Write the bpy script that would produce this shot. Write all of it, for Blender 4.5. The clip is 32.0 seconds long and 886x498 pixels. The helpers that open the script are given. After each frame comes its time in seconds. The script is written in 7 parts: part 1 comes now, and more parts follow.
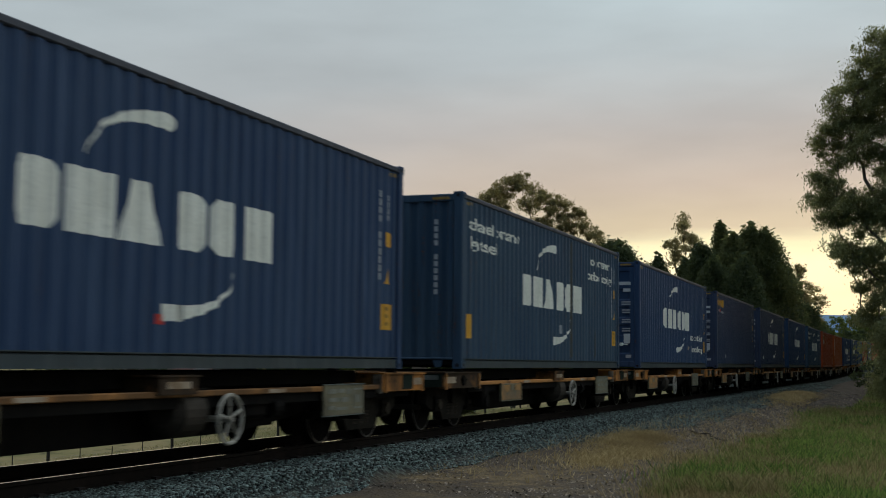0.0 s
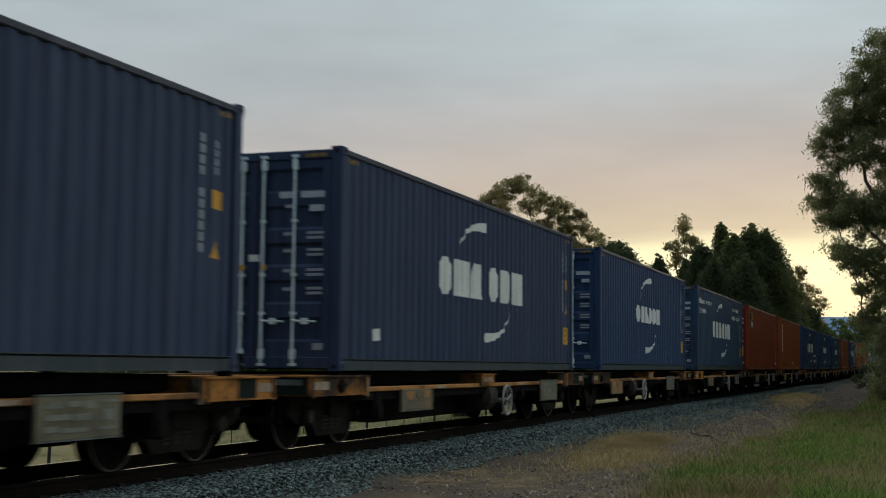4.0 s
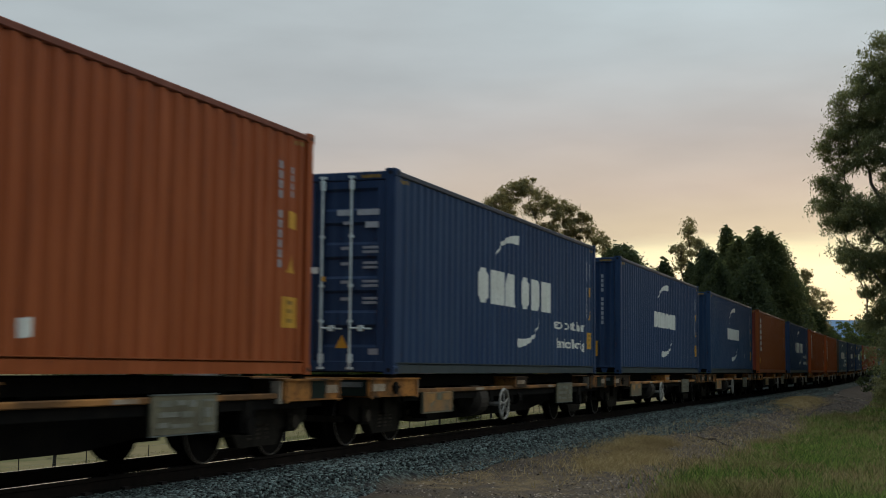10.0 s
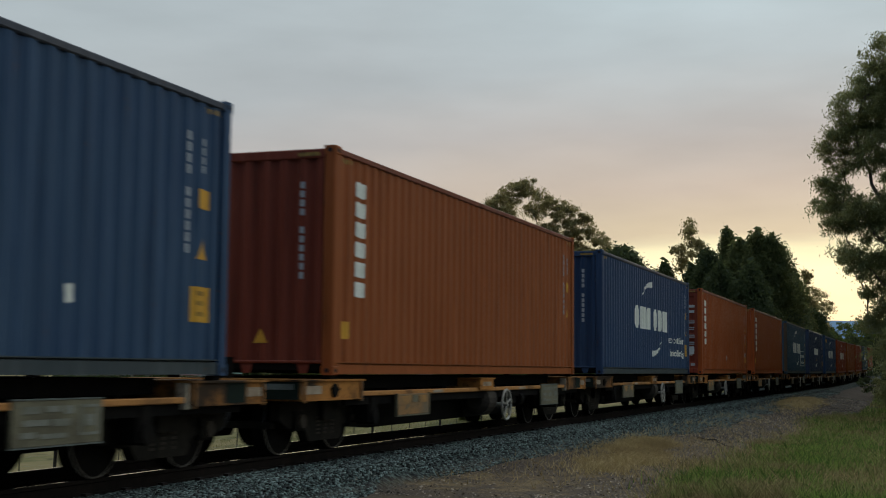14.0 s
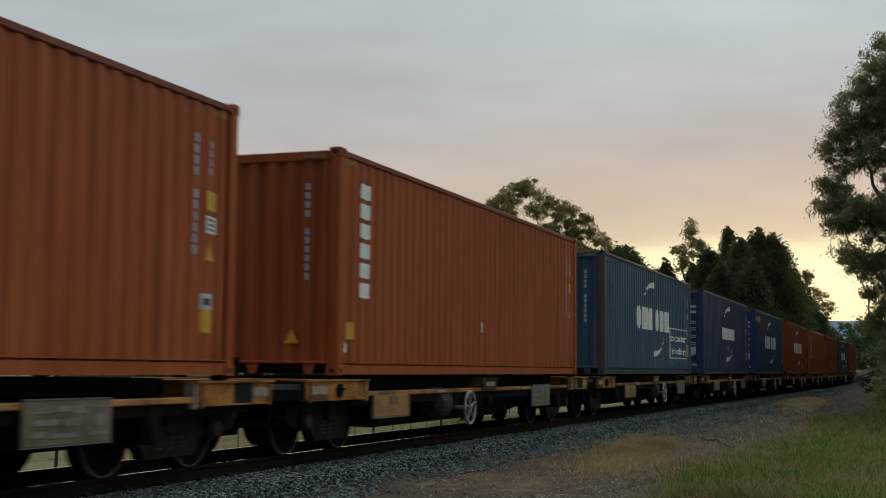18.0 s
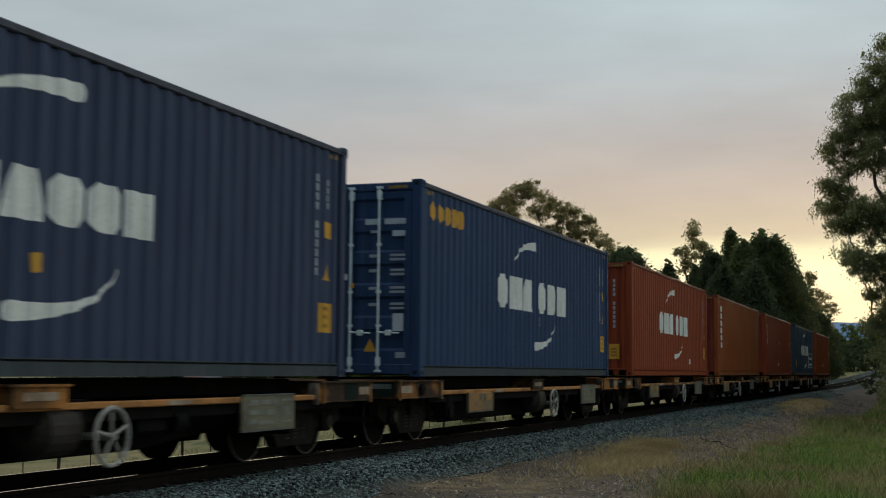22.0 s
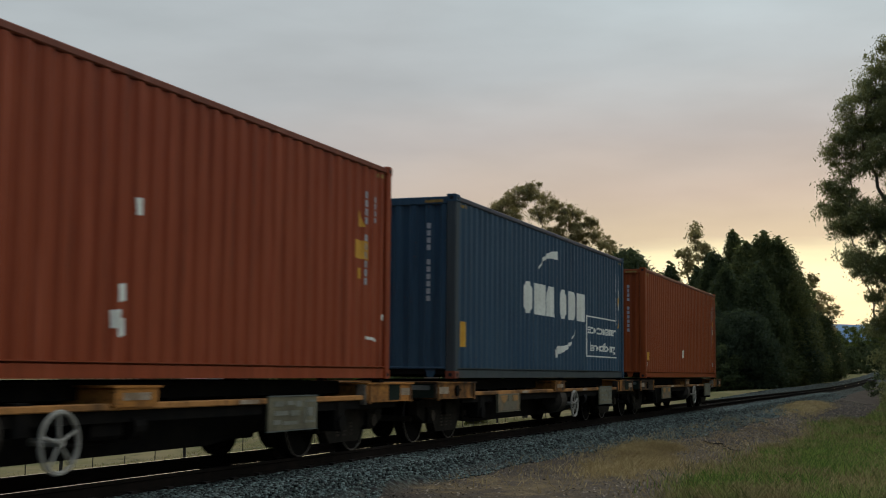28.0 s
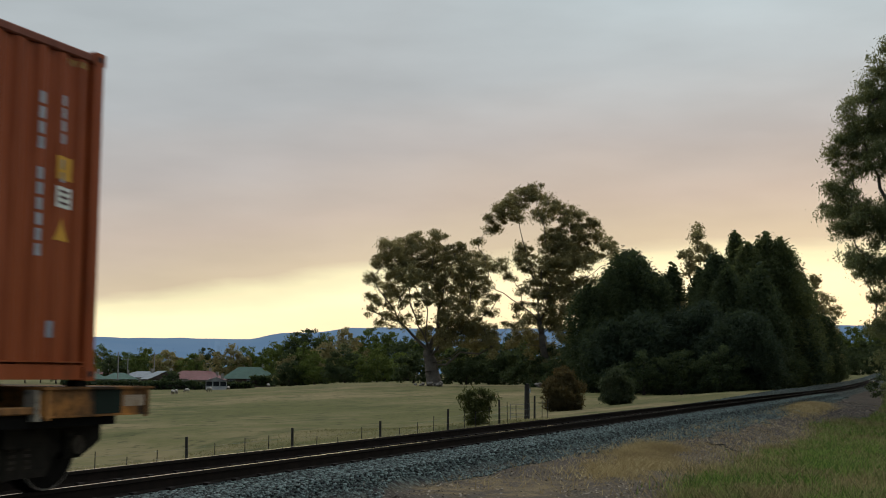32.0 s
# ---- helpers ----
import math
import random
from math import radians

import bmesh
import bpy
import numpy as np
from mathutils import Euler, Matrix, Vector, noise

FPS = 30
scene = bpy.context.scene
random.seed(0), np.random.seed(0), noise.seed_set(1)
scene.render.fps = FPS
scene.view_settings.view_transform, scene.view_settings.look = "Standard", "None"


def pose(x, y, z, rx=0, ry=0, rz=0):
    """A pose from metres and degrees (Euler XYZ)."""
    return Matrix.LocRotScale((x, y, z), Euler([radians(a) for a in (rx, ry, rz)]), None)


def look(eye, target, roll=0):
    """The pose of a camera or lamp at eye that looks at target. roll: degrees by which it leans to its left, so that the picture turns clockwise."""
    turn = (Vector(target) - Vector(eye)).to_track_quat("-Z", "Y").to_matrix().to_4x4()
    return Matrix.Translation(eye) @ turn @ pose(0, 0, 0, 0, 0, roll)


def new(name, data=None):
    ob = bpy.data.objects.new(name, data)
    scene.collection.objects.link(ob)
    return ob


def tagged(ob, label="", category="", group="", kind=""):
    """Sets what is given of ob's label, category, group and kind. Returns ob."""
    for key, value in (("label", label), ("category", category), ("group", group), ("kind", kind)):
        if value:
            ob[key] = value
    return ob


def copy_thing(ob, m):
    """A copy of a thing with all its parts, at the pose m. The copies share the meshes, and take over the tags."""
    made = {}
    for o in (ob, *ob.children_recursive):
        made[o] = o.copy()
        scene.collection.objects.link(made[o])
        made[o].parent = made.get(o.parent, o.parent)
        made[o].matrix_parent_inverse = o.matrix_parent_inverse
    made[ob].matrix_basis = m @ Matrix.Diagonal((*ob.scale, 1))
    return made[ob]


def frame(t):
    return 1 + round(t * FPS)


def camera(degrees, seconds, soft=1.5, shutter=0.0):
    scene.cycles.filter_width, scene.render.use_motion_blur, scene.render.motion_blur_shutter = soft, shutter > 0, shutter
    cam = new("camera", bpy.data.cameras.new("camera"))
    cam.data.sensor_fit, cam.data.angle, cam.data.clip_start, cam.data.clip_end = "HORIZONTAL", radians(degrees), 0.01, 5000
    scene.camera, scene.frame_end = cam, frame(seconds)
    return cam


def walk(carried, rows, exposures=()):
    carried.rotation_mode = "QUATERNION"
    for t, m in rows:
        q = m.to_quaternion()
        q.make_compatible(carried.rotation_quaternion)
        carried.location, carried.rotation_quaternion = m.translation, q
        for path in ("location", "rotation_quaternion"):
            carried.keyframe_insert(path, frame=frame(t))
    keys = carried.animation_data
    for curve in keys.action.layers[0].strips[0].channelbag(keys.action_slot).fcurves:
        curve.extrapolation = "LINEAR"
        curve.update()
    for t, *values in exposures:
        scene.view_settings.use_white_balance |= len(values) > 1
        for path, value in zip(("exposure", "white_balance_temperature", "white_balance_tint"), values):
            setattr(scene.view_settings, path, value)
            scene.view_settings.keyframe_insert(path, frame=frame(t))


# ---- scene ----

# ---------- camera ----------
EYE = (0.0, 0.0, 1.078)
VIEW = [(0, 19.602, 4.990), (1, 19.604, 5.018), (2, 19.612, 5.038), (3, 19.614, 5.059), (3.5, 19.618, 5.068),
        (5.5, 19.722, 5.107), (6.5, 19.745, 5.130), (7.5, 19.796, 5.149), (8.5, 19.856, 5.188), (10, 19.862, 5.214),
        (11.5, 19.872, 5.233), (13, 19.882, 5.252), (14.5, 19.886, 5.243), (16.5, 19.916, 5.249), (18, 19.928, 5.255),
        (19.5, 19.952, 5.268), (21, 19.993, 5.299), (22.5, 20.067, 5.331), (23.5, 20.112, 5.358), (25, 20.114, 5.414),
        (27.5, 20.124, 5.410), (29, 20.161, 5.414), (30.5, 20.191, 5.433), (32, 20.222, 5.447)]


def sight(heading, tilt):
    h, p = radians(heading), radians(tilt)
    way = Vector((math.cos(p) * math.cos(h), math.cos(p) * math.sin(h), math.sin(p)))
    return look(EYE, Vector(EYE) + 10 * way, 0.506)


cam = camera(37.52, 32.0, soft=1.0, shutter=0.3)
# the white balance leans to green before the blue boxes and warms before the red ones
COOL, WARM = (0, 6280, 6.2), (0, 6470, 9)
walk(cam, [(t, sight(h, p)) for t, h, p in VIEW],
     [(0, *COOL), (7.2, *COOL), (8.6, *WARM), (9.4, *WARM), (10.4, *COOL), (17.0, *COOL), (17.8, *WARM), (18.6, *WARM), (19.6, *COOL), (22.0, *COOL), (23.4, *WARM), (32, *WARM)])

# ---------- world, sun ----------
SUN_AZ, SUN_EL = radians(4.0), radians(2.5)


def sky():
    w = bpy.data.worlds.new("dusk_sky")
    scene.world = w
    w.use_nodes = True
    n, l = w.node_tree.nodes, w.node_tree.links
    n.clear()
    out, bg = n.new("ShaderNodeOutputWorld"), n.new("ShaderNodeBackground")
    co = n.new("ShaderNodeTexCoord")
    sep = n.new("ShaderNodeSeparateXYZ")
    l.new(co.outputs["Generated"], sep.inputs[0])
    # long flat cloud streaks disturb the height at which colours change
    sc = n.new("ShaderNodeVectorMath")
    sc.operation = "MULTIPLY"
    sc.inputs[1].default_value = (3.0, 3.0, 13.0)
    l.new(co.outputs["Generated"], sc.inputs[0])
    nz = n.new("ShaderNodeTexNoise")
    nz.inputs["Scale"].default_value = 1.3
    nz.inputs["Detail"].default_value = 5
    nz.inputs["Roughness"].default_value = 0.55
    l.new(sc.outputs[0], nz.inputs["Vector"])
    off = n.new("ShaderNodeMath")
    off.operation = "MULTIPLY_ADD"
    l.new(nz.outputs["Fac"], off.inputs[0])
    off.inputs[1].default_value = 0.036
    l.new(sep.outputs["Z"], off.inputs[2])
    sub = n.new("ShaderNodeMath")
    sub.operation = "SUBTRACT"
    l.new(off.outputs[0], sub.inputs[0])
    sub.inputs[1].default_value = 0.018
    ramp = n.new("ShaderNodeValToRGB")
    ramp.color_ramp.elements[0].position = 0.0
    ramp.color_ramp.elements[0].color = (1.16, 0.93, 0.54, 1)
    stops = [(0.066, (1.22, 1.05, 0.66)), (0.082, (0.96, 0.87, 0.55)), (0.093, (0.68, 0.56, 0.40)), (0.13, (0.582, 0.484, 0.408)),
             (0.18, (0.496, 0.460, 0.444)), (0.23, (0.446, 0.463, 0.476)), (0.29, (0.449, 0.488, 0.508)), (0.36, (0.45, 0.50, 0.53)), (0.62, (0.80, 0.87, 0.93))]
    for p, c in stops:
        e = ramp.color_ramp.elements.new(p)
        e.color = (*c, 1)
    ramp.color_ramp.elements[-1].position = 1.0
    ramp.color_ramp.elements[-1].color = (1.10, 1.19, 1.27, 1)
    # soft patches of lighter and darker cloud
    cl = n.new("ShaderNodeTexNoise")
    cl.inputs["Scale"].default_value = 2.2
    cl.inputs["Detail"].default_value = 6
    l.new(sc.outputs[0], cl.inputs["Vector"])
    rng = n.new("ShaderNodeMapRange")
    rng.inputs["From Min"].default_value, rng.inputs["From Max"].default_value = 0.3, 0.7
    rng.inputs["To Min"].default_value, rng.inputs["To Max"].default_value = 0.935, 1.065
    l.new(cl.outputs["Fac"], rng.inputs["Value"])
    mul = n.new("ShaderNodeVectorMath")
    mul.operation = "SCALE"
    l.new(ramp.outputs[0], mul.inputs[0])
    l.new(rng.outputs[0], mul.inputs["Scale"])
    # the half of the sky away from the sunset is duller
    dot = n.new("ShaderNodeVectorMath")
    dot.operation = "DOT_PRODUCT"
    l.new(co.outputs["Generated"], dot.inputs[0])
    dot.inputs[1].default_value = (math.cos(SUN_AZ), math.sin(SUN_AZ), 0.0)
    # the edge of the cloud deck lifts towards the sun
    far = n.new("ShaderNodeMath")
    far.operation = "MULTIPLY_ADD"
    l.new(dot.outputs["Value"], far.inputs[0])
    far.inputs[1].default_value = -0.32
    far.inputs[2].default_value = 0.308
    lift = n.new("ShaderNodeMath")
    lift.operation = "ADD"
    l.new(sub.outputs[0], lift.inputs[0])
    l.new(far.outputs[0], lift.inputs[1])
    l.new(lift.outputs[0], ramp.inputs[0])
    side = n.new("ShaderNodeMapRange")
    side.inputs["From Min"].default_value, side.inputs["From Max"].default_value = -0.80, 0.0
    side.inputs["To Min"].default_value, side.inputs["To Max"].default_value = 0.0, 1.0
    l.new(dot.outputs["Value"], side.inputs["Value"])
    tint = n.new("ShaderNodeVectorMath")
    tint.operation = "MULTIPLY_ADD"
    tint.inputs[1].default_value = (0.94, 0.90, 0.83)
    tint.inputs[2].default_value = (0.06, 0.10, 0.17)
    l.new(side.outputs[0], tint.inputs[0])
    mul2 = n.new("ShaderNodeVectorMath")
    mul2.operation = "MULTIPLY"
    # thinner, bluer cloud high over the sunset
    kz, ka, kk = n.new("ShaderNodeMapRange"), n.new("ShaderNodeMapRange"), n.new("ShaderNodeMath")
    kz.inputs["From Min"].default_value, kz.inputs["From Max"].default_value = 0.17, 0.285
    ka.inputs["From Min"].default_value, ka.inputs["From Max"].default_value = 0.915, 0.972
    l.new(sep.outputs["Z"], kz.inputs["Value"])
    l.new(dot.outputs["Value"], ka.inputs["Value"])
    kk.operation = "MULTIPLY"
    l.new(kz.outputs[0], kk.inputs[0])
    l.new(ka.outputs[0], kk.inputs[1])
    thin = n.new("ShaderNodeVectorMath")
    thin.operation = "MULTIPLY_ADD"
    thin.inputs[1].default_value = (0.215, 0.300, 0.315)
    thin.inputs[2].default_value = (1, 1, 1)
    l.new(kk.outputs[0], thin.inputs[0])
    blue = n.new("ShaderNodeVectorMath")
    blue.operation = "MULTIPLY"
    l.new(mul.outputs[0], blue.inputs[0])
    l.new(thin.outputs[0], blue.inputs[1])
    l.new(blue.outputs[0], mul2.inputs[0])
    l.new(tint.outputs[0], mul2.inputs[1])
    # clear-air light of the low sun shining through
    air = n.new("ShaderNodeTexSky")
    air.sky_type = "NISHITA"
    air.sun_disc = False
    air.sun_elevation, air.sun_rotation = SUN_EL, math.pi / 2 - SUN_AZ
    add = n.new("ShaderNodeVectorMath")
    add.operation = "MULTIPLY_ADD"
    l.new(air.outputs[0], add.inputs[0])
    add.inputs[1].default_value = (0.004, 0.004, 0.004)
    l.new(mul2.outputs[0], add.inputs[2])
    l.new(add.outputs[0], bg.inputs["Color"])
    bg.inputs["Strength"].default_value = 1.0
    l.new(bg.outputs[0], out.inputs[0])


sky()
sun = new("sun", bpy.data.lights.new("sun", "SUN"))
sun.data.energy, sun.data.angle, sun.data.color = 0.35, radians(14), (1.0, 0.80, 0.55)
sun.matrix_world = look((0, 0, 0), (-math.cos(SUN_AZ), -math.sin(SUN_AZ), -math.tan(radians(5))))

# ---------- materials ----------


def node_mat(name):
    m = bpy.data.materials.new(name)
    m.use_nodes = True
    nt = m.node_tree
    return m, nt.nodes, nt.links, nt.nodes["Principled BSDF"]


def noise_tex(n, l, vec, scale, detail=4, rough=0.6):
    t = n.new("ShaderNodeTexNoise")
    t.inputs["Scale"].default_value, t.inputs["Detail"].default_value, t.inputs["Roughness"].default_value = scale, detail, rough
    if vec is not None:
        l.new(vec, t.inputs["Vector"])
    return t


def ramp2(n, l, fac, a, b, lo=0.35, hi=0.65):
    r = n.new("ShaderNodeMapRange")
    r.inputs["From Min"].default_value, r.inputs["From Max"].default_value = lo, hi
    l.new(fac, r.inputs["Value"])
    m = n.new("ShaderNodeMix")
    m.data_type = "RGBA"
    l.new(r.outputs[0], m.inputs["Factor"])
    for s, c in ((m.inputs["A"], a), (m.inputs["B"], b)):
        for k in (s,):
            if isinstance(c, tuple):
                m.inputs[6 if c is a else 7].default_value = (*c, 1)
            else:
                l.new(c, m.inputs[6 if c is a else 7])
    return m.outputs[2]


def mapped(n, l, scale=(1, 1, 1)):
    co = n.new("ShaderNodeTexCoord")
    mp = n.new("ShaderNodeMapping")
    mp.inputs["Scale"].default_value = scale
    l.new(co.outputs["Object"], mp.inputs["Vector"])
    return mp.outputs[0]


def bumped(n, l, b, height, strength=0.3, distance=0.01):
    bp = n.new("ShaderNodeBump")
    bp.inputs["Strength"].default_value, bp.inputs["Distance"].default_value = strength, distance
    l.new(height, bp.inputs["Height"])
    l.new(bp.outputs[0], b.inputs["Normal"])


def plain(name, a, b=None, rough=0.6, metal=0.0, scale=3.0, bump=0.15, dist=0.004, spec=0.3):
    """A surface with a broad stain and a fine grain between two tones."""
    m, n, l, p = node_mat(name)
    b = b or tuple(0.65 * c for c in a)
    v = mapped(n, l)
    big, fine = noise_tex(n, l, v, scale, 5), noise_tex(n, l, v, scale * 14, 3)
    c1 = ramp2(n, l, big.outputs["Fac"], a, b, 0.38, 0.68)
    c2 = ramp2(n, l, fine.outputs["Fac"], c1, tuple(0.8 * c for c in b), 0.45, 0.85)
    l.new(c2, p.inputs["Base Color"])
    p.inputs["Roughness"].default_value, p.inputs["Metallic"].default_value = rough, metal
    p.inputs["Specular IOR Level"].default_value = spec
    bumped(n, l, p, fine.outputs["Fac"], bump, dist)
    return m


def steel_paint(name, col, fade, rust=(0.10, 0.045, 0.022), wear=0.62, rough=0.42):
    """Container paint: faded in broad patches, streaked downwards, chipped to rust."""
    m, n, l, p = node_mat(name)
    v = mapped(n, l)
    vs = mapped(n, l, (3.0, 3.0, 0.22))
    broad = noise_tex(n, l, v, 0.55, 4)
    streak = noise_tex(n, l, vs, 2.3, 6, 0.65)
    fine = noise_tex(n, l, v, 22, 5, 0.7)
    c = ramp2(n, l, broad.outputs["Fac"], col, fade, 0.36, 0.66)
    c = ramp2(n, l, streak.outputs["Fac"], c, tuple(0.62 * x for x in col), 0.52, 0.74)
    c = ramp2(n, l, streak.outputs["Fac"], c, tuple(min(1, 1.25 * x + 0.012) for x in fade), 0.44, 0.28)
    chip = n.new("ShaderNodeMath")
    chip.operation = "MULTIPLY"
    l.new(fine.outputs["Fac"], chip.inputs[0])
    l.new(streak.outputs["Fac"], chip.inputs[1])
    c = ramp2(n, l, chip.outputs[0], c, rust, wear * 0.62, wear * 0.66)
    l.new(c, p.inputs["Base Color"])
    r = n.new("ShaderNodeMapRange")
    r.inputs["To Min"].default_value, r.inputs["To Max"].default_value = rough - 0.1, rough + 0.18
    l.new(broad.outputs["Fac"], r.inputs["Value"])
    l.new(r.outputs[0], p.inputs["Roughness"])
    p.inputs["Specular IOR Level"].default_value = 0.14
    bumped(n, l, p, broad.outputs["Fac"], 0.25, 0.02)
    return m


PAINT = {
    "navy": steel_paint("navy_paint", (0.023, 0.048, 0.104), (0.034, 0.061, 0.113)),
    "dark": steel_paint("dark_navy_paint", (0.033, 0.049, 0.088), (0.044, 0.059, 0.098)),
    "teal": steel_paint("slate_blue_paint", (0.040, 0.080, 0.118), (0.060, 0.102, 0.130), wear=0.56),
    "denim": steel_paint("dull_denim_blue_paint", (0.029, 0.058, 0.098), (0.042, 0.074, 0.108), wear=0.58),
    "ink": steel_paint("ink_navy_paint", (0.026, 0.060, 0.096), (0.038, 0.074, 0.106)),
    "rust": steel_paint("rusty_post_paint", (0.105, 0.070, 0.040), (0.060, 0.062, 0.058)),
    "greyrail": steel_paint("grey_green_rail_paint", (0.042, 0.056, 0.062), (0.056, 0.066, 0.066)),
    "greytop": steel_paint("weathered_grey_top_rail", (0.050, 0.056, 0.072), (0.078, 0.078, 0.086)),
    "browntop": steel_paint("weathered_brown_top_rail", (0.165, 0.048, 0.026), (0.190, 0.064, 0.038)),
    "darkred": steel_paint("dark_red_end_paint", (0.165, 0.036, 0.020), (0.185, 0.046, 0.026)),
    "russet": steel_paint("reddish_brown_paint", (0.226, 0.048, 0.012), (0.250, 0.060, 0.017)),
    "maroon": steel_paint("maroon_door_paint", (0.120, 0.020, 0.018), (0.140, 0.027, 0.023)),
    "blue": steel_paint("blue_paint", (0.027, 0.057, 0.112), (0.037, 0.070, 0.120)),
    "red": steel_paint("oxide_red_paint", (0.232, 0.044, 0.014), (0.256, 0.056, 0.020)),
    "orange": steel_paint("faded_orange_paint", (0.280, 0.066, 0.016), (0.310, 0.080, 0.022)),
    "brown": steel_paint("orange_brown_paint", (0.250, 0.068, 0.017), (0.280, 0.082, 0.024)),
}
WHITE = plain("white_marking", (0.78, 0.78, 0.69), (0.66, 0.66, 0.57), 0.6, scale=2.0, bump=0.05)
GREYMARK = plain("worn_white_marking", (0.36, 0.38, 0.39), (0.24, 0.26, 0.28), 0.6, scale=6.0, bump=0.05)
DULLMARK = plain("grimy_stencil_white", (0.21, 0.215, 0.175), (0.13, 0.13, 0.095), 0.7, scale=5.0, bump=0.05)
YELLOW = plain("yellow_sticker", (0.62, 0.33, 0.030), (0.52, 0.26, 0.025), 0.5, scale=4.0, bump=0.05)
DARKMARK = plain("dark_brown_print", (0.10, 0.045, 0.04), None, 0.6)
DULLYEL = plain("worn_hazard_yellow", (0.36, 0.22, 0.045), (0.12, 0.085, 0.03), 0.6, scale=9.0, bump=0.05)
SMUDGE = plain("tan_paper", (0.40, 0.33, 0.24), (0.28, 0.23, 0.17), 0.7)
RUN = plain("rust_run", (0.072, 0.062, 0.042), (0.045, 0.058, 0.066), 0.8, scale=7.0)
PRINT = plain("faded_amber_print", (0.24, 0.13, 0.025), (0.40, 0.23, 0.03), 0.6, 0.0, 9.0, 0.2)
RED = plain("red_sticker", (0.5, 0.04, 0.03), None, 0.5)
BLACK = plain("black_marking", (0.02, 0.02, 0.02), None, 0.5)
ZINC = plain("zinc_bar", (0.72, 0.82, 0.78), (0.56, 0.64, 0.61), 0.5, 0.0, 8.0)
GASKET_HOLE = plain("rubber_and_hole_black", (0.012, 0.012, 0.014), None, 0.8)
FLOORW = plain("container_underside", (0.012, 0.011, 0.010), None, 0.9, spec=0.05)
# one near-black steel for underframe, deck, couplers and brake gear
BLACKSTEEL = plain("near_black_steel", (0.0045, 0.0043, 0.004), (0.010, 0.0085, 0.0065), 0.85, 0.0, 4.0, 0.3, spec=0.06)


def grimy(name, col, dirt):
    """Paint under soot, with a different pattern on each wagon."""
    m, n, l, p = node_mat(name)
    co, info, add = n.new("ShaderNodeTexCoord"), n.new("ShaderNodeObjectInfo"), n.new("ShaderNodeVectorMath")
    add.operation = "MULTIPLY_ADD"
    add.inputs[1].default_value = (40, 17, 9)
    l.new(info.outputs["Random"], add.inputs[0])
    l.new(co.outputs["Object"], add.inputs[2])
    big, fine = noise_tex(n, l, add.outputs[0], 1.4, 5), noise_tex(n, l, add.outputs[0], 16, 5, 0.7)
    sway = n.new("ShaderNodeMath")
    sway.operation = "MULTIPLY_ADD"
    l.new(info.outputs["Random"], sway.inputs[0])
    sway.inputs[1].default_value = 0.24
    l.new(big.outputs["Fac"], sway.inputs[2])
    c = ramp2(n, l, sway.outputs[0], col, dirt, 0.50, 0.70)
    c = ramp2(n, l, fine.outputs["Fac"], c, tuple(0.5 * x for x in dirt), 0.52, 0.72)
    l.new(c, p.inputs["Base Color"])
    p.inputs["Roughness"].default_value = 0.75
    p.inputs["Specular IOR Level"].default_value = 0.12
    bumped(n, l, p, fine.outputs["Fac"], 0.3, 0.004)
    return m


OXIDE = grimy("yellow_oxide_paint", (0.40, 0.170, 0.040), (0.040, 0.026, 0.015))
SILLTOP = grimy("worn_orange_sill", (0.42, 0.195, 0.060), (0.13, 0.068, 0.028))
GREYSTRIP = plain("worn_grey_green_paint", (0.15, 0.165, 0.145), (0.07, 0.078, 0.066), 0.7, 0.0, 4.0, 0.2)
PALERIB = grimy("worn_pale_rib", (0.30, 0.26, 0.19), (0.05, 0.040, 0.030))
GREYPL = plain("grey_panel", (0.168, 0.152, 0.092), (0.085, 0.075, 0.045), 0.6, 0.0, 3.0, 0.2)
PALEPL = plain("pale_data_plate", (0.50, 0.54, 0.54), (0.38, 0.41, 0.41), 0.5, 0.0, 3.0, 0.1)
BROWNPL = grimy("worn_brown_panel", (0.30, 0.165, 0.065), (0.150, 0.130, 0.088))
STENCIL = plain("worn_orange_stencil", (0.42, 0.21, 0.05), (0.20, 0.12, 0.05), 0.7, 0.0, 3.0, 0.2)
RIM = plain("worn_wheel_rim", (0.20, 0.185, 0.16), (0.10, 0.085, 0.07), 0.42, 0.6, 6.0, spec=0.3)
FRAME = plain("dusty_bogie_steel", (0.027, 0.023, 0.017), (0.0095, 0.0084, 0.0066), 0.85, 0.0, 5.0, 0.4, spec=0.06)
DUSTY = plain("brake_dust", (0.070, 0.058, 0.042), (0.026, 0.021, 0.015), 0.85, 0.0, 9.0, 0.3, spec=0.08)
BRAKEW = plain("pale_wheel_paint", (0.37, 0.355, 0.30), (0.22, 0.20, 0.16), 0.55, 0.0, 6.0)
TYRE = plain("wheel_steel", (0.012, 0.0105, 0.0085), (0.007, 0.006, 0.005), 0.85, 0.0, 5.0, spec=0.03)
SMEAR = plain("smudged_reflector", (0.40, 0.33, 0.24), (0.20, 0.13, 0.07), 0.6, 0.0, 5.0)
HOSE = plain("dark_air_hose", (0.018, 0.018, 0.017), None, 0.6)
TANK = plain("dusty_grey_tank", (0.050, 0.042, 0.032), (0.026, 0.022, 0.017), 0.8, 0.0, 3.0, spec=0.1)
GREENP = plain("dark_green_paint", (0.014, 0.022, 0.016), None, 0.8, spec=0.08)

# ---------- mesh helpers ----------


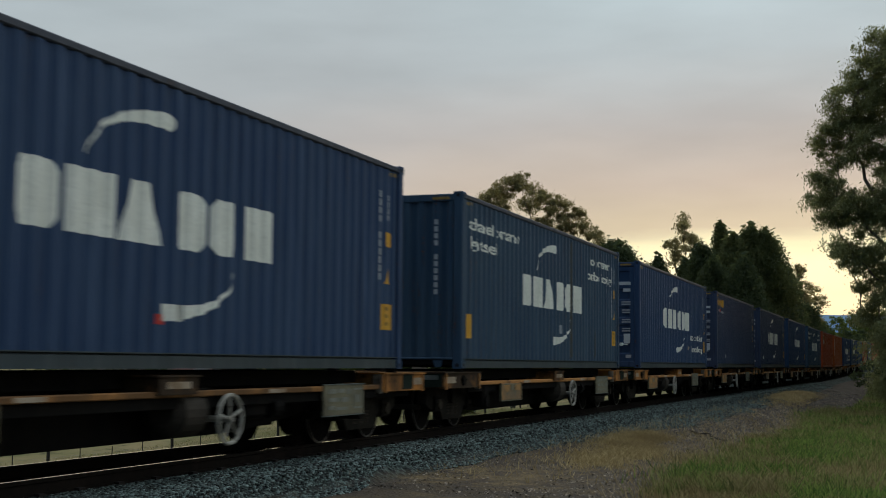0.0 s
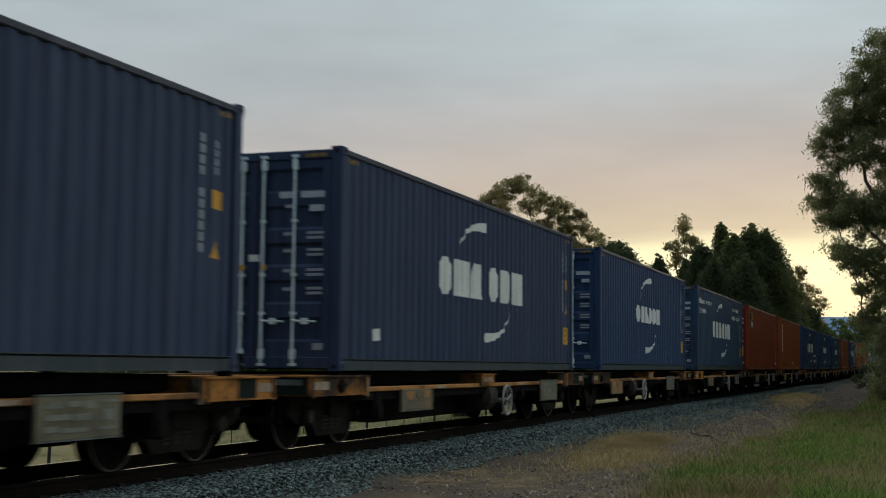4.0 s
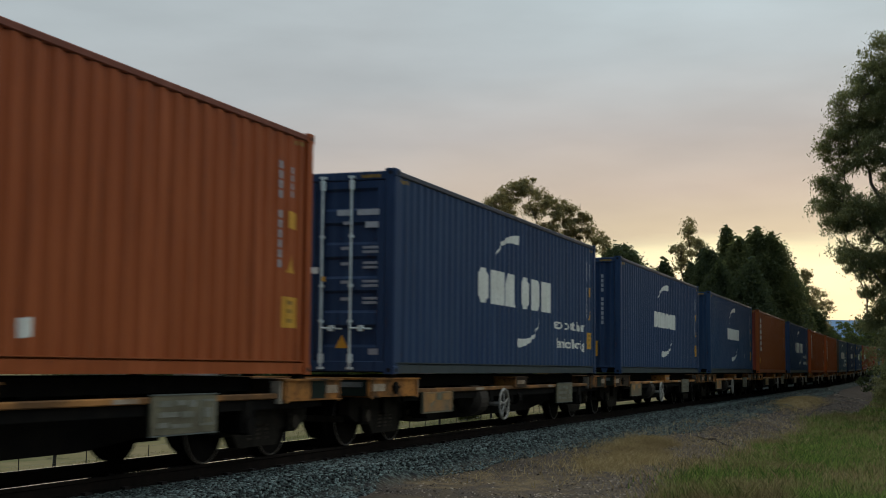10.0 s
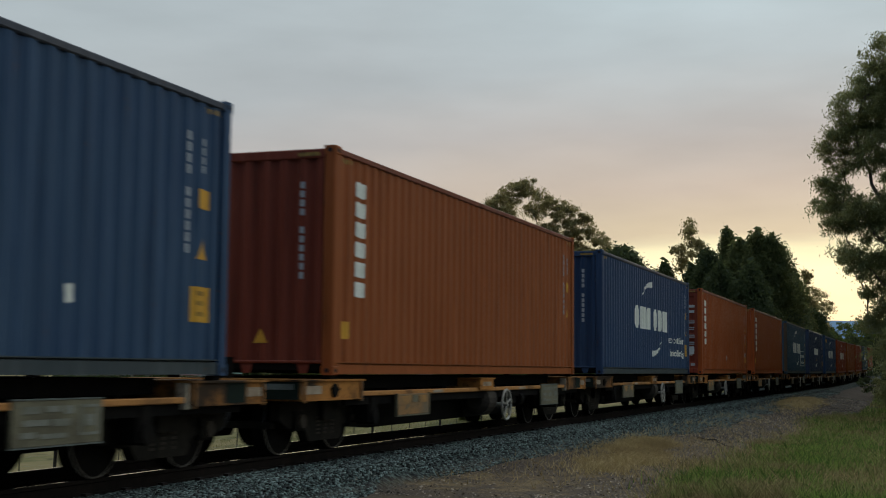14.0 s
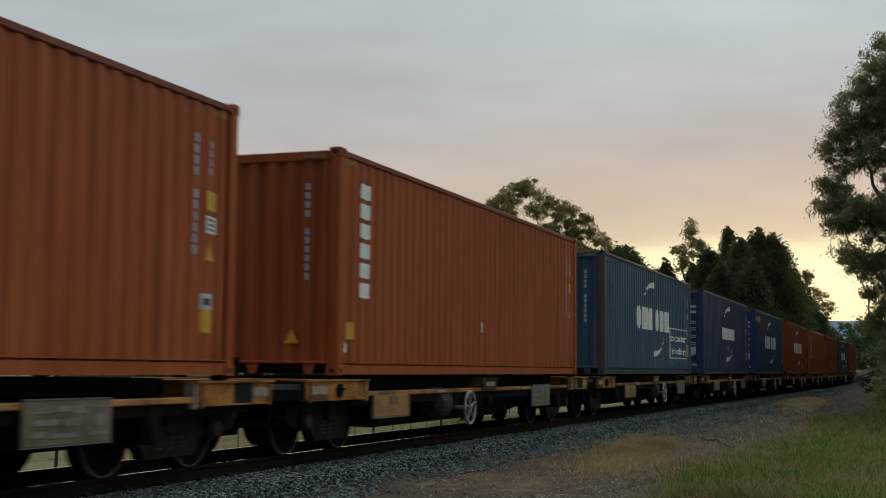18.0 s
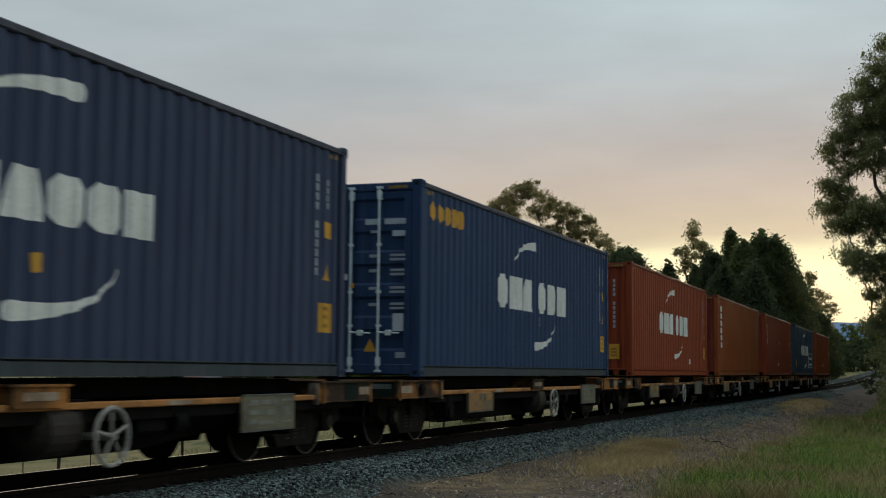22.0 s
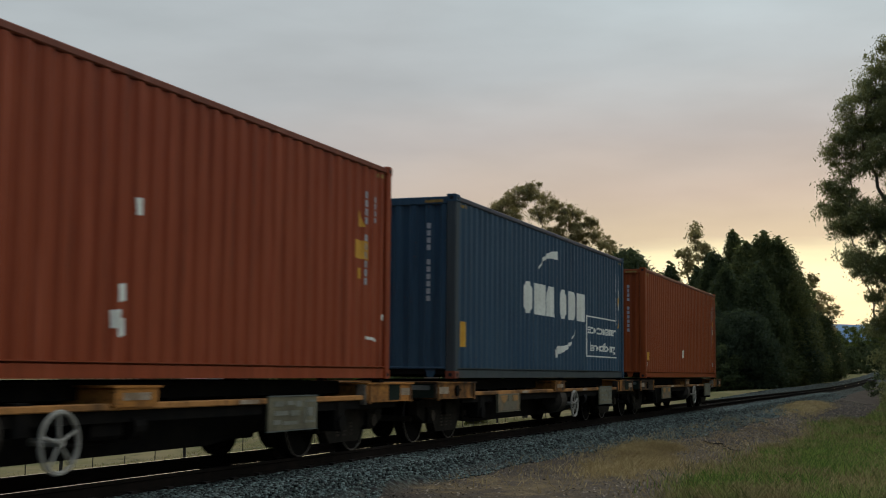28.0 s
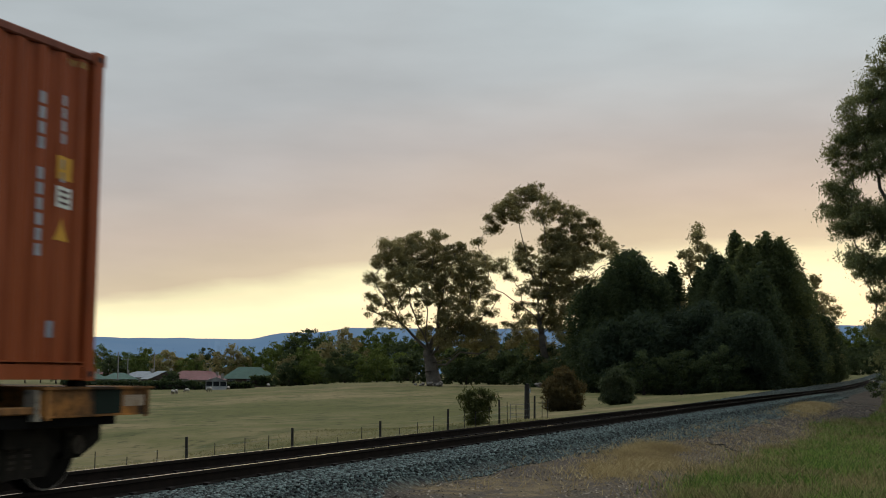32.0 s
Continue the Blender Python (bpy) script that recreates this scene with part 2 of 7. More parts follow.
class Shape:
    """Collects boxes, tubes and polygons for one mesh."""

    def __init__(self, off=(0, 0, 0)):
        self.v, self.f, self.m, self.off = [], [], [], off

    def poly(self, pts, mi=0):
        k = len(self.v)
        o = self.off
        self.v += [(p[0] + o[0], p[1] + o[1], p[2] + o[2]) for p in pts]
        self.f.append(tuple(range(k, k + len(pts))))
        self.m.append(mi)

    def box(self, x0, x1, y0, y1, z0, z1, mi=0, ch=0.0):
        """A box, with chamfered edges along its longest side when ch is given."""
        if ch <= 0:
            a = [(x0, y0, z0), (x1, y0, z0), (x1, y1, z0), (x0, y1, z0), (x0, y0, z1), (x1, y0, z1), (x1, y1, z1), (x0, y1, z1)]
            for q in ((0, 3, 2, 1), (4, 5, 6, 7), (0, 1, 5, 4), (1, 2, 6, 5), (2, 3, 7, 6), (3, 0, 4, 7)):
                self.poly([a[i] for i in q], mi)
            return
        d = (x1 - x0, y1 - y0, z1 - z0)
        ax = d.index(max(d))
        lo, hi = [x0, y0, z0], [x1, y1, z1]
        u, w = [(1, 2), (2, 0), (0, 1)][ax]
        ring = [(lo[u] + ch, lo[w]), (hi[u] - ch, lo[w]), (hi[u], lo[w] + ch), (hi[u], hi[w] - ch), (hi[u] - ch, hi[w]), (lo[u] + ch, hi[w]), (lo[u], hi[w] - ch), (lo[u], lo[w] + ch)]

        def at(p, s):
            r = [0, 0, 0]
            r[ax], r[u], r[w] = s, p[0], p[1]
            return tuple(r)
        for i in range(8):
            a, b = ring[i], ring[(i + 1) % 8]
            self.poly([at(a, lo[ax]), at(b, lo[ax]), at(b, hi[ax]), at(a, hi[ax])], mi)
        self.poly([at(p, lo[ax]) for p in reversed(ring)], mi)
        self.poly([at(p, hi[ax]) for p in ring], mi)

    def tube(self, a, b, r0, r1=None, n=10, mi=0, cap=True):
        a, b = Vector(a), Vector(b)
        r1 = r0 if r1 is None else r1
        w = (b - a).normalized()
        u = w.orthogonal().normalized()
        s = w.cross(u)
        c = [(math.cos(6.28319 * i / n), math.sin(6.28319 * i / n)) for i in range(n)]
        p = [a + r0 * (x * u + y * s) for x, y in c]
        q = [b + r1 * (x * u + y * s) for x, y in c]
        for i in range(n):
            j = (i + 1) % n
            self.poly([p[i], p[j], q[j], q[i]], mi)
        if cap:
            self.poly(list(reversed(p)), mi)
            self.poly(q, mi)

    def ring(self, c, r, t, axis="y", n=28, k=8, mi=0):
        """A torus of radius r and thickness t."""
        P = []
        for i in range(n):
            a = 6.28319 * i / n
            row = []
            for j in range(k):
                b = 6.28319 * j / k
                rr, h = r + t * math.cos(b), t * math.sin(b)
                row.append((c[0] + rr * math.cos(a), c[1] + h, c[2] + rr * math.sin(a)) if axis == "y" else (c[0] + h, c[1] + rr * math.cos(a), c[2] + rr * math.sin(a)))
            P.append(row)
        for i in range(n):
            for j in range(k):
                self.poly([P[i][j], P[i][(j + 1) % k], P[(i + 1) % n][(j + 1) % k], P[(i + 1) % n][j]], mi)

    def prism(self, pts, y0, y1, mi=0):
        """An (x, z) outline pushed through from y0 to y1."""
        n = len(pts)
        for i in range(n):
            a, b = pts[i], pts[(i + 1) % n]
            self.poly([(a[0], y0, a[1]), (b[0], y0, b[1]), (b[0], y1, b[1]), (a[0], y1, a[1])], mi)
        self.poly([(p[0], y0, p[1]) for p in pts], mi)
        self.poly([(p[0], y1, p[1]) for p in reversed(pts)], mi)

    def mesh(self, name, mats, fix=True, smooth=False):
        me = bpy.data.meshes.new(name)
        me.from_pydata(self.v, [], self.f)
        for m in mats:
            me.materials.append(m)
        me.polygons.foreach_set("material_index", self.m)
        if fix:
            bm = bmesh.new()
            bm.from_mesh(me)
            bmesh.ops.remove_doubles(bm, verts=bm.verts, dist=1e-5)
            bmesh.ops.recalc_face_normals(bm, faces=bm.faces)
            bm.to_mesh(me)
            bm.free()
        if smooth:
            me.polygons.foreach_set("use_smooth", [True] * len(me.polygons))
        me.update()
        return me


def attach(name, me, parent, label="", at=(0, 0, 0)):
    ob = new(name, me)
    ob.parent = parent
    ob.location = at
    if label:
        ob["label"] = label
    return ob


def part(name, sh, mat, parent, label="", fix=True, smooth=False):
    mats = mat if isinstance(mat, (list, tuple)) else [mat]
    return attach(name, sh.mesh(name, mats, fix, smooth), parent, label)


def quads(name, P, mat):
    """A mesh from an array of shape (n, 4, 3) of separate quads."""
    n = len(P)
    me = bpy.data.meshes.new(name)
    me.vertices.add(4 * n)
    me.vertices.foreach_set("co", np.asarray(P, dtype=np.float32).ravel())
    me.loops.add(4 * n)
    me.loops.foreach_set("vertex_index", np.arange(4 * n, dtype=np.int32))
    me.polygons.add(n)
    me.polygons.foreach_set("loop_start", np.arange(0, 4 * n, 4, dtype=np.int32))
    me.polygons.foreach_set("loop_total", np.full(n, 4, dtype=np.int32))
    me.materials.append(mat)
    me.update(calc_edges=True)
    return me

# ---------- lie of the land ----------
YC = 8.029         # track centre beside the camera
DECK = 0.986       # underside of the containers above the rail


def grade(x):
    """Height of the rail along the line: level, then a gentle climb."""
    u = max(0.0, x - 100.0)
    return u * u / 11900 if u < 120 else 1.21 + (u - 120) * 0.02


def centre(x):
    """Sideways place of the track: a very wide curve."""
    return YC - max(0.0, x - 7.7) ** 2 / 26160


def smooth(a, b, x):
    t = min(1.0, max(0.0, (x - a) / (b - a)))
    return t * t * (3 - 2 * t)


def land(x, y):
    """Height of the ground."""
    u = y - centre(min(x, 300.0))
    if abs(u) < 1.5:
        z = -0.17
    elif u < 0:
        z = -0.17 - 0.21 * smooth(1.5, 1.95, -u)
        drop = 0.05 + 0.55 * smooth(16, 48, x) * (1 - smooth(75, 120, x))
        z -= drop * smooth(6.2, 2.0, y)
        z += 0.55 * smooth(1.0, -4.0, y) * smooth(40, 65, x)
        z += 0.22 * math.exp(-((x - 64) / 9) ** 2 - ((y - 5.2) / 0.7) ** 2)
    else:
        z = -0.17 - 0.38 * smooth(1.5, 2.6, u) - 0.65 * smooth(4, 14, u) - 0.5 * smooth(3, 7, u) * smooth(46, 34, x)
        v = y - 0.37 * x
        far = smooth(45, 135, x)
        z += far * (0.85 * math.exp(-((v - 3) / 22) ** 2) + 0.45 * smooth(0, -22, v))
        z -= 2.0 * smooth(14, 60, v) * smooth(60, 190, math.hypot(x, y))
    near = 1 - smooth(4, 40, abs(u))
    z += grade(x) * max(near, smooth(200, 400, x) * 0.6 if u < 60 else 0) if x < 700 else 0.0
    if abs(u) > 2.2:
        z += 0.05 * noise.noise((x * 0.35, y * 0.35, 0)) + 0.02 * noise.noise((x * 1.7, y * 1.7, 3))
    return z


def ground_material():
    m, n, l, p = node_mat("ground")
    v = mapped(n, l)
    sep = n.new("ShaderNodeSeparateXYZ")
    l.new(v, sep.inputs[0])
    wob = noise_tex(n, l, v, 0.5, 5, 0.65)
    wob2 = noise_tex(n, l, v, 2.6, 5, 0.7)
    fine = noise_tex(n, l, v, 17, 4, 0.7)

    def line(lo, hi, sock, k):
        """0 to 1 across lo..hi of y, with an uneven edge."""
        a = n.new("ShaderNodeMath")
        a.operation = "MULTIPLY_ADD"
        l.new(wob.outputs["Fac"], a.inputs[0])
        a.inputs[1].default_value = k
        l.new(sock, a.inputs[2])
        r = n.new("ShaderNodeMapRange")
        r.inputs["From Min"].default_value, r.inputs["From Max"].default_value = lo + k * 0.5, hi + k * 0.5
        l.new(a.outputs[0], r.inputs["Value"])
        return r.outputs[0]

    def mix(f, a, b):
        x = n.new("ShaderNodeMix")
        x.data_type = "RGBA"
        l.new(f, x.inputs[0])
        l.new(a, x.inputs[6])
        l.new(b, x.inputs[7])
        return x.outputs[2]
    # distance from the bent centre line of the track
    dx = n.new("ShaderNodeMath")
    dx.operation = "SUBTRACT"
    l.new(sep.outputs["X"], dx.inputs[0])
    dx.inputs[1].default_value = 7.7
    sq = n.new("ShaderNodeMath")
    sq.operation = "MULTIPLY"
    l.new(dx.outputs[0], sq.inputs[0])
    l.new(dx.outputs[0], sq.inputs[1])
    yy = n.new("ShaderNodeMath")
    yy.operation = "MULTIPLY_ADD"
    l.new(sq.outputs[0], yy.inputs[0])
    yy.inputs[1].default_value = 1 / 26160
    l.new(sep.outputs["Y"], yy.inputs[2])
    Y = yy.outputs[0]
    # the stone spreads wider for a stretch
    wide, narrow, spread = n.new("ShaderNodeMapRange"), n.new("ShaderNodeMapRange"), n.new("ShaderNodeMath")
    wide.inputs["From Min"].default_value, wide.inputs["From Max"].default_value = 20, 34
    wide.inputs["To Max"].default_value = 0.95
    narrow.inputs["From Min"].default_value, narrow.inputs["From Max"].default_value = 72, 112
    narrow.inputs["To Min"].default_value, narrow.inputs["To Max"].default_value = 1.0, 0.25
    l.new(sep.outputs["X"], wide.inputs["Value"])
    l.new(sep.outputs["X"], narrow.inputs["Value"])
    spread.operation = "MULTIPLY"
    l.new(wide.outputs[0], spread.inputs[0])
    l.new(narrow.outputs[0], spread.inputs[1])
    ys = n.new("ShaderNodeMath")
    ys.operation = "ADD"
    l.new(Y, ys.inputs[0])
    l.new(spread.outputs[0], ys.inputs[1])
    vor = n.new("ShaderNodeTexVoronoi")
    vor.inputs["Scale"].default_value = 19
    l.new(v, vor.inputs["Vector"])
    stone = n.new("ShaderNodeSeparateColor")
    l.new(vor.outputs["Color"], stone.inputs[0])
    ballast = ramp2(n, l, stone.outputs[0], (0.010, 0.013, 0.011), (0.120, 0.150, 0.130), 0.15, 1.0)
    # shade in the gaps between stones is put in as a dark tone
    ballast = ramp2(n, l, vor.outputs["Distance"], ballast, (0.02, 0.021, 0.024), 0.45, 0.8)
    dirt = ramp2(n, l, wob2.outputs["Fac"], (0.096, 0.077, 0.060), (0.042, 0.036, 0.031), 0.35, 0.65)
    dirt = ramp2(n, l, fine.outputs["Fac"], dirt, (0.215, 0.175, 0.135), 0.60, 0.84)
    straw = ramp2(n, l, fine.outputs["Fac"], (0.27, 0.195, 0.10), (0.17, 0.125, 0.07), 0.4, 0.6)
    green = ramp2(n, l, wob2.outputs["Fac"], (0.060, 0.080, 0.026), (0.150, 0.120, 0.062), 0.40, 0.58)
    field = ramp2(n, l, wob.outputs["Fac"], (0.125, 0.118, 0.044), (0.175, 0.145, 0.068), 0.4, 0.62)
    acre = noise_tex(n, l, mapped(n, l, (0.035, 0.10, 0.1)), 1.0, 6, 0.62)
    field = ramp2(n, l, acre.outputs["Fac"], field, (0.245, 0.185, 0.095), 0.50, 0.66)
    field = ramp2(n, l, acre.outputs["Fac"], field, (0.118, 0.112, 0.042), 0.48, 0.36)
    weed = noise_tex(n, l, mapped(n, l, (0.16, 0.42, 0.3)), 1.0, 6, 0.7)
    field = ramp2(n, l, weed.outputs["Fac"], field, (0.075, 0.082, 0.030), 0.50, 0.68)
    tuft = noise_tex(n, l, mapped(n, l, (0.9, 1.5, 1.0)), 1.0, 5, 0.7)
    field = ramp2(n, l, tuft.outputs["Fac"], field, (0.062, 0.060, 0.027), 0.54, 0.68)
    field = ramp2(n, l, fine.outputs["Fac"], field, (0.110, 0.112, 0.042), 0.55, 0.85)
    # the green reaches nearer the stone further along
    reach = n.new("ShaderNodeMapRange")
    reach.inputs["From Min"].default_value, reach.inputs["From Max"].default_value = 16, 56
    reach.inputs["To Min"].default_value, reach.inputs["To Max"].default_value = 0.0, -0.1
    l.new(sep.outputs["X"], reach.inputs["Value"])
    yg = n.new("ShaderNodeMath")
    yg.operation = "SUBTRACT"
    l.new(Y, yg.inputs[0])
    l.new(reach.outputs[0], yg.inputs[1])
    c = mix(line(2.0, 3.1, yg.outputs[0], 1.5), green, dirt)
    strawf = n.new("ShaderNodeMath")
    strawf.operation = "MULTIPLY"
    l.new(line(2.6, 4.4, Y, 2.6), strawf.inputs[0])
    big = noise_tex(n, l, v, 0.21, 3)
    r = n.new("ShaderNodeMapRange")
    r.inputs["From Min"].default_value, r.inputs["From Max"].default_value = 0.40, 0.64
    l.new(big.outputs["Fac"], r.inputs["Value"])
    l.new(r.outputs[0], strawf.inputs[1])
    nearby = n.new("ShaderNodeMapRange")
    nearby.inputs["From Min"].default_value, nearby.inputs["From Max"].default_value = 31, 25
    l.new(sep.outputs["X"], nearby.inputs["Value"])
    both = n.new("ShaderNodeMath")
    both.operation = "MULTIPLY"
    l.new(strawf.outputs[0], both.inputs[0])
    l.new(nearby.outputs[0], both.inputs[1])
    torn = n.new("ShaderNodeMapRange")
    torn.inputs["From Min"].default_value, torn.inputs["From Max"].default_value = 0.40, 0.58
    l.new(wob2.outputs["Fac"], torn.inputs["Value"])
    ragged = n.new("ShaderNodeMath")
    ragged.operation = "MULTIPLY"
    l.new(both.outputs[0], ragged.inputs[0])
    l.new(torn.outputs[0], ragged.inputs[1])
    c = mix(ragged.outputs[0], c, straw)
    c = mix(line(6.0, 6.25, ys.outputs[0], 0.45), c, ballast)
    onfield = line(9.75, 10.15, Y, 0.4)
    c = mix(onfield, c, field)
    l.new(c, p.inputs["Base Color"])
    p.inputs["Roughness"].default_value = 0.92
    p.inputs["Specular IOR Level"].default_value = 0.05
    h = n.new("ShaderNodeMath")
    h.operation = "ADD"
    l.new(vor.outputs["Distance"], h.inputs[0])
    l.new(fine.outputs["Fac"], h.inputs[1])
    hm = n.new("ShaderNodeMix")
    l.new(onfield, hm.inputs[0])
    l.new(h.outputs[0], hm.inputs[2])
    l.new(wob2.outputs["Fac"], hm.inputs[3])
    bumped(n, l, p, hm.outputs[0], 0.7, 0.03)
    return m


def build_ground():
    def grow(a, b, k):
        out, s = [], 1.0
        x = a
        while abs(x) < abs(b):
            x += math.copysign(s, b)
            s *= k
            out.append(x)
        out[-1] = b
        return out
    xs = sorted(grow(6, -4500, 1.35)) + list(np.arange(6, 75, 0.5)) + list(np.arange(75, 210, 2.5)) + grow(210, 4600, 1.3)
    ys = sorted(grow(-8, -4500, 1.35)) + list(np.arange(-8, 16, 0.3)) + list(np.arange(16, 70, 2.0)) + grow(70, 4600, 1.3)
    nx, ny = len(xs), len(ys)
    vs = [(x, y, land(x, y)) for x in xs for y in ys]
    fs = [(i * ny + j, (i + 1) * ny + j, (i + 1) * ny + j + 1, i * ny + j + 1) for i in range(nx - 1) for j in range(ny - 1)]
    me = bpy.data.meshes.new("ground")
    me.from_pydata(vs, [], fs)
    me.materials.append(ground_material())
    me.polygons.foreach_set("use_smooth", [True] * len(me.polygons))
    tagged(new("ground", me), "dry grass field, earth verge and grey ballast bank", "ground", kind="structure")


build_ground()

# ---------- track ----------
RAILTOP = plain("polished_rail_head", (0.52, 0.48, 0.41), (0.40, 0.36, 0.30), 0.10, 1.0, 3.0, 0.02, 0.0003)
RAILSIDE = plain("rusty_rail_web", (0.011, 0.009, 0.007), (0.018, 0.013, 0.010), 0.9, 0.0, 6.0, 0.3, spec=0.05)
SLEEPER = plain("weathered_timber_sleeper", (0.034, 0.028, 0.023), (0.018, 0.015, 0.013), 0.95, 0.0, 5.0, 0.5, 0.01, spec=0.05)
CLIP = plain("rusty_rail_clip", (0.022, 0.016, 0.012), None, 0.9)


def build_track():
    track = tagged(new("railway_track"), "single narrow-gauge railway track on timber sleepers", "railway track", kind="structure")
    xs = [-60, 0] + list(range(10, 90, 10)) + list(range(90, 420, 8))
    for yr in (-0.5685, 0.5685):
        s = Shape()
        prof = [(-0.012, 0.0), (0.016, 0.0), (0.030, -0.004), (0.034, -0.034), (0.009, -0.046), (0.009, -0.125), (0.062, -0.142), (0.062, -0.152), (-0.062, -0.152), (-0.062, -0.142), (-0.009, -0.125), (-0.009, -0.046), (-0.034, -0.034), (-0.030, -0.004)]
        for a, b in zip(xs, xs[1:]):
            for i in range(14):
                p, q = prof[i], prof[(i + 1) % 14]
                s.poly([(a, centre(a) + yr + p[0], grade(a) + p[1]), (b, centre(b) + yr + p[0], grade(b) + p[1]), (b, centre(b) + yr + q[0], grade(b) + q[1]), (a, centre(a) + yr + q[0], grade(a) + q[1])], 1 if i == 0 else 0)
        part("rail", s, [RAILSIDE, RAILTOP], track, "steel rail with a bright worn head")
    sl = Shape()
    sl.box(-0.115, 0.115, -1.03, 1.03, -0.13, 0.0, ch=0.015)
    me = sl.mesh("sleeper", [SLEEPER])
    cl = Shape()
    cl.box(-0.05, 0.05, -0.03, 0.03, 0, 0.03)
    clip_me = cl.mesh("rail_clip", [CLIP])
    x = 4.0
    rnd = random.Random(5)
    while x < 190:
        o = attach("sleeper", me, track, at=(x, centre(x) + rnd.uniform(-0.03, 0.03), grade(x) - 0.153))
        o.rotation_euler = (0, 0, rnd.uniform(-0.02, 0.02))
        if x < 70:
            for yy in (-0.6585, -0.4785, 0.4785, 0.6585):
                attach("rail_clip", clip_me, o, at=(0, yy, 0))
        x += 0.66


build_track()

# ---------- containers ----------
CL, CW, CH = 12.192, 2.438, 2.896
PER = 0.2785
RIDGE = (0.0, 0.28, 0.48, 0.80)     # where the sheet folds within one period


def recess(x, per=PER, depth=0.038):
    """Depth of the trapezoid corrugation at x."""
    t = ((x - 0.17) / per) % 1.0
    if x < 0.17 or t < RIDGE[1]:
        return 0.0
    if t < RIDGE[2]:
        return depth * (t - RIDGE[1]) / (RIDGE[2] - RIDGE[1])
    if t < RIDGE[3]:
        return depth
    return depth * (1 - t) / (1 - RIDGE[3])


def folds(x0, x1, per=PER):
    k0, k1 = math.floor((x0 - 0.17) / per), math.ceil((x1 - 0.17) / per)
    mid = [0.17 + (k + r) * per for k in range(k0, k1 + 1) for r in RIDGE]
    return [x0] + [x for x in mid if x0 + 1e-6 < x < x1 - 1e-6] + [x1]


def clip(poly, xa, xb):
    """The part of a convex (x, z) outline between xa and xb."""
    for side, lim in ((1, xa), (-1, xb)):
        out = []
        for i, p in enumerate(poly):
            q = poly[(i + 1) % len(poly)]
            dp, dq = side * (p[0] - lim), side * (q[0] - lim)
            if dp >= 0:
                out.append(p)
            if dp * dq < 0:
                t = dp / (dp - dq)
                out.append((lim, p[1] + t * (q[1] - p[1])))
        poly = out
        if len(poly) < 3:
            return []
    return poly


OFF = (-CL / 2, -CW / 2, 0)


def side_mark(name, polys, mat, parent, label="", proud=0.004):
    """Paint on the corrugated side: convex outlines in (x, z), folded with the sheet."""
    s = Shape(OFF)
    for poly in polys:
        xa, xb = min(p[0] for p in poly), max(p[0] for p in poly)
        fs = folds(xa, xb)
        for a, b in zip(fs, fs[1:]):
            c = clip(poly, a, b)
            if c:
                s.poly([(p[0], recess(p[0]) + 0.012 - proud, p[1]) for p in c])
    return part(name, s, mat, parent, label)


def rect(x0, x1, z0, z1):
    return [(x0, z0), (x1, z0), (x1, z1), (x0, z1)]


def block(x0, x1, z0, z1, c):
    return [(x0 + c, z0), (x1 - c, z0), (x1, z0 + c), (x1, z1 - c), (x1 - c, z1), (x0 + c, z1), (x0, z1 - c), (x0, z0 + c)]


WORDS = {}


def words(text, x, z, size, width):
    """Triangles of a line of lettering in (x, z), word by word, its left end at x and baseline at z."""
    if (text, size) not in WORDS:
        cu = bpy.data.curves.new("lettering", "FONT")
        cu.body, cu.size, cu.resolution_u = text, size, 3
        cu.offset = 0.006
        ob = new("lettering", cu)
        bpy.context.view_layer.update()
        me = ob.evaluated_get(bpy.context.evaluated_depsgraph_get()).to_mesh()
        me.calc_loop_triangles()
        WORDS[(text, size)] = [[(me.vertices[i].co.x, me.vertices[i].co.y) for i in t.vertices] for t in me.loop_triangles]
        ob.evaluated_get(bpy.context.evaluated_depsgraph_get()).to_mesh_clear()
        bpy.data.objects.remove(ob)
    tri = sorted(WORDS[(text, size)], key=lambda t: min(p[0] for p in t))
    w = max(p[0] for t in tri for p in t)
    # the widest gap in the line parts its two words
    edge, best, cut = 0.0, 0.0, 0
    for i, t in enumerate(tri):
        lo, hi = min(p[0] for p in t), max(p[0] for p in t)
        if i and lo - edge > best:
            best, cut = lo - edge, i
        edge = max(edge, hi)
    return [[[(x + p[0] * width / w, z + p[1]) for p in t] for t in half] for half in (tri[:cut], tri[cut:])]


def slogan(text, x, z, size, width, c):
    for polys in words(text, x, z, size, width):
        side_mark("slogan_word", polys, WHITE, c, "white lettering")


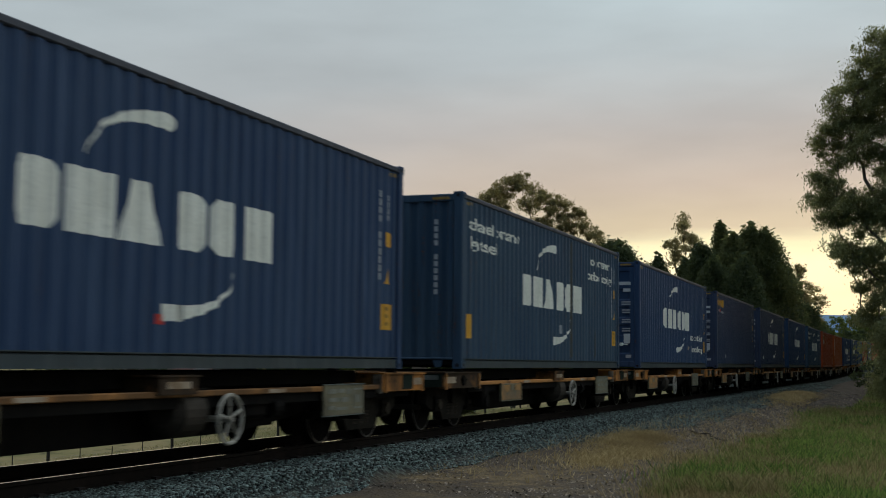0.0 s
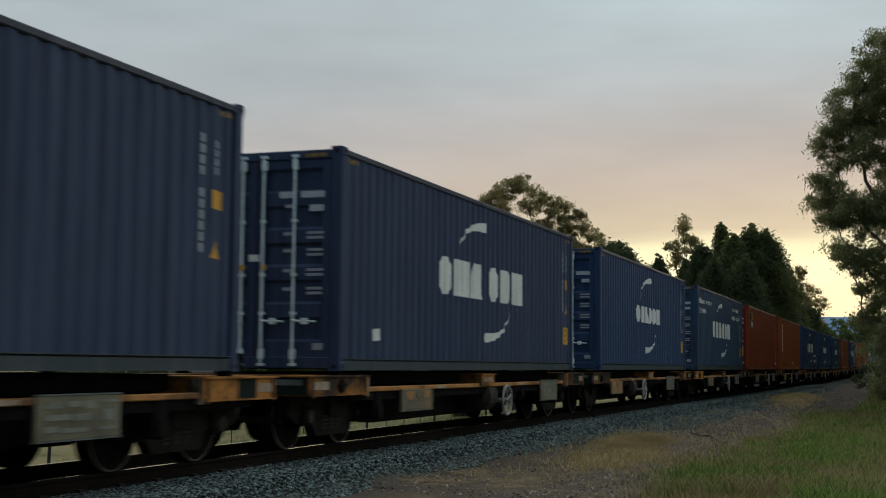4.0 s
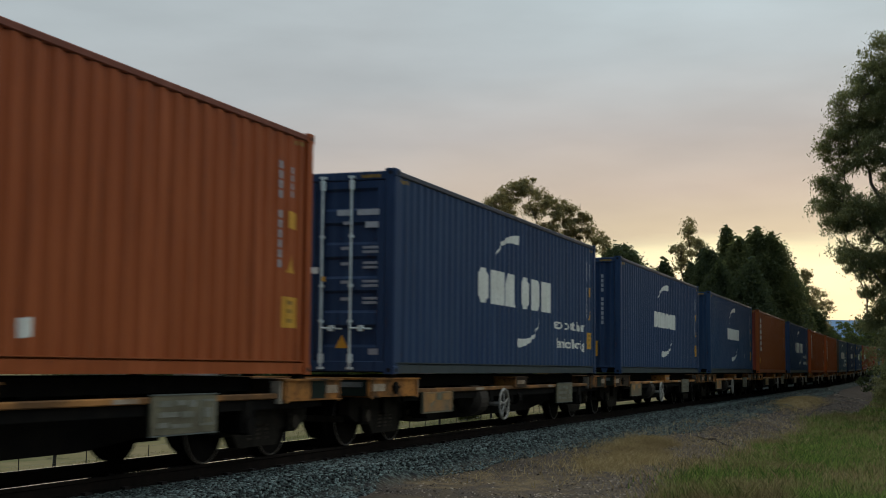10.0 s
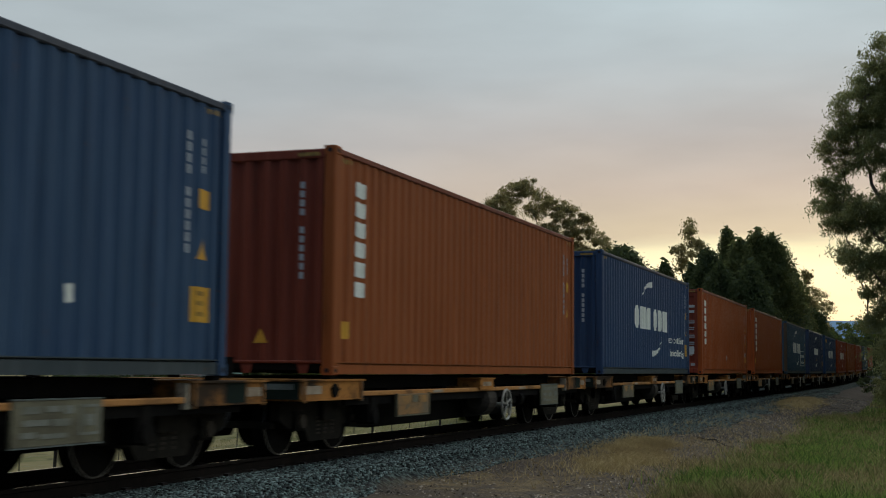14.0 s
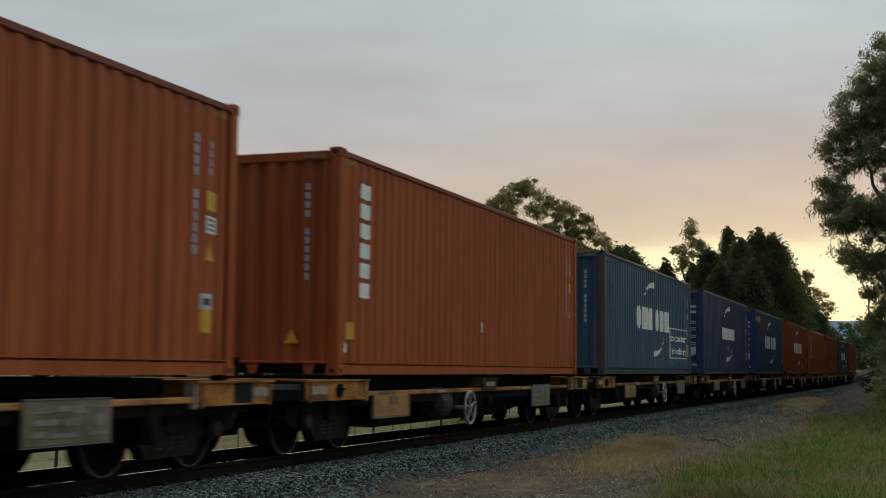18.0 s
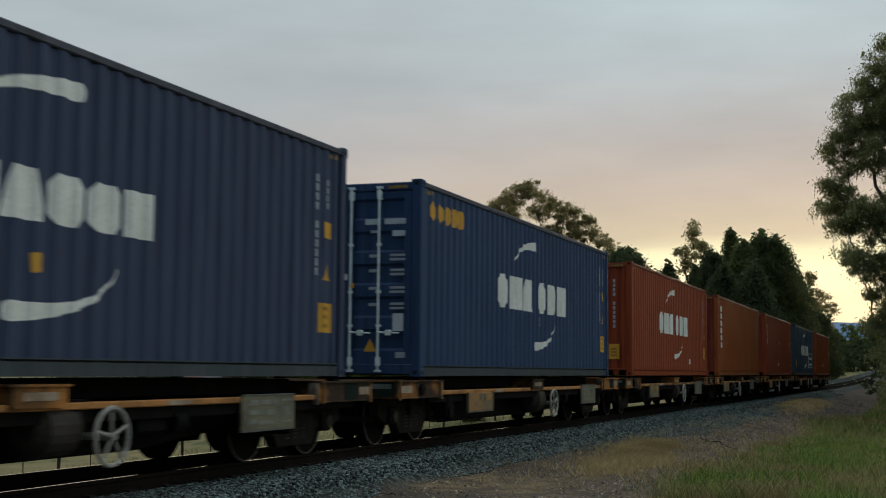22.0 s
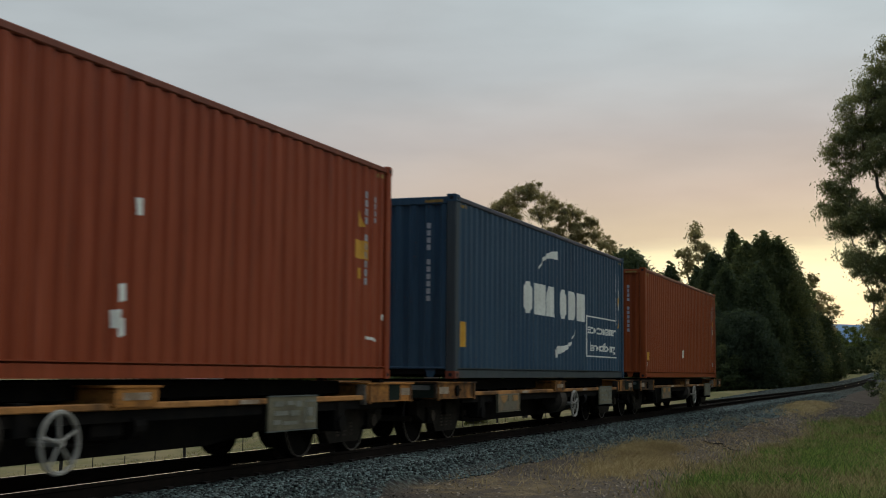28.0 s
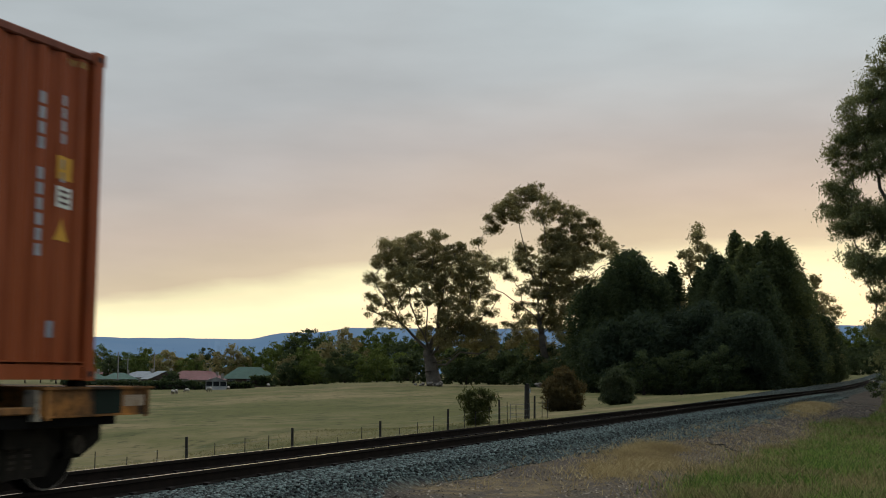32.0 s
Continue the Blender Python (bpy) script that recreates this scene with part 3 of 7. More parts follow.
def crescent(x0, x1, z0, z1):
    """A tapering arc in convex pieces, swelling towards one end."""
    pts, N = [], 12
    for i in range(N + 1):
        t = i / N
        x = (1 - t) ** 2 * x0 + 2 * t * (1 - t) * (x0 + 0.10 * (x1 - x0)) + t * t * x1
        z = (1 - t) ** 2 * z0 + 2 * t * (1 - t) * (z0 + 0.98 * (z1 - z0)) + t * t * z1
        w = 0.015 + 0.16 * t ** 1.5
        pts.append((x, z, w))
    edge = []
    for i, p in enumerate(pts):
        a, b = pts[max(i - 1, 0)], pts[min(i + 1, N)]
        dx, dz = b[0] - a[0], b[1] - a[1]
        k = math.hypot(dx, dz)
        nx, nz = -dz / k * 0.5 * p[2], dx / k * 0.5 * p[2]
        edge.append(((p[0] - nx, p[1] - nz), (p[0] + nx, p[1] + nz)))
    # the broad end is rounded off
    (ax, az), (bx, bz) = edge[-1]
    cx, cz, r = (ax + bx) / 2, (az + bz) / 2, math.hypot(bx - ax, bz - az) / 2
    turn = math.atan2(az - cz, ax - cx)
    cap = [(cx + r * math.cos(turn + i * math.pi / 8), cz + r * math.sin(turn + i * math.pi / 8)) for i in range(9)]
    return [[a[0], b[0], b[1], a[1]] for a, b in zip(edge, edge[1:])] + [cap]


def emblem(c, wide, dx=0.0):
    """The shipping line's mark: six plain blocks between two swooping arcs."""
    if wide:
        xs, z0, z1 = [(3.74, 4.36), (4.44, 5.24), (5.28, 5.98), (6.26, 6.86), (6.94, 7.52), (7.64, 8.42)], 1.20, 1.79
    else:
        xs, z0, z1 = [(4.38, 5.00), (5.03, 5.56), (5.59, 6.14), (6.17, 6.70), (6.73, 7.27), (7.30, 7.82)], 1.29, 1.73
    polys = []
    xs = [(p + dx, q + dx) for p, q in xs]
    for i, (a, b) in enumerate(xs):
        w = b - a
        polys.append([(a, z0), (b, z0), (b - 0.24 * w, z1), (a + 0.24 * w, z1)] if i == 2 else block(a + 0.03, b - 0.03, z0, z1, 0.10 if i in (0, 3, 4) else 0.01))
    for p in polys:
        side_mark("emblem_block", [p], WHITE, c, "white painted block")
    if wide:
        up, dn = crescent(4.74 + dx, 6.12 + dx, 1.92, 2.44), crescent(7.50 + dx, 6.10 + dx, 1.04, 0.56)
    else:
        up, dn = crescent(4.98 + dx, 6.55 + dx, 1.90, 2.48), crescent(7.20 + dx, 5.74 + dx, 0.98, 0.54)
    side_mark("emblem_arc", up, WHITE, c, "white painted upper arc")
    side_mark("emblem_arc", dn, WHITE, c, "white painted lower arc")


PANELS = {}
TOPS = ("browntop", "greytop")
LEAVES = {7: "maroon", 8: "darkred", 12: "darkred", 14: "darkred", 20: "darkred", 21: "darkred"}     # doors and leading ends that get a darker red than their sides
# blue boxes get a grey-green bottom rail
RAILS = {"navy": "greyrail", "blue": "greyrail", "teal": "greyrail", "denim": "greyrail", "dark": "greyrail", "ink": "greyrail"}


def container_meshes(paint):
    """Meshes that containers of one colour share."""
    if paint in PANELS:
        return PANELS[paint]
    mat = PAINT[paint]
    d = {}
    for nm, far in (("side_panel", False), ("side_panel_back", True)):
        s = Shape(OFF)
        fs = folds(0.16, CL - 0.16)
        for a, b in zip(fs, fs[1:]):
            ya, yb = 0.012 + recess(a), 0.012 + recess(b)
            if far:
                ya, yb = CW - ya, CW - yb
            s.poly([(a, ya, 0.162), (b, yb, 0.162), (b, yb, 2.79), (a, ya, 2.79)])
        d[nm] = s.mesh("side_panel", [mat])
    s = Shape(OFF)
    fs = folds(0.05, CL - 0.05)
    for a, b in zip(fs, fs[1:]):
        za, zb = CH - 0.03 - 0.5 * recess(a), CH - 0.03 - 0.5 * recess(b)
        s.poly([(a, 0.06, za), (b, 0.06, zb), (b, CW - 0.06, zb), (a, CW - 0.06, za)])
    d["roof"] = s.mesh("roof", [mat])
    for nm, x in (("end_panel", 0.0), ("end_panel_back", 1.0)):
        s = Shape(OFF)
        fs = folds(0.17, CW - 0.17, 0.262)
        for a, b in zip(fs, fs[1:]):
            xa, xb = 0.02 + recess(a, 0.262, 0.046), 0.02 + recess(b, 0.262, 0.046)
            if x:
                xa, xb = CL - xa, CL - xb
            s.poly([(xa, a, 0.17), (xb, b, 0.17), (xb, b, 2.78), (xa, a, 2.78)])
        d[nm] = s.mesh("end_panel", [mat])
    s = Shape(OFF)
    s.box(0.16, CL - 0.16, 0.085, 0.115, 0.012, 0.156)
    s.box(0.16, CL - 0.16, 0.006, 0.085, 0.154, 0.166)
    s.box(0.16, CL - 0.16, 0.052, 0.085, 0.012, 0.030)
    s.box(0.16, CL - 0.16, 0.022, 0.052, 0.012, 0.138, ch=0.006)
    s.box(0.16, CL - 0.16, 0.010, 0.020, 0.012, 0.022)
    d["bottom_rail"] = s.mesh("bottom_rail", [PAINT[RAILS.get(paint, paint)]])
    s = Shape(OFF)
    s.box(0.16, CL - 0.16, CW - 0.06, CW - 0.010, 0.03, 0.163, ch=0.012)
    d["bottom_rail_back"] = s.mesh("bottom_rail", [mat])
    for nm, y in (("top_rail", 0.006), ("top_rail_back", CW - 0.066)):
        s = Shape(OFF)
        s.box(0.16, CL - 0.16, y, y + 0.06, 2.795, 2.872, ch=0.012)
        d[nm] = s.mesh("top_rail", [PAINT[TOPS[paint in RAILS]] if paint != "rust" else mat])
    for nm, x in (("end_rail", 0.01), ("end_rail_back", CL - 0.07)):
        s = Shape(OFF)
        s.box(x, x + 0.06, 0.16, CW - 0.16, 2.74, 2.86, ch=0.01)
        d[nm] = s.mesh("end_header", [mat])
        s = Shape(OFF)
        s.box(x, x + 0.06, 0.16, CW - 0.16, 0.03, 0.18, ch=0.01)
        d[nm + "_low"] = s.mesh("end_sill", [mat])
        s = Shape(OFF)
        s.box(x, x + 0.06, 0.16, CW - 0.16, 0.145, 0.18, ch=0.008)
        for yg in (0.42, 1.22, 2.02):
            s.poly([(x + 0.02, yg - 0.09, 0.145), (x + 0.02, yg + 0.09, 0.145), (x + 0.02, yg + 0.05, 0.02), (x + 0.02, yg - 0.05, 0.02)])
        d[nm + "_open"] = s.mesh("end_sill", [mat])
    s = Shape()
    s.box(0, 0.16, 0, 0.16, 0.118, CH - 0.118, ch=0.02)
    d["corner_post"] = s.mesh("corner_post", [mat])
    s = Shape()
    s.box(-0.003, 0.175, -0.003, 0.159, 0, 0.118, ch=0.012)
    # flat dark discs stand for the shaded openings of the casting
    for (cx, cz) in ((0.089, 0.058),):
        s.poly([(cx + 0.042 * math.cos(a * 0.5236), -0.0045, cz + 0.03 * math.sin(a * 0.5236)) for a in range(12)], 1)
        s.poly([(-0.0045, 0.078 + 0.036 * math.cos(a * 0.5236), cz + 0.03 * math.sin(a * 0.5236)) for a in range(12)], 1)
    d["corner_casting"] = s.mesh("corner_casting", [mat, GASKET_HOLE], fix=False)
    # a door leaf with pressed panels
    s = Shape()
    zs = [0.0, 0.10]
    for k in range(5):
        z0 = 0.10 + k * 0.484
        zs += [z0 + 0.10, z0 + 0.14, z0 + 0.38, z0 + 0.42]
    zs += [2.56]
    dep = [0.0, 0.0] + [0.0, 0.035, 0.035, 0.0] * 5 + [0.0]
    for (za, da), (zb, db) in zip(zip(zs, dep), zip(zs[1:], dep[1:])):
        s.poly([(da, 0.12, za), (db, 0.12, zb), (db, 0.93, zb), (da, 0.93, za)])
    s.box(0, 0.045, 0.0, 0.12, 0, 2.56, ch=0.008)
    s.box(0, 0.045, 0.93, 1.05, 0, 2.56, ch=0.008)
    d["door"] = s.mesh("door", [mat])
    PANELS[paint] = d
    return d


def lockbar_mesh():
    s = Shape()
    s.tube((-0.04, 0, -0.10), (-0.04, 0, 2.60), 0.018, n=8)
    for z in (-0.02, 2.44):
        s.box(-0.065, 0.01, -0.030, 0.030, z, z + 0.13, ch=0.01)
    for z in (-0.11, 2.60):
        s.box(-0.055, -0.01, -0.045, 0.045, z, z + 0.035)
    for z in (0.55, 1.05, 1.75):
        s.box(-0.062, 0.0, -0.028, 0.028, z, z + 0.04)
    return s.mesh("lock_bar", [ZINC])


def handle_mesh():
    s = Shape()
    s.tube((-0.055, -0.03, 0), (-0.055, 0.30, 0.015), 0.013, n=6)
    s.box(-0.085, 0.0, 0.10, 0.17, -0.035, 0.05, ch=0.01)
    return s.mesh("handle", [ZINC])


LOCKBAR, HANDLE = lockbar_mesh(), handle_mesh()
MARKS = {}


def mark(name, key, mat, parent, at, label="", w=0.1, h=0.1, rows=1, axis="x", gap=0.3):
    """A flat sticker or a stack of plain bars, 4 mm proud; axis names the face that it lies on."""
    if key not in MARKS:
        s = Shape()
        for i in range(rows):
            z0, z1 = h * i / rows, h * (i + 1 - (gap if rows > 1 else 0)) / rows
            if axis == "x":
                s.box(-0.004, 0.0, -w / 2, w / 2, z0, z1)
            else:
                s.box(-w / 2, w / 2, -0.004, 0.0, z0, z1)
        MARKS[key] = s.mesh(name, [mat])
    return attach(name, MARKS[key], parent, label, (at[0] + OFF[0], at[1] + OFF[1], at[2]))


def triangle(name, mat, parent, at, axis, label):
    key = ("tri", axis)
    if key not in MARKS:
        s = Shape()
        if axis == "x":
            s.poly([(-0.004, -0.10, 0), (-0.004, 0.10, 0), (-0.004, 0, 0.19)])
        else:
            s.poly([(-0.10, -0.004, 0), (0.10, -0.004, 0), (0, -0.004, 0.19)])
        MARKS[key] = s.mesh(name, [mat])
    return attach(name, MARKS[key], parent, label, (at[0] + OFF[0], at[1] + OFF[1], at[2]))


def chain(x, z0, z1, n, w):
    """A vertical column of short bars with uneven gaps."""
    out, h = [], (z1 - z0) / n
    for i in range(n):
        if i not in (4,):
            out.append(rect(x - w / 2, x + w / 2, z1 - (i + 0.78) * h, z1 - i * h))
    return out


def build_container(paint, label, doors, style, k):
    """One forty-foot high-cube container with its markings."""
    c = tagged(new("shipping_container"), label, "container", "containers on the train")
    d = container_meshes(paint)
    for nm in ("side_panel", "roof", "bottom_rail", "top_rail"):
        attach(nm, container_meshes("rust")[nm] if k == 16 and nm == "top_rail" else d[nm], c)
        if nm != "roof":
            attach(nm, d[nm + "_back"], c)
    attach("end_panel", d["end_panel_back"], c, "corrugated far end")
    for nm in ("end_rail", "end_rail_back"):
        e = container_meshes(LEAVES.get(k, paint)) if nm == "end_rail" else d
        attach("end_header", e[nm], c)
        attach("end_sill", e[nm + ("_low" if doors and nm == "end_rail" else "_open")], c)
    for sx in (0, 1):
        for sy in (0, 1):
            o = attach("corner_post", container_meshes({16: "rust", 22: "greyrail"}.get(k, paint) if sx == 0 and sy == 0 else paint)["corner_post"], c, at=(OFF[0] + sx * CL, OFF[1] + sy * CW, 0))
            o.rotation_euler = (0, 0, (0, math.pi / 2, -math.pi / 2, math.pi)[sx + 2 * sy])
            for z in (0, CH - 0.118):
                q = attach("corner_casting", container_meshes("browntop")["corner_casting"] if k == 22 and sx + sy == 0 and z == 0 else d["corner_casting"], c, at=(OFF[0] + sx * CL, OFF[1] + sy * CW, z))
                q.rotation_euler = o.rotation_euler
    s = Shape(OFF)
    s.box(0.05, CL - 0.05, 0.06, CW - 0.06, 0.06, 0.14)
    for i in range(36):
        x = 0.3 + i * 0.33
        s.box(x, x + 0.05, 0.06, CW - 0.06, 0.02, 0.06)
    part("floor", s, FLOORW, c, "dark cross-ribbed underside", fix=False)
    if doors:
        for y0 in (0.162, 1.226):
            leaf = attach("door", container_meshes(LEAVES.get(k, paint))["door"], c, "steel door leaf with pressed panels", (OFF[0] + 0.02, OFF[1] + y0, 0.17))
            for yy in ((0.50, 0.95) if y0 < 1 else (0.19, 0.64)):
                attach("lock_bar", LOCKBAR, leaf, "galvanised lock bar", (0, yy, 0))
                attach("handle", HANDLE, leaf, "galvanised door handle", (0, yy - (0.30 if y0 < 1 else 0.0), 0.46))
        mark("lock_plate", "lp", WHITE, c, (0.0175, 1.255, 1.42), "small pale plate", w=0.15, h=0.09)
        mark("hook_tag", "ht", YELLOW, c, (-0.07, 1.06, 1.30), "small yellow tag", w=0.06, h=0.07)
        mark("hook_tag", "ht", YELLOW, c, (-0.07, 1.38, 1.30), "small yellow tag", w=0.06, h=0.07)
        s = Shape(OFF)
        s.box(0.015, 0.04, 1.214, 1.224, 0.18, 2.72)
        part("gasket", s, GASKET_HOLE, c, "black door gasket")
        for z, w, n, yy in ((2.24, 0.34, 1, 0.42), (2.06, 0.20, 1, 0.36), (1.70, 0.24, 2, 0.38), (1.48, 0.22, 2, 0.38), (1.22, 0.24, 2, 0.38), (0.98, 0.22, 2, 0.38), (0.27, 0.15, 1, 0.32)):
            mark("code_bar", ("dc", z), GREYMARK if z < 2 else PALEPL, c, (0.0195, yy, z), w=w, h=0.085 if n == 1 else 0.125, rows=n, gap=0.42)
            if 0.5 < z < 2.2:
                mark("code_bar", ("dd", z), GREYMARK, c, (0.0195, yy + 0.38, z + 0.05), w=0.14, h=0.045)
        mark("code_bar", "de", PALEPL, c, (0.0195, 0.80, 2.24), w=0.2, h=0.085)
        if k in (2, 3, 8, 17, 18, 14):
            mark("data_plate", "df", PALEPL, c, (0.0195, 0.36, 0.66), "grey data plate", w=0.17, h=0.26)
        if k in (3, 5, 18, 9):
            triangle("warning_sticker", YELLOW, c, (0.0195, 0.80, 0.36), "x", "yellow triangular sticker")
        if k == 7:
            mark("height_sticker", "dg", YELLOW, c, (0.0195, 0.42, 0.62), "yellow square sticker", w=0.28, h=0.36)
            mark("sign_board", "dh", GREYPL, c, (0.0195, 1.9, 1.9), "small company sign", w=0.5, h=0.16)
    else:
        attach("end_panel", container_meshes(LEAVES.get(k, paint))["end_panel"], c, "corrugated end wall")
        for i in range(11):
            if i not in (4,):
                mark("code_bar", "ec", GREYMARK, c, (0.0195, 0.464, 2.36 - i * 0.115), w=0.062, h=0.085)
        if k in (10, 11, 19):
            ye = 0.47 if k == 19 else 0.72
            mark("height_sticker", "eg", YELLOW, c, (0.0195, ye, 0.42), "yellow square sticker", w=0.27, h=0.38)
            mark("sticker_print", "sp", PRINT, c, (0.0150, ye, 0.49), "dark worn print", w=0.15, h=0.24, rows=3, gap=0.45)
        if k == 22:
            mark("height_sticker", "em", YELLOW, c, (0.0195, 1.85, 0.52), "yellow square sticker", w=0.38, h=0.36)
            mark("sticker_print", "en", PRINT, c, (0.0150, 1.85, 0.58), "dark worn print", w=0.26, h=0.24, rows=3, gap=0.45)
            triangle("warning_sticker", YELLOW, c, (0.0195, 1.80, 2.06), "x", "yellow triangular sticker")
        if k in (12, 15, 23):
            mark("height_sticker", "ek", YELLOW, c, (0.0150, 1.90, 0.40), "small yellow sticker", w=0.18, h=0.2)
        if k in (11, 12, 15, 20, 19):
            triangle("warning_sticker", YELLOW, c, (0.0195, {19: 2.1, 15: 0.66}.get(k, 1.02), 0.4 if k in (12, 15, 20) else 2.2), "x", "yellow triangular sticker")
    for yy in (0.38, 2.06):
        mark("hazard_stripe", "hz", DULLYEL, c, (0.008, yy, 2.77), "worn yellow hazard stripe", w=0.30, h=0.045)
    for xa in (0.2, CL - 0.52):
        side_mark("hazard_stripe", [[(xa + 0.085 * j, 2.71), (xa + 0.085 * j + 0.055, 2.71), (xa + 0.085 * j + 0.075, 2.765), (xa + 0.085 * j + 0.02, 2.765)] for j in range(4)], DULLYEL, c, "worn yellow and black hazard stripe")
    if k in (1, 22):
        side_mark("height_sticker", [rect(0.24, 0.52, 0.50, 0.90)], YELLOW, c, "yellow square sticker")
    if k in (12, 15, 23):
        side_mark("height_sticker", [rect(0.34, 0.50, 0.46, 0.68)], YELLOW, c, "small yellow sticker")
    if k in (15, 23):
        side_mark("label_patch", [[(0.20, 0.30), (0.34, 0.28), (0.36, 0.40), (0.22, 0.42)]], WHITE, c, "torn white label")
    if k in (14, 23):
        side_mark("code_plate", [rect(11.58, 11.82, 1.46, 1.64)], WHITE, c, "small white printed plate")
        [side_mark("code_line", [rect(11.61, 11.79, z, z + 0.022)], DARKMARK, c, "dark printed line", 0.007) for z in (1.49, 1.54, 1.59)]
    if k == 14:
        side_mark("notice_picture", [rect(11.54, 11.78, 0.68, 0.84)], PALEPL, c, "white notice")
        side_mark("notice_line", [rect(11.57, 11.75, 0.72, 0.79)], DARKMARK, c, "dark print", 0.007)
        side_mark("height_sticker", [rect(11.54, 11.78, 0.44, 0.68)], YELLOW, c, "yellow square sticker")
    if k == 23:
        side_mark("label_patch", [rect(11.54, 11.59, 0.36, 0.50)], GREYMARK, c, "small pale label")
    if k in (8, 14):
        mark("notice", "nt", PALEPL, c, (0.0165, 1.98, 1.72), "white square notice", w=0.44, h=0.50)
        mark("notice_picture", "np", DARKMARK, c, (0.0120, 1.98, 1.98), "small dark printed picture", w=0.24, h=0.14)
        mark("notice_line", "nl", GREYMARK, c, (0.0120, 1.98, 1.78), "grey printed lines", w=0.34, h=0.12, rows=3)
        triangle("warning_sticker", YELLOW, c, (0.0165, 1.80, 1.20), "x", "yellow triangular sticker")
    # codes and stickers near the far end of the side
    if k != 23:
        bars = chain(11.36, 1.2, 2.46, 11, 0.09) + chain(11.66, 1.95, 2.42, 5, 0.08)
    else:
        bars = chain(11.36, 1.0, 2.40, 11, 0.09) + chain(11.66, 1.65, 2.42, 7, 0.08)
    for bar in bars:
        side_mark("code_bar", [bar], GREYMARK, c)
    if k == 21:
        side_mark("height_sticker", [rect(11.02, 11.50, 1.56, 1.80)], YELLOW, c, "yellow oblong sticker")
        side_mark("height_sticker", [rect(11.10, 11.26, 1.30, 1.44)], YELLOW, c, "small orange sticker")
        side_mark("warning_sticker", [[(11.10, 1.98), (11.32, 1.98), (11.21, 2.20)]], YELLOW, c, "yellow triangular sticker")
        side_mark("label_patch", [[(11.46, 0.52), (11.80, 0.49), (11.80, 0.53), (11.46, 0.56)]], WHITE, c, "torn white label")
        side_mark("label_patch", [rect(11.90, 12.00, 0.78, 0.86)], WHITE, c, "torn white label")
    else:
        side_mark("height_sticker", [rect(11.58, 11.82, 1.70, 1.90)], YELLOW, c, "small yellow sticker")
        side_mark("warning_sticker", [[(11.56, 1.18), (11.80, 1.18), (11.68, 1.40)]], YELLOW, c, "yellow triangular sticker")
    if style in ("wide", "compact") and k != 22 or k in (7, 8):
        side_mark("height_sticker", [rect(11.50, 11.84, 0.54, 0.90)], YELLOW, c, "yellow square sticker")
        for zs in (0.60, 0.71, 0.81):
            side_mark("sticker_print", [rect(11.57, 11.77, zs, zs + 0.045)], PRINT, c, "dark worn print", 0.007)
    if style in ("wide", "compact"):
        emblem(c, style == "wide", {0: -0.20, 1: -0.14, 2: -0.05, 5: -0.08, 6: -0.08}.get(k, 0.0))
    return c


# colour, doors towards the camera, emblem, words
TRAIN = [
    ("navy", False, "wide", ""), ("denim", False, "wide", "top"), ("navy", True, "wide", "low"), ("dark", True, "", "seaside"),
    ("dark", True, "wide", ""), ("navy", True, "compact", ""), ("denim", True, "wide", "top"), ("red", True, "", "flag"),
    ("orange", True, "", "column"), ("navy", True, "wide", "low"), ("navy", False, "compact", ""), ("blue", False, "compact", ""),
    ("brown", False, "", "column"), ("navy", False, "wide", "low"), ("orange", True, "", "column"), ("orange", False, "", "column"),
    ("teal", False, "wide", "framed"), ("dark", True, "compact", ""), ("navy", True, "wide", "seaside"), ("red", False, "wide", ""),
    ("brown", False, "", "column"), ("red", False, "", "short"), ("ink", False, "wide", "framed"), ("russet", False, "", "")]
HUES = {"russet": "reddish brown", "ink": "dark navy", "navy": "navy blue", "teal": "slate blue", "denim": "dull denim blue", "dark": "dark purplish navy", "blue": "blue", "red": "oxide red", "orange": "faded orange", "brown": "orange-brown"}
BOXES = []


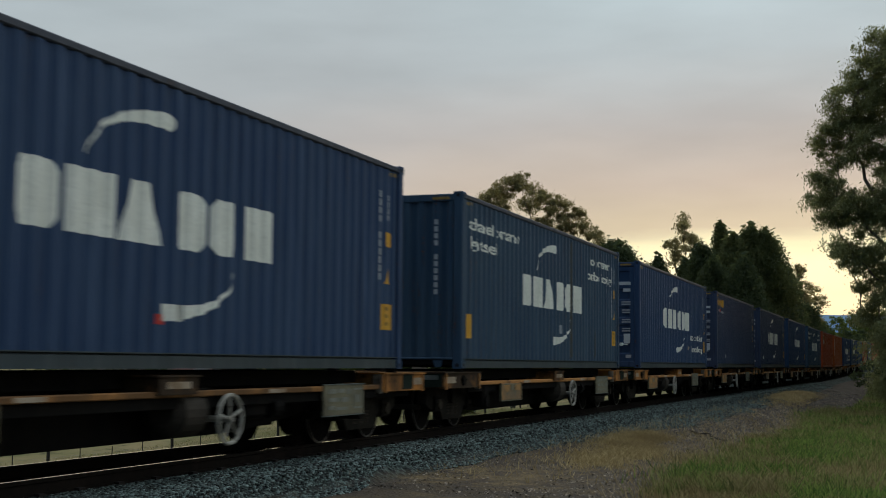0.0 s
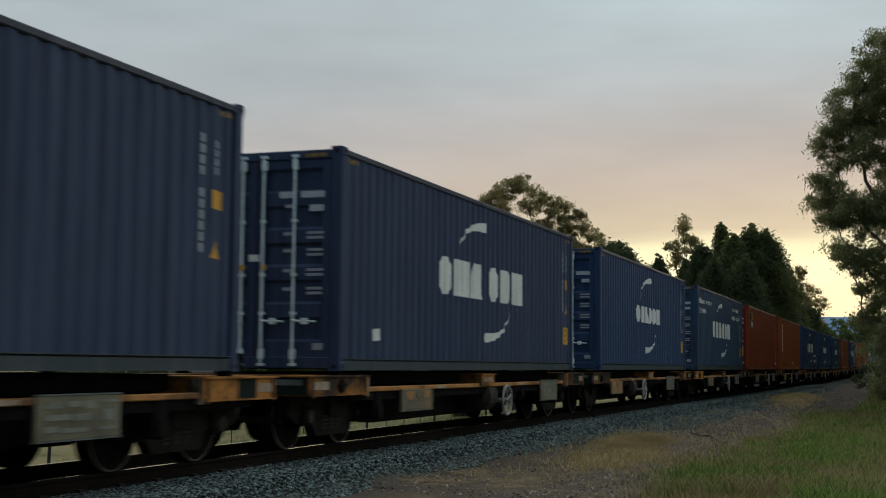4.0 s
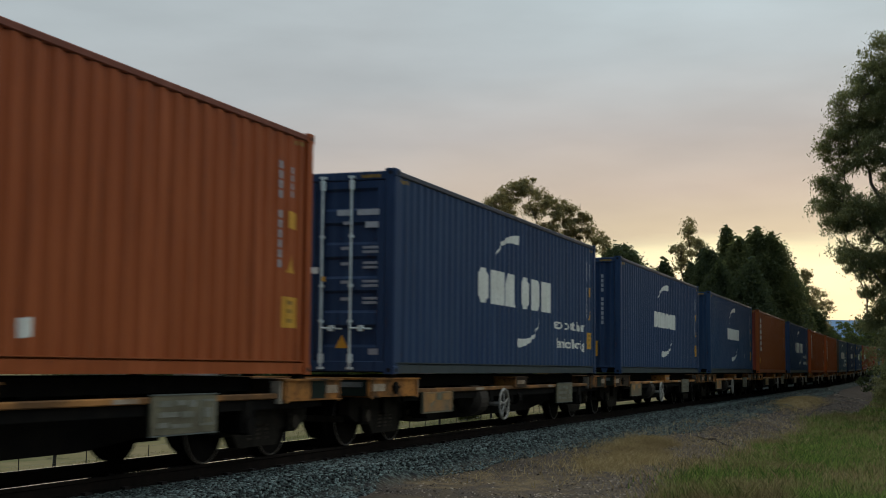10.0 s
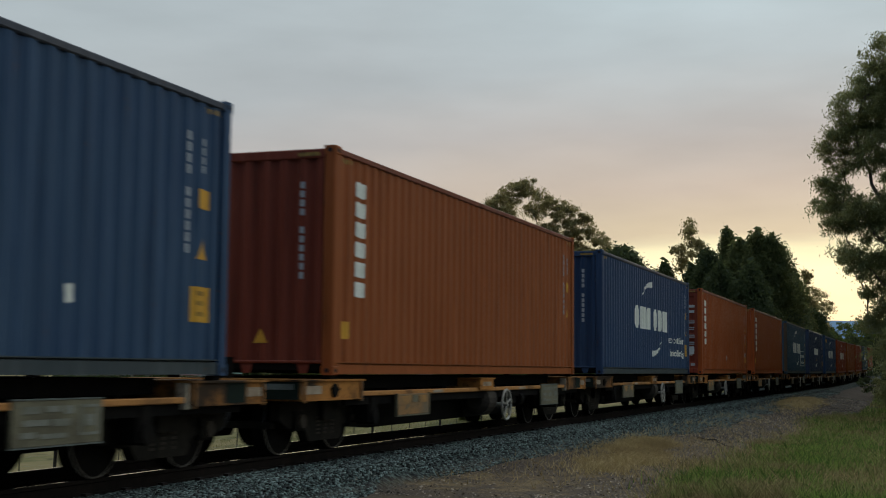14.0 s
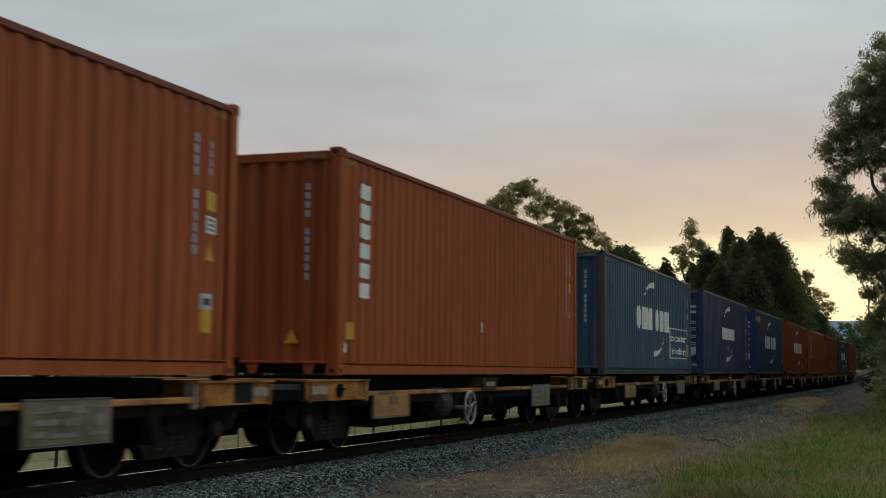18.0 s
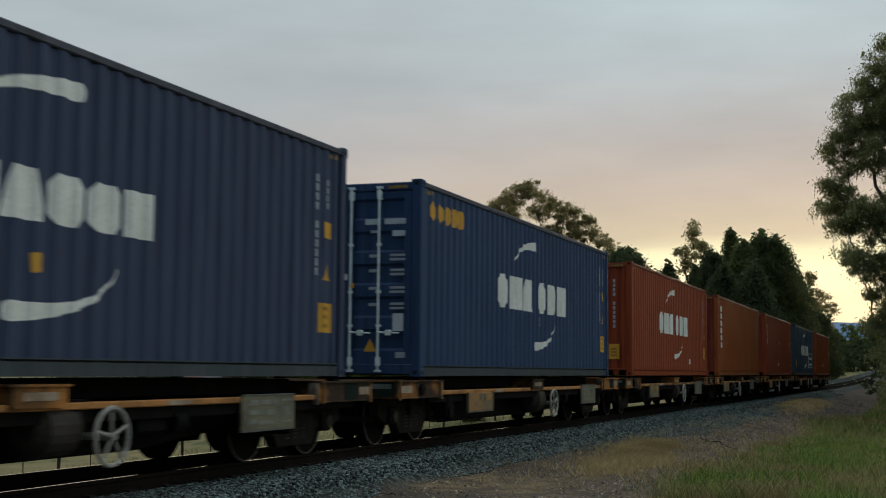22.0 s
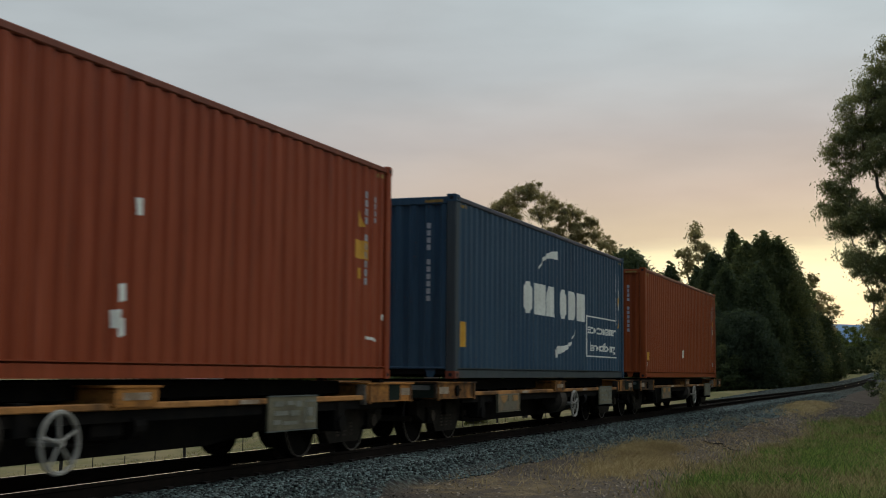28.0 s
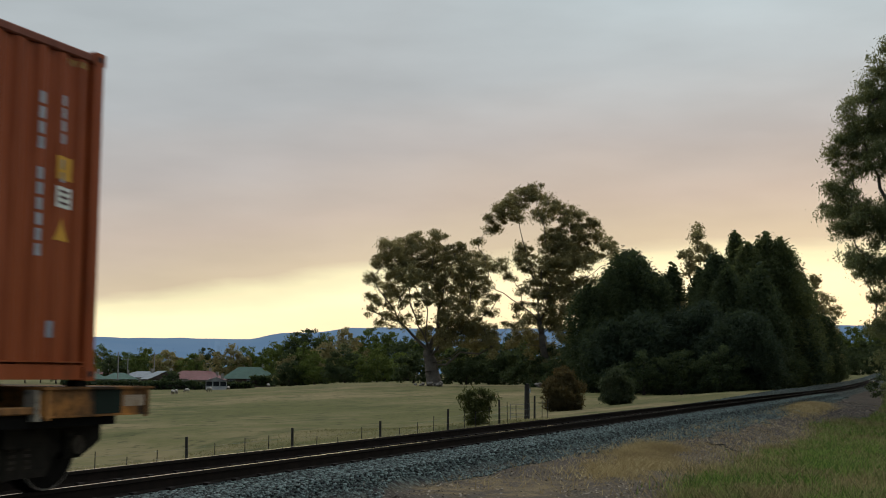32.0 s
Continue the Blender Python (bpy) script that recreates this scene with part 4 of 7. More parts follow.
def lettering(c, kind, k):
    if kind == "low":
        slogan("eco container", 8.70, 0.91, 0.30, 2.45, c)
        slogan("bamboo flooring", 8.80, 0.53, 0.27, 2.35, c)
    if kind == "framed":
        slogan("eco container", 8.66, 0.98, 0.30, 2.70, c)
        slogan("bamboo flooring", 8.80, 0.60, 0.27, 2.50, c)
        [side_mark("frame_line", [r], WHITE, c, "thin white painted line") for r in (rect(8.5, 11.5, 1.33, 1.36), rect(8.5, 11.5, 0.46, 0.49), rect(8.5, 8.53, 0.49, 1.33), rect(11.47, 11.5, 0.49, 1.33))]
    if kind == "top":
        slogan("advanced container", 0.42, 2.32, 0.28, 2.95, c)
        slogan("light steel", 0.45, 2.00, 0.28, 1.5, c)
        slogan("eco container", 9.1, 2.36, 0.28, 2.0, c)
        slogan("bamboo flooring", 8.95, 2.02, 0.28, 2.4, c)
    if kind == "column":
        [side_mark("name_block", [block(0.70, 1.00, 2.32 - i * 0.262, 2.32 - i * 0.262 + 0.20, 0.015)], WHITE, c, "plain white block") for i in range(6)]
    if kind == "short":
        [side_mark("name_block", [block(0.72, 0.98, 2.2 - i * 0.36, 2.2 - i * 0.36 + 0.30, 0.05)], WHITE, c, "plain white block") for i in range(3)]
    if kind == "seaside":
        [side_mark("name_block", [block(0.42 + i * 0.31, 0.42 + i * 0.31 + 0.27, 2.33, 2.62, 0.07)], YELLOW, c, "plain amber block") for i in range(5)]
        if k == 3:
            side_mark("name_strip", [rect(0.78, 1.2, 2.14, 2.25)], RED, c, "red strip")
            side_mark("name_strip", [rect(0.5, 0.76, 2.14, 2.22)], GREYMARK, c, "pale strip")
            side_mark("name_strip", [rect(1.22, 1.9, 2.10, 2.18)], GREYMARK, c, "pale strip")
    if kind == "flag":
        side_mark("company_sign", [rect(0.66, 1.60, 1.93, 2.58)], WHITE, c, "pale-framed black and yellow sign")
        s = [("sign_field", [rect(0.685, 1.575, 1.955, 2.555)], BLACK, "black field")]
        s += [("sign_wave", [[(0.88 + 0.09 * i, 2.46 - 0.045 * i), (1.565, 2.44 - 0.062 * i), (1.565, 2.485 - 0.062 * i), (0.86 + 0.09 * i, 2.485 - 0.045 * i)]], YELLOW, "yellow wave stripe") for i in range(5)]
        s += [("sign_block", [rect(x0, x1, 2.0, z1)], WHITE, "pale block") for x0, x1, z1 in ((0.72, 0.90, 2.30), (0.93, 1.12, 2.16), (1.15, 1.34, 2.16), (1.37, 1.54, 2.16))]
        for i, (nm, polys, mat, lab) in enumerate(s):
            side_mark(nm, polys, mat, c, lab, 0.004 + 0.004 * (1 + (nm in ("sign_wave", "sign_block"))))


def build_containers():
    for k, (paint, doors, style, word) in enumerate(TRAIN):
        what = {"wide": "bold white emblem and arcs", "compact": "compact white emblem and arcs", "": {"seaside": "amber blocks at the top corner", "flag": "small black and yellow sign", "column": "column of white blocks", "short": "short column of white blocks", "": "few small markings"}.get(word, "")}[style]
        lab = "%s container with %s%s" % (HUES[paint].replace("purplish ", ""), what, ", doors leading" if doors else "")
        c = build_container(paint, lab, doors, style, k)
        lettering(c, word, k)
        BOXES.append(c)
    spots = [(7, [(8.0, 0.44)], YELLOW), (8, [(6.8, 0.3)], WHITE), (15, [(5.75, 0.70)], WHITE), (17, [(6.0, 0.86)], YELLOW), (21, [(6.02, 1.52), (5.78, 0.70), (5.70, 0.46), (5.78, 0.38)], WHITE), (14, [(6.0, 0.5)], GREYMARK), (0, [(6.1, 0.46)], WHITE), (22, [(6.0, 0.40), (11.62, 1.92), (11.60, 1.60)], WHITE), (18, [(6.35, 0.95)], GREYMARK), (19, [(8.68, 0.34)], WHITE), (20, [(6.58, 0.64)], RED), (11, [(9.4, 0.62)], WHITE), (3, [(2.4, 0.35)], WHITE), (4, [(1.2, 0.4)], WHITE)]
    for k, ps, m in spots:
        for x, z in ps:
            side_mark("label_patch", [[(x, z), (x + 0.16, z + 0.025), (x + 0.15, z + 0.185), (x - 0.015, z + 0.165)]], m, BOXES[k], "small pasted label")
    side_mark("label_patch", [[(5.66, 0.57), (5.95, 0.64), (5.91, 0.86), (5.63, 0.80)]], WHITE, BOXES[23], "white pasted notice")
    side_mark("label_patch", [rect(5.72, 5.92, 0.44, 0.54)], RED, BOXES[0], "small red label")
    side_mark("label_patch", [rect(11.46, 11.84, 0.24, 0.38)], WHITE, BOXES[7], "torn white label")
    side_mark("label_patch", [rect(11.44, 11.58, 0.44, 0.50)], RED, BOXES[7], "small red label")
    side_mark("label_patch", [[(8.10, 0.60), (8.34, 0.56), (8.34, 0.68), (8.12, 0.72)]], SMUDGE, BOXES[2], "tan pasted label")
    side_mark("label_patch", [rect(6.30, 6.56, 0.72, 0.90)], GREYMARK, BOXES[1], "pale pasted notice")
    for k, runs in ((1, ((7.33, 0.10, 0.16, 2.74), (7.50, 0.03, 0.3, 1.9), (1.62, 0.03, 0.2, 2.7), (2.0, 0.05, 0.2, 1.4), (3.4, 0.03, 0.2, 1.0), (9.6, 0.04, 0.2, 0.9))), (16, ((0.62, 0.06, 0.2, 2.4), (1.3, 0.05, 0.18, 1.1), (2.45, 0.04, 0.18, 0.8), (3.9, 0.05, 0.18, 0.7), (7.9, 0.05, 0.2, 1.5)))):
        for x, w, z0, z1 in runs:
            side_mark("rust_run", [[(x, z0), (x + w, z0 + 0.1), (x + 0.8 * w, z1), (x + 0.3 * w, z1 - 0.05)]], RUN, BOXES[k], "thin brown rust run", 0.002)


build_containers()

# ---------- wagons ----------


def torus_wheel(parent, x):
    w = Shape(OFF)
    w.ring((x, -0.09, 0.47), 0.255, 0.021, "y", 28, 6)
    for a in (0.4, 1.657, 2.913, 4.17, 5.427):
        w.tube((x, -0.09, 0.47), (x + 0.255 * math.cos(a), -0.09, 0.47 + 0.255 * math.sin(a)), 0.015, n=6)
    w.tube((x, -0.12, 0.47), (x, 0.2, 0.47), 0.035, n=8)
    part("brake_wheel", w, BRAKEW, parent, "pale spoked handbrake wheel", smooth=False)


def wheel_mesh(sg):
    s = Shape()
    s.tube((0, -0.06, 0), (0, 0.06, 0), 0.42, n=28)
    s.tube((0, -sg * 0.085, 0), (0, -sg * 0.06, 0), 0.445, n=28)
    s.tube((0, sg * 0.061, 0), (0, sg * 0.07, 0), 0.34, 0.30, n=24)
    s.tube((0, sg * 0.06, 0), (0, sg * 0.12, 0), 0.13, 0.11, n=12)
    for a in range(3):
        s.tube((0.24 * math.cos(2.1 * a), sg * 0.066, 0.24 * math.sin(2.1 * a)), (0.24 * math.cos(2.1 * a), sg * 0.078, 0.24 * math.sin(2.1 * a)), 0.04, n=8)
    s.ring((0, sg * 0.056, 0), 0.409, 0.011, "y", 28, 6, 1)
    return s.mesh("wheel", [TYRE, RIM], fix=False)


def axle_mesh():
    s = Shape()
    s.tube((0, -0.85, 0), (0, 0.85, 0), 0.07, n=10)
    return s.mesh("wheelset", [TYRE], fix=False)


def bogie_mesh():
    s = Shape()
    for y in (-0.80, 0.80):
        y0, y1 = y - 0.07, y + 0.07
        s.prism([(-1.26, 0.44), (-1.02, 0.33), (-0.62, 0.36), (-0.46, 0.16), (0.46, 0.16), (0.62, 0.36), (1.02, 0.33), (1.26, 0.44), (1.26, 0.64), (0.6, 0.72), (-0.6, 0.72), (-1.26, 0.64)], y0, y1)
        for x in (-0.8, 0.8):
            s.box(x - 0.13, x + 0.13, y - 0.12, y + 0.12, 0.30, 0.55, ch=0.03)
            s.tube((x, y - 0.16, 0.42), (x, y + 0.16, 0.42), 0.085, n=12, mi=1)
        for x in (-0.2, 0.0, 0.2):
            for i in range(5):
                s.tube((x, y, 0.24 + i * 0.05), (x, y, 0.265 + i * 0.05), 0.085, n=10, mi=1)
    s.box(-0.22, 0.22, -0.95, 0.95, 0.42, 0.66, ch=0.03)
    for x in (-1.2, 1.2):
        s.box(x - 0.05, x + 0.05, -0.75, 0.75, 0.34, 0.42)
        for y in (-0.57, 0.57):
            s.box(x * 0.83 - 0.05 + 0.32 * (1 if x < 0 else -1), x * 0.83 + 0.05 + 0.32 * (1 if x < 0 else -1), y - 0.05, y + 0.05, 0.22, 0.5)
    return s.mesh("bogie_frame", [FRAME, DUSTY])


AXLE, WHEELS, BOGIE = axle_mesh(), (wheel_mesh(-1), wheel_mesh(1)), bogie_mesh()


def build_wagon(kind):
    """A skeletal container flat: kind A has its brake wheel beyond the middle bolster, kind B before it."""
    w = tagged(new("container_wagon"), "black flat wagon with worn orange bolster ends", "railway wagon", "wagons of the train")
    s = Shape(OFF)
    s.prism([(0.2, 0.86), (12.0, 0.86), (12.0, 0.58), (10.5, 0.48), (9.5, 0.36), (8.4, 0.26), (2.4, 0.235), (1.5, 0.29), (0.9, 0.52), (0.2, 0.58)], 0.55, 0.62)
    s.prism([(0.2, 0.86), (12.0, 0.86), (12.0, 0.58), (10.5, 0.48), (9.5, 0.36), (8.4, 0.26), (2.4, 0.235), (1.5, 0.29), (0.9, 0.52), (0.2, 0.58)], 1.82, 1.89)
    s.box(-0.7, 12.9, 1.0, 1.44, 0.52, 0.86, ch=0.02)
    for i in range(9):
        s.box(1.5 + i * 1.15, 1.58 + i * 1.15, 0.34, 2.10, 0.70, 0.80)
    part("underframe", s, BLACKSTEEL, w, "near-black fish-bellied underframe")
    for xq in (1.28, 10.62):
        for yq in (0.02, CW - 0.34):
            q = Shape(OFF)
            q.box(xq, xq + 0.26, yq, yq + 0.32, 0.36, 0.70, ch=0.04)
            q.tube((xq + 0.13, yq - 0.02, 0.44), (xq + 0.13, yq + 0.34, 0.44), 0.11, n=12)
            part("brake_cylinder", q, BLACKSTEEL, w, "black brake cylinder housing")
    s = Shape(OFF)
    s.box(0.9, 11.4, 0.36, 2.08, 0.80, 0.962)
    part("deck", s, BLACKSTEEL, w, "black deck plate")
    for y in (0.0, CW - 0.13):
        s = Shape(OFF)
        s.box(0.5, 12.6, y + 0.05, y + 0.10, 0.60, 0.712)
        s.box(0.5, 12.6, y, y + 0.13, 0.712, 0.775, 1, ch=0.01)
        sill = part("side_sill", s, [BLACKSTEEL, SILLTOP], w, "narrow sill with a worn orange top")
        for xs_ in (3.62, 8.1):
            m = Shape(OFF)
            yo = -0.005 if y == 0 else CW
            m.box(xs_, xs_ + 0.42, yo, yo + 0.005, 0.722, 0.765)
            part("reflector", m, SMEAR, sill, "faded white reflector strip")
    for x0, x1 in ((-0.93, 0.88), (11.42, 13.02)):
        e = Shape(OFF)
        e.box(x0, x1, -0.03, CW + 0.03, 0.695, 0.915, ch=0.02)
        e.box(x0 - 0.02, x1 + 0.02, -0.06, CW + 0.06, 0.915, 0.936)
        e.box(x0 + 0.02, x1 - 0.02, -0.05, CW + 0.05, 0.680, 0.695)
        bol = part("bolster", e, [OXIDE], w, "rust-streaked orange end bolster")
        m = Shape(OFF)
        xm, wm = (x0 + 0.05, 0.5) if x0 < 0 else (x1 - 0.42, 0.34)
        m.box(xm, xm + wm, -0.036, -0.03, 0.76, 0.86)
        part("reflector", m, SMEAR, bol, "faded white reflector patch")
        m = Shape(OFF)
        if x0 < 0:
            m.box(x0 - 0.006, x0, 0.0, CW, 0.70, 0.91)
        else:
            m.box(x1 - 0.86, x1 - 0.46, -0.035, -0.03, 0.70, 0.91)
        part("green_patch", m, GREENP, bol, "dark green painted patch")
        if x0 < 0:
            m = Shape(OFF)
            m.tube((x0 + 0.92, -0.060, 0.80), (x0 + 0.92, -0.028, 0.80), 0.085, n=14)
            m.box(x0 + 0.82, x0 + 1.02, -0.075, -0.03, 0.80, 0.83)
            part("lashing_ring", m, BLACKSTEEL, bol, "dark round lashing ring")
            m = Shape(OFF)
            m.box(x0 - 0.011, x0 - 0.007, 0.06, 0.95, 0.815, 0.885)
            part("reflector", m, GREYSTRIP, bol, "pale grey strip on the end face")
        xx = 0.05 if x0 < 0 else CL - 0.2
        for xg in (x1 - 0.02,) if x0 < 0 else (x0 - 0.05,):
            for yg in (-0.02, CW - 0.10):
                g = Shape(OFF)
                g.prism([(xg, 0.655), (xg + 0.07, 0.655), (xg + 0.07, 0.90), (xg, 0.915)], yg, yg + 0.12)
                part("gusset", g, PALERIB, w, "worn pale end rib")
        for yy in (0.04, CW - 0.16):
            tw = Shape(OFF)
            tw.box(xx, xx + 0.15, yy, yy + 0.12, 0.936, 0.984)
            part("twistlock", tw, BLACKSTEEL, w, "twistlock plate")
        for xr in (x0 + 0.06, x1 - 0.1):
            rb = Shape(OFF)
            rb.box(xr, xr + 0.035, -0.055, -0.03, 0.66, 0.915)
            part("rib", rb, SILLTOP, w)
    s = Shape(OFF)
    s.box(5.74, 6.46, -0.04, CW + 0.04, 0.74, 0.915, ch=0.015)
    s.box(5.70, 6.50, -0.06, CW + 0.06, 0.915, 0.935)
    mid = part("middle_bolster", s, OXIDE, w, "orange middle bolster")
    m = Shape(OFF)
    m.box(5.88, 6.32, -0.046, -0.04, 0.80, 0.87)
    part("reflector", m, SMEAR, mid, "faded white reflector patch")
    pl, pr, bx = ((2.13, 3.38), (9.54, 10.78), 7.05) if kind == "A" else ((1.12, 2.40), (8.72, 9.95), 4.90)
    s = Shape(OFF)
    s.box(pl[0], pl[1], -0.02, 0.01, 0.43, 0.72, ch=0.006)
    plate = part("stencil_panel", s, [BROWNPL], w, "grimy grey panel with worn orange shapes")
    a, c_ = pl
    for x0, x1, z0, z1 in ((a, c_, 0.41, 0.43), (a - 0.02, a, 0.41, 0.73), (c_, c_ + 0.02, 0.41, 0.73)):
        m = Shape(OFF)
        m.box(x0, x1, -0.032, 0.01, z0, z1)
        part("panel_edge", m, GREYPL, plate, "worn olive panel edge")
    m = Shape(OFF)
    m.poly([(a + 0.14, -0.026, 0.69), (a + 0.54, -0.026, 0.70), (a + 0.47, -0.026, 0.60), (a + 0.34, -0.026, 0.555), (a + 0.22, -0.026, 0.60)])
    part("stencil_shape", m, STENCIL, plate, "worn orange painted shape")
    m = Shape(OFF)
    m.poly([(a + 0.34, -0.026, 0.553), (a + 0.47, -0.026, 0.597), (a + 0.40, -0.026, 0.53), (a + 0.28, -0.026, 0.49)])
    part("stencil_shape", m, GREYPL, plate, "faded pale smear")
    m = Shape(OFF)
    m.box(a + 0.58, a + 0.80, -0.026, -0.0205, 0.60, 0.70)
    part("stencil_shape", m, GREYPL, plate, "worn olive painted patch")
    m = Shape(OFF)
    m.box(a + 0.83, a + 1.14, -0.026, -0.0205, 0.595, 0.695)
    part("stencil_shape", m, STENCIL, plate, "worn orange painted patch")
    s = Shape(OFF)
    s.box(pr[0], pr[1], -0.02, 0.01, 0.41, 0.79, ch=0.006)
    plate = part("data_panel", s, [GREYPL], w, "grimy grey data panel")
    for z0 in (0.398, 0.79):
        m = Shape(OFF)
        m.box(pr[0] - 0.01, pr[1] + 0.01, -0.028, 0.01, z0, z0 + 0.012)
        part("panel_edge", m, GREYSTRIP, plate, "worn pale panel edge")
    for u, v, ww, hh in ((0.12, 0.68, 0.24, 0.06), (0.42, 0.69, 0.20, 0.05), (0.68, 0.67, 0.14, 0.07), (0.14, 0.58, 0.34, 0.05), (0.54, 0.57, 0.22, 0.06), (0.12, 0.48, 0.18, 0.05), (0.36, 0.47, 0.36, 0.04),
                         (0.90, 0.72, 0.28, 0.025), (0.90, 0.48, 0.28, 0.025), (0.90, 0.505, 0.025, 0.215), (1.155, 0.505, 0.025, 0.215), (0.97, 0.56, 0.14, 0.10)):
        m = Shape(OFF)
        m.box(pr[0] + u, pr[0] + u + ww, -0.026, -0.0205, v, v + hh)
        part("stencil_bar", m, DULLMARK, plate, "pale unreadable stencil bar")
    torus_wheel(w, bx)
    s = Shape(OFF)
    tx = bx - 1.15 if kind == "B" else bx - 0.85
    for a, b, r0, r1 in ((0, 0.07, 0.12, 0.215), (0.07, 0.5, 0.225, 0.225), (0.5, 0.57, 0.215, 0.12)):
        s.tube((tx + a, 0.22, 0.55), (tx + b, 0.22, 0.55), r0 * 1.12, r1 * 1.12, n=20)
    part("air_reservoir", s, TANK, w, "dark air reservoir cylinder")
    s = Shape(OFF)
    s.box(bx - 0.45, bx - 0.22, 0.02, 0.14, 0.52, 0.80, ch=0.02)
    s.tube((bx, 0.12, 0.42), (bx + 1.6, 0.4, 0.40), 0.02, n=6)
    s.box(bx + 0.7, bx + 1.2, 0.1, 0.5, 0.45, 0.68, ch=0.03)
    s.tube((bx + 1.25, 0.12, 0.55), (bx + 1.45, 0.12, 0.55), 0.12, n=14)
    part("brake_gear", s, BLACKSTEEL, w, "black brake rigging")
    for xb in (0.55, 11.55):
        attach("bogie_frame", BOGIE, w, "black two-axle bogie frame", (xb + OFF[0], 0, 0))
        for xa in (-0.8, 0.8):
            a = attach("wheelset", AXLE, w, "steel wheelset")
            a.matrix_parent_inverse = Matrix.Translation((xb + xa + OFF[0], 0, 0.42))
            attach("wheel", WHEELS[0], a, at=(0, -0.5685, 0))
            attach("wheel", WHEELS[1], a, at=(0, 0.5685, 0))
    for xe, sg in ((-0.93, -1), (13.02, 1)):
        s = Shape(OFF)
        x1 = xe + sg * 0.5
        s.box(min(xe, x1), max(xe, x1), CW / 2 - 0.09, CW / 2 + 0.09, 0.60, 0.80, ch=0.03)
        s.box(min(x1 - sg * 0.2, x1), max(x1 - sg * 0.2, x1), CW / 2 - 0.16, CW / 2 + 0.16, 0.55, 0.85, ch=0.04)
        part("coupler", s, BLACKSTEEL, w, "black automatic coupler")
        s = Shape(OFF)
        pts = [(xe, 0.85, 0.66), (xe + sg * 0.10, 0.85, 0.60), (xe + sg * 0.14, 0.86, 0.48), (xe + sg * 0.18, 0.9, 0.36), (xe + sg * 0.30, 1.0, 0.31)]
        for p, q in zip(pts, pts[1:]):
            s.tube(p, q, 0.022, n=6)
        part("air_hose", s, HOSE, w, "dark rubber air hose")
    s = Shape(OFF)
    s.box(-0.66, -0.46, CW / 2 - 0.1, CW / 2 + 0.1, 0.945, 1.20, ch=0.02)
    part("end_stop", s, BLACKSTEEL, w, "black end stop")
    return w


WAGON = {"A": build_wagon("A"), "B": build_wagon("B")}
KINDS = "AABBABAABBBBAABBAAAABBAA"
FLATS = []
used = set()
for k in KINDS:
    if k in used:
        FLATS.append(copy_thing(WAGON[k], Matrix.Identity(4)))
    else:
        used.add(k)
        FLATS.append(WAGON[k])

# ---------- plants ----------


def leaf_material(name, dark, light, back, lo=0.0):
    m, n, l, p = node_mat(name)
    g = n.new("ShaderNodeNewGeometry")
    v = mapped(n, l)
    big = noise_tex(n, l, v, 0.35, 3)
    c = ramp2(n, l, g.outputs["Random Per Island"], dark, light, lo, 1.0)
    c = ramp2(n, l, big.outputs["Fac"], c, tuple(0.6 * x for x in dark), 0.45, 0.7)
    l.new(c, p.inputs["Base Color"])
    p.inputs["Roughness"].default_value = 0.65
    p.inputs["Specular IOR Level"].default_value = 0.1
    tr = n.new("ShaderNodeBsdfTranslucent")
    tr.inputs["Color"].default_value = (*back, 1)
    mx = n.new("ShaderNodeMixShader")
    mx.inputs[0].default_value = 0.42
    out = n["Material Output"]
    l.new(p.outputs[0], mx.inputs[1])
    l.new(tr.outputs[0], mx.inputs[2])
    l.new(mx.outputs[0], out.inputs[0])
    return m


def blade_material(name, dark, light, dead, straw):
    """Grass in patches: green in some places, dying off to straw in others."""
    m, n, l, p = node_mat(name)
    g = n.new("ShaderNodeNewGeometry")
    v = mapped(n, l)
    patch_, small = noise_tex(n, l, v, 0.42, 5, 0.6), noise_tex(n, l, v, 2.3, 3)
    fresh = ramp2(n, l, g.outputs["Random Per Island"], dark, light, 0.2, 1.0)
    dry = ramp2(n, l, g.outputs["Random Per Island"], dead, straw, 0.2, 1.0)
    both = n.new("ShaderNodeMath")
    both.operation = "MULTIPLY_ADD"
    l.new(small.outputs["Fac"], both.inputs[0])
    both.inputs[1].default_value = 0.45
    l.new(patch_.outputs["Fac"], both.inputs[2])
    c = ramp2(n, l, both.outputs[0], fresh, dry, 0.67, 0.80)
    l.new(c, p.inputs["Base Color"])
    p.inputs["Roughness"].default_value = 0.7
    p.inputs["Specular IOR Level"].default_value = 0.08
    tr = n.new("ShaderNodeBsdfTranslucent")
    l.new(c, tr.inputs["Color"])
    mx = n.new("ShaderNodeMixShader")
    mx.inputs[0].default_value = 0.35
    l.new(p.outputs[0], mx.inputs[1])
    l.new(tr.outputs[0], mx.inputs[2])
    l.new(mx.outputs[0], n["Material Output"].inputs[0])
    return m


GUM = leaf_material("gum_leaves", (0.095, 0.108, 0.055), (0.225, 0.225, 0.122), (0.46, 0.36, 0.14))
ROADGUM = leaf_material("roadside_gum_leaves", (0.105, 0.140, 0.064), (0.270, 0.305, 0.160), (0.32, 0.30, 0.11))
CYPRESS = leaf_material("cypress_leaves", (0.024, 0.041, 0.022), (0.070, 0.095, 0.048), (0.10, 0.12, 0.042))
SPRUCE = leaf_material("blue_green_belt_leaves", (0.025, 0.042, 0.026), (0.066, 0.090, 0.058), (0.07, 0.09, 0.04))
OLIVE = leaf_material("olive_belt_leaves", (0.034, 0.056, 0.026), (0.095, 0.122, 0.056), (0.20, 0.21, 0.07))
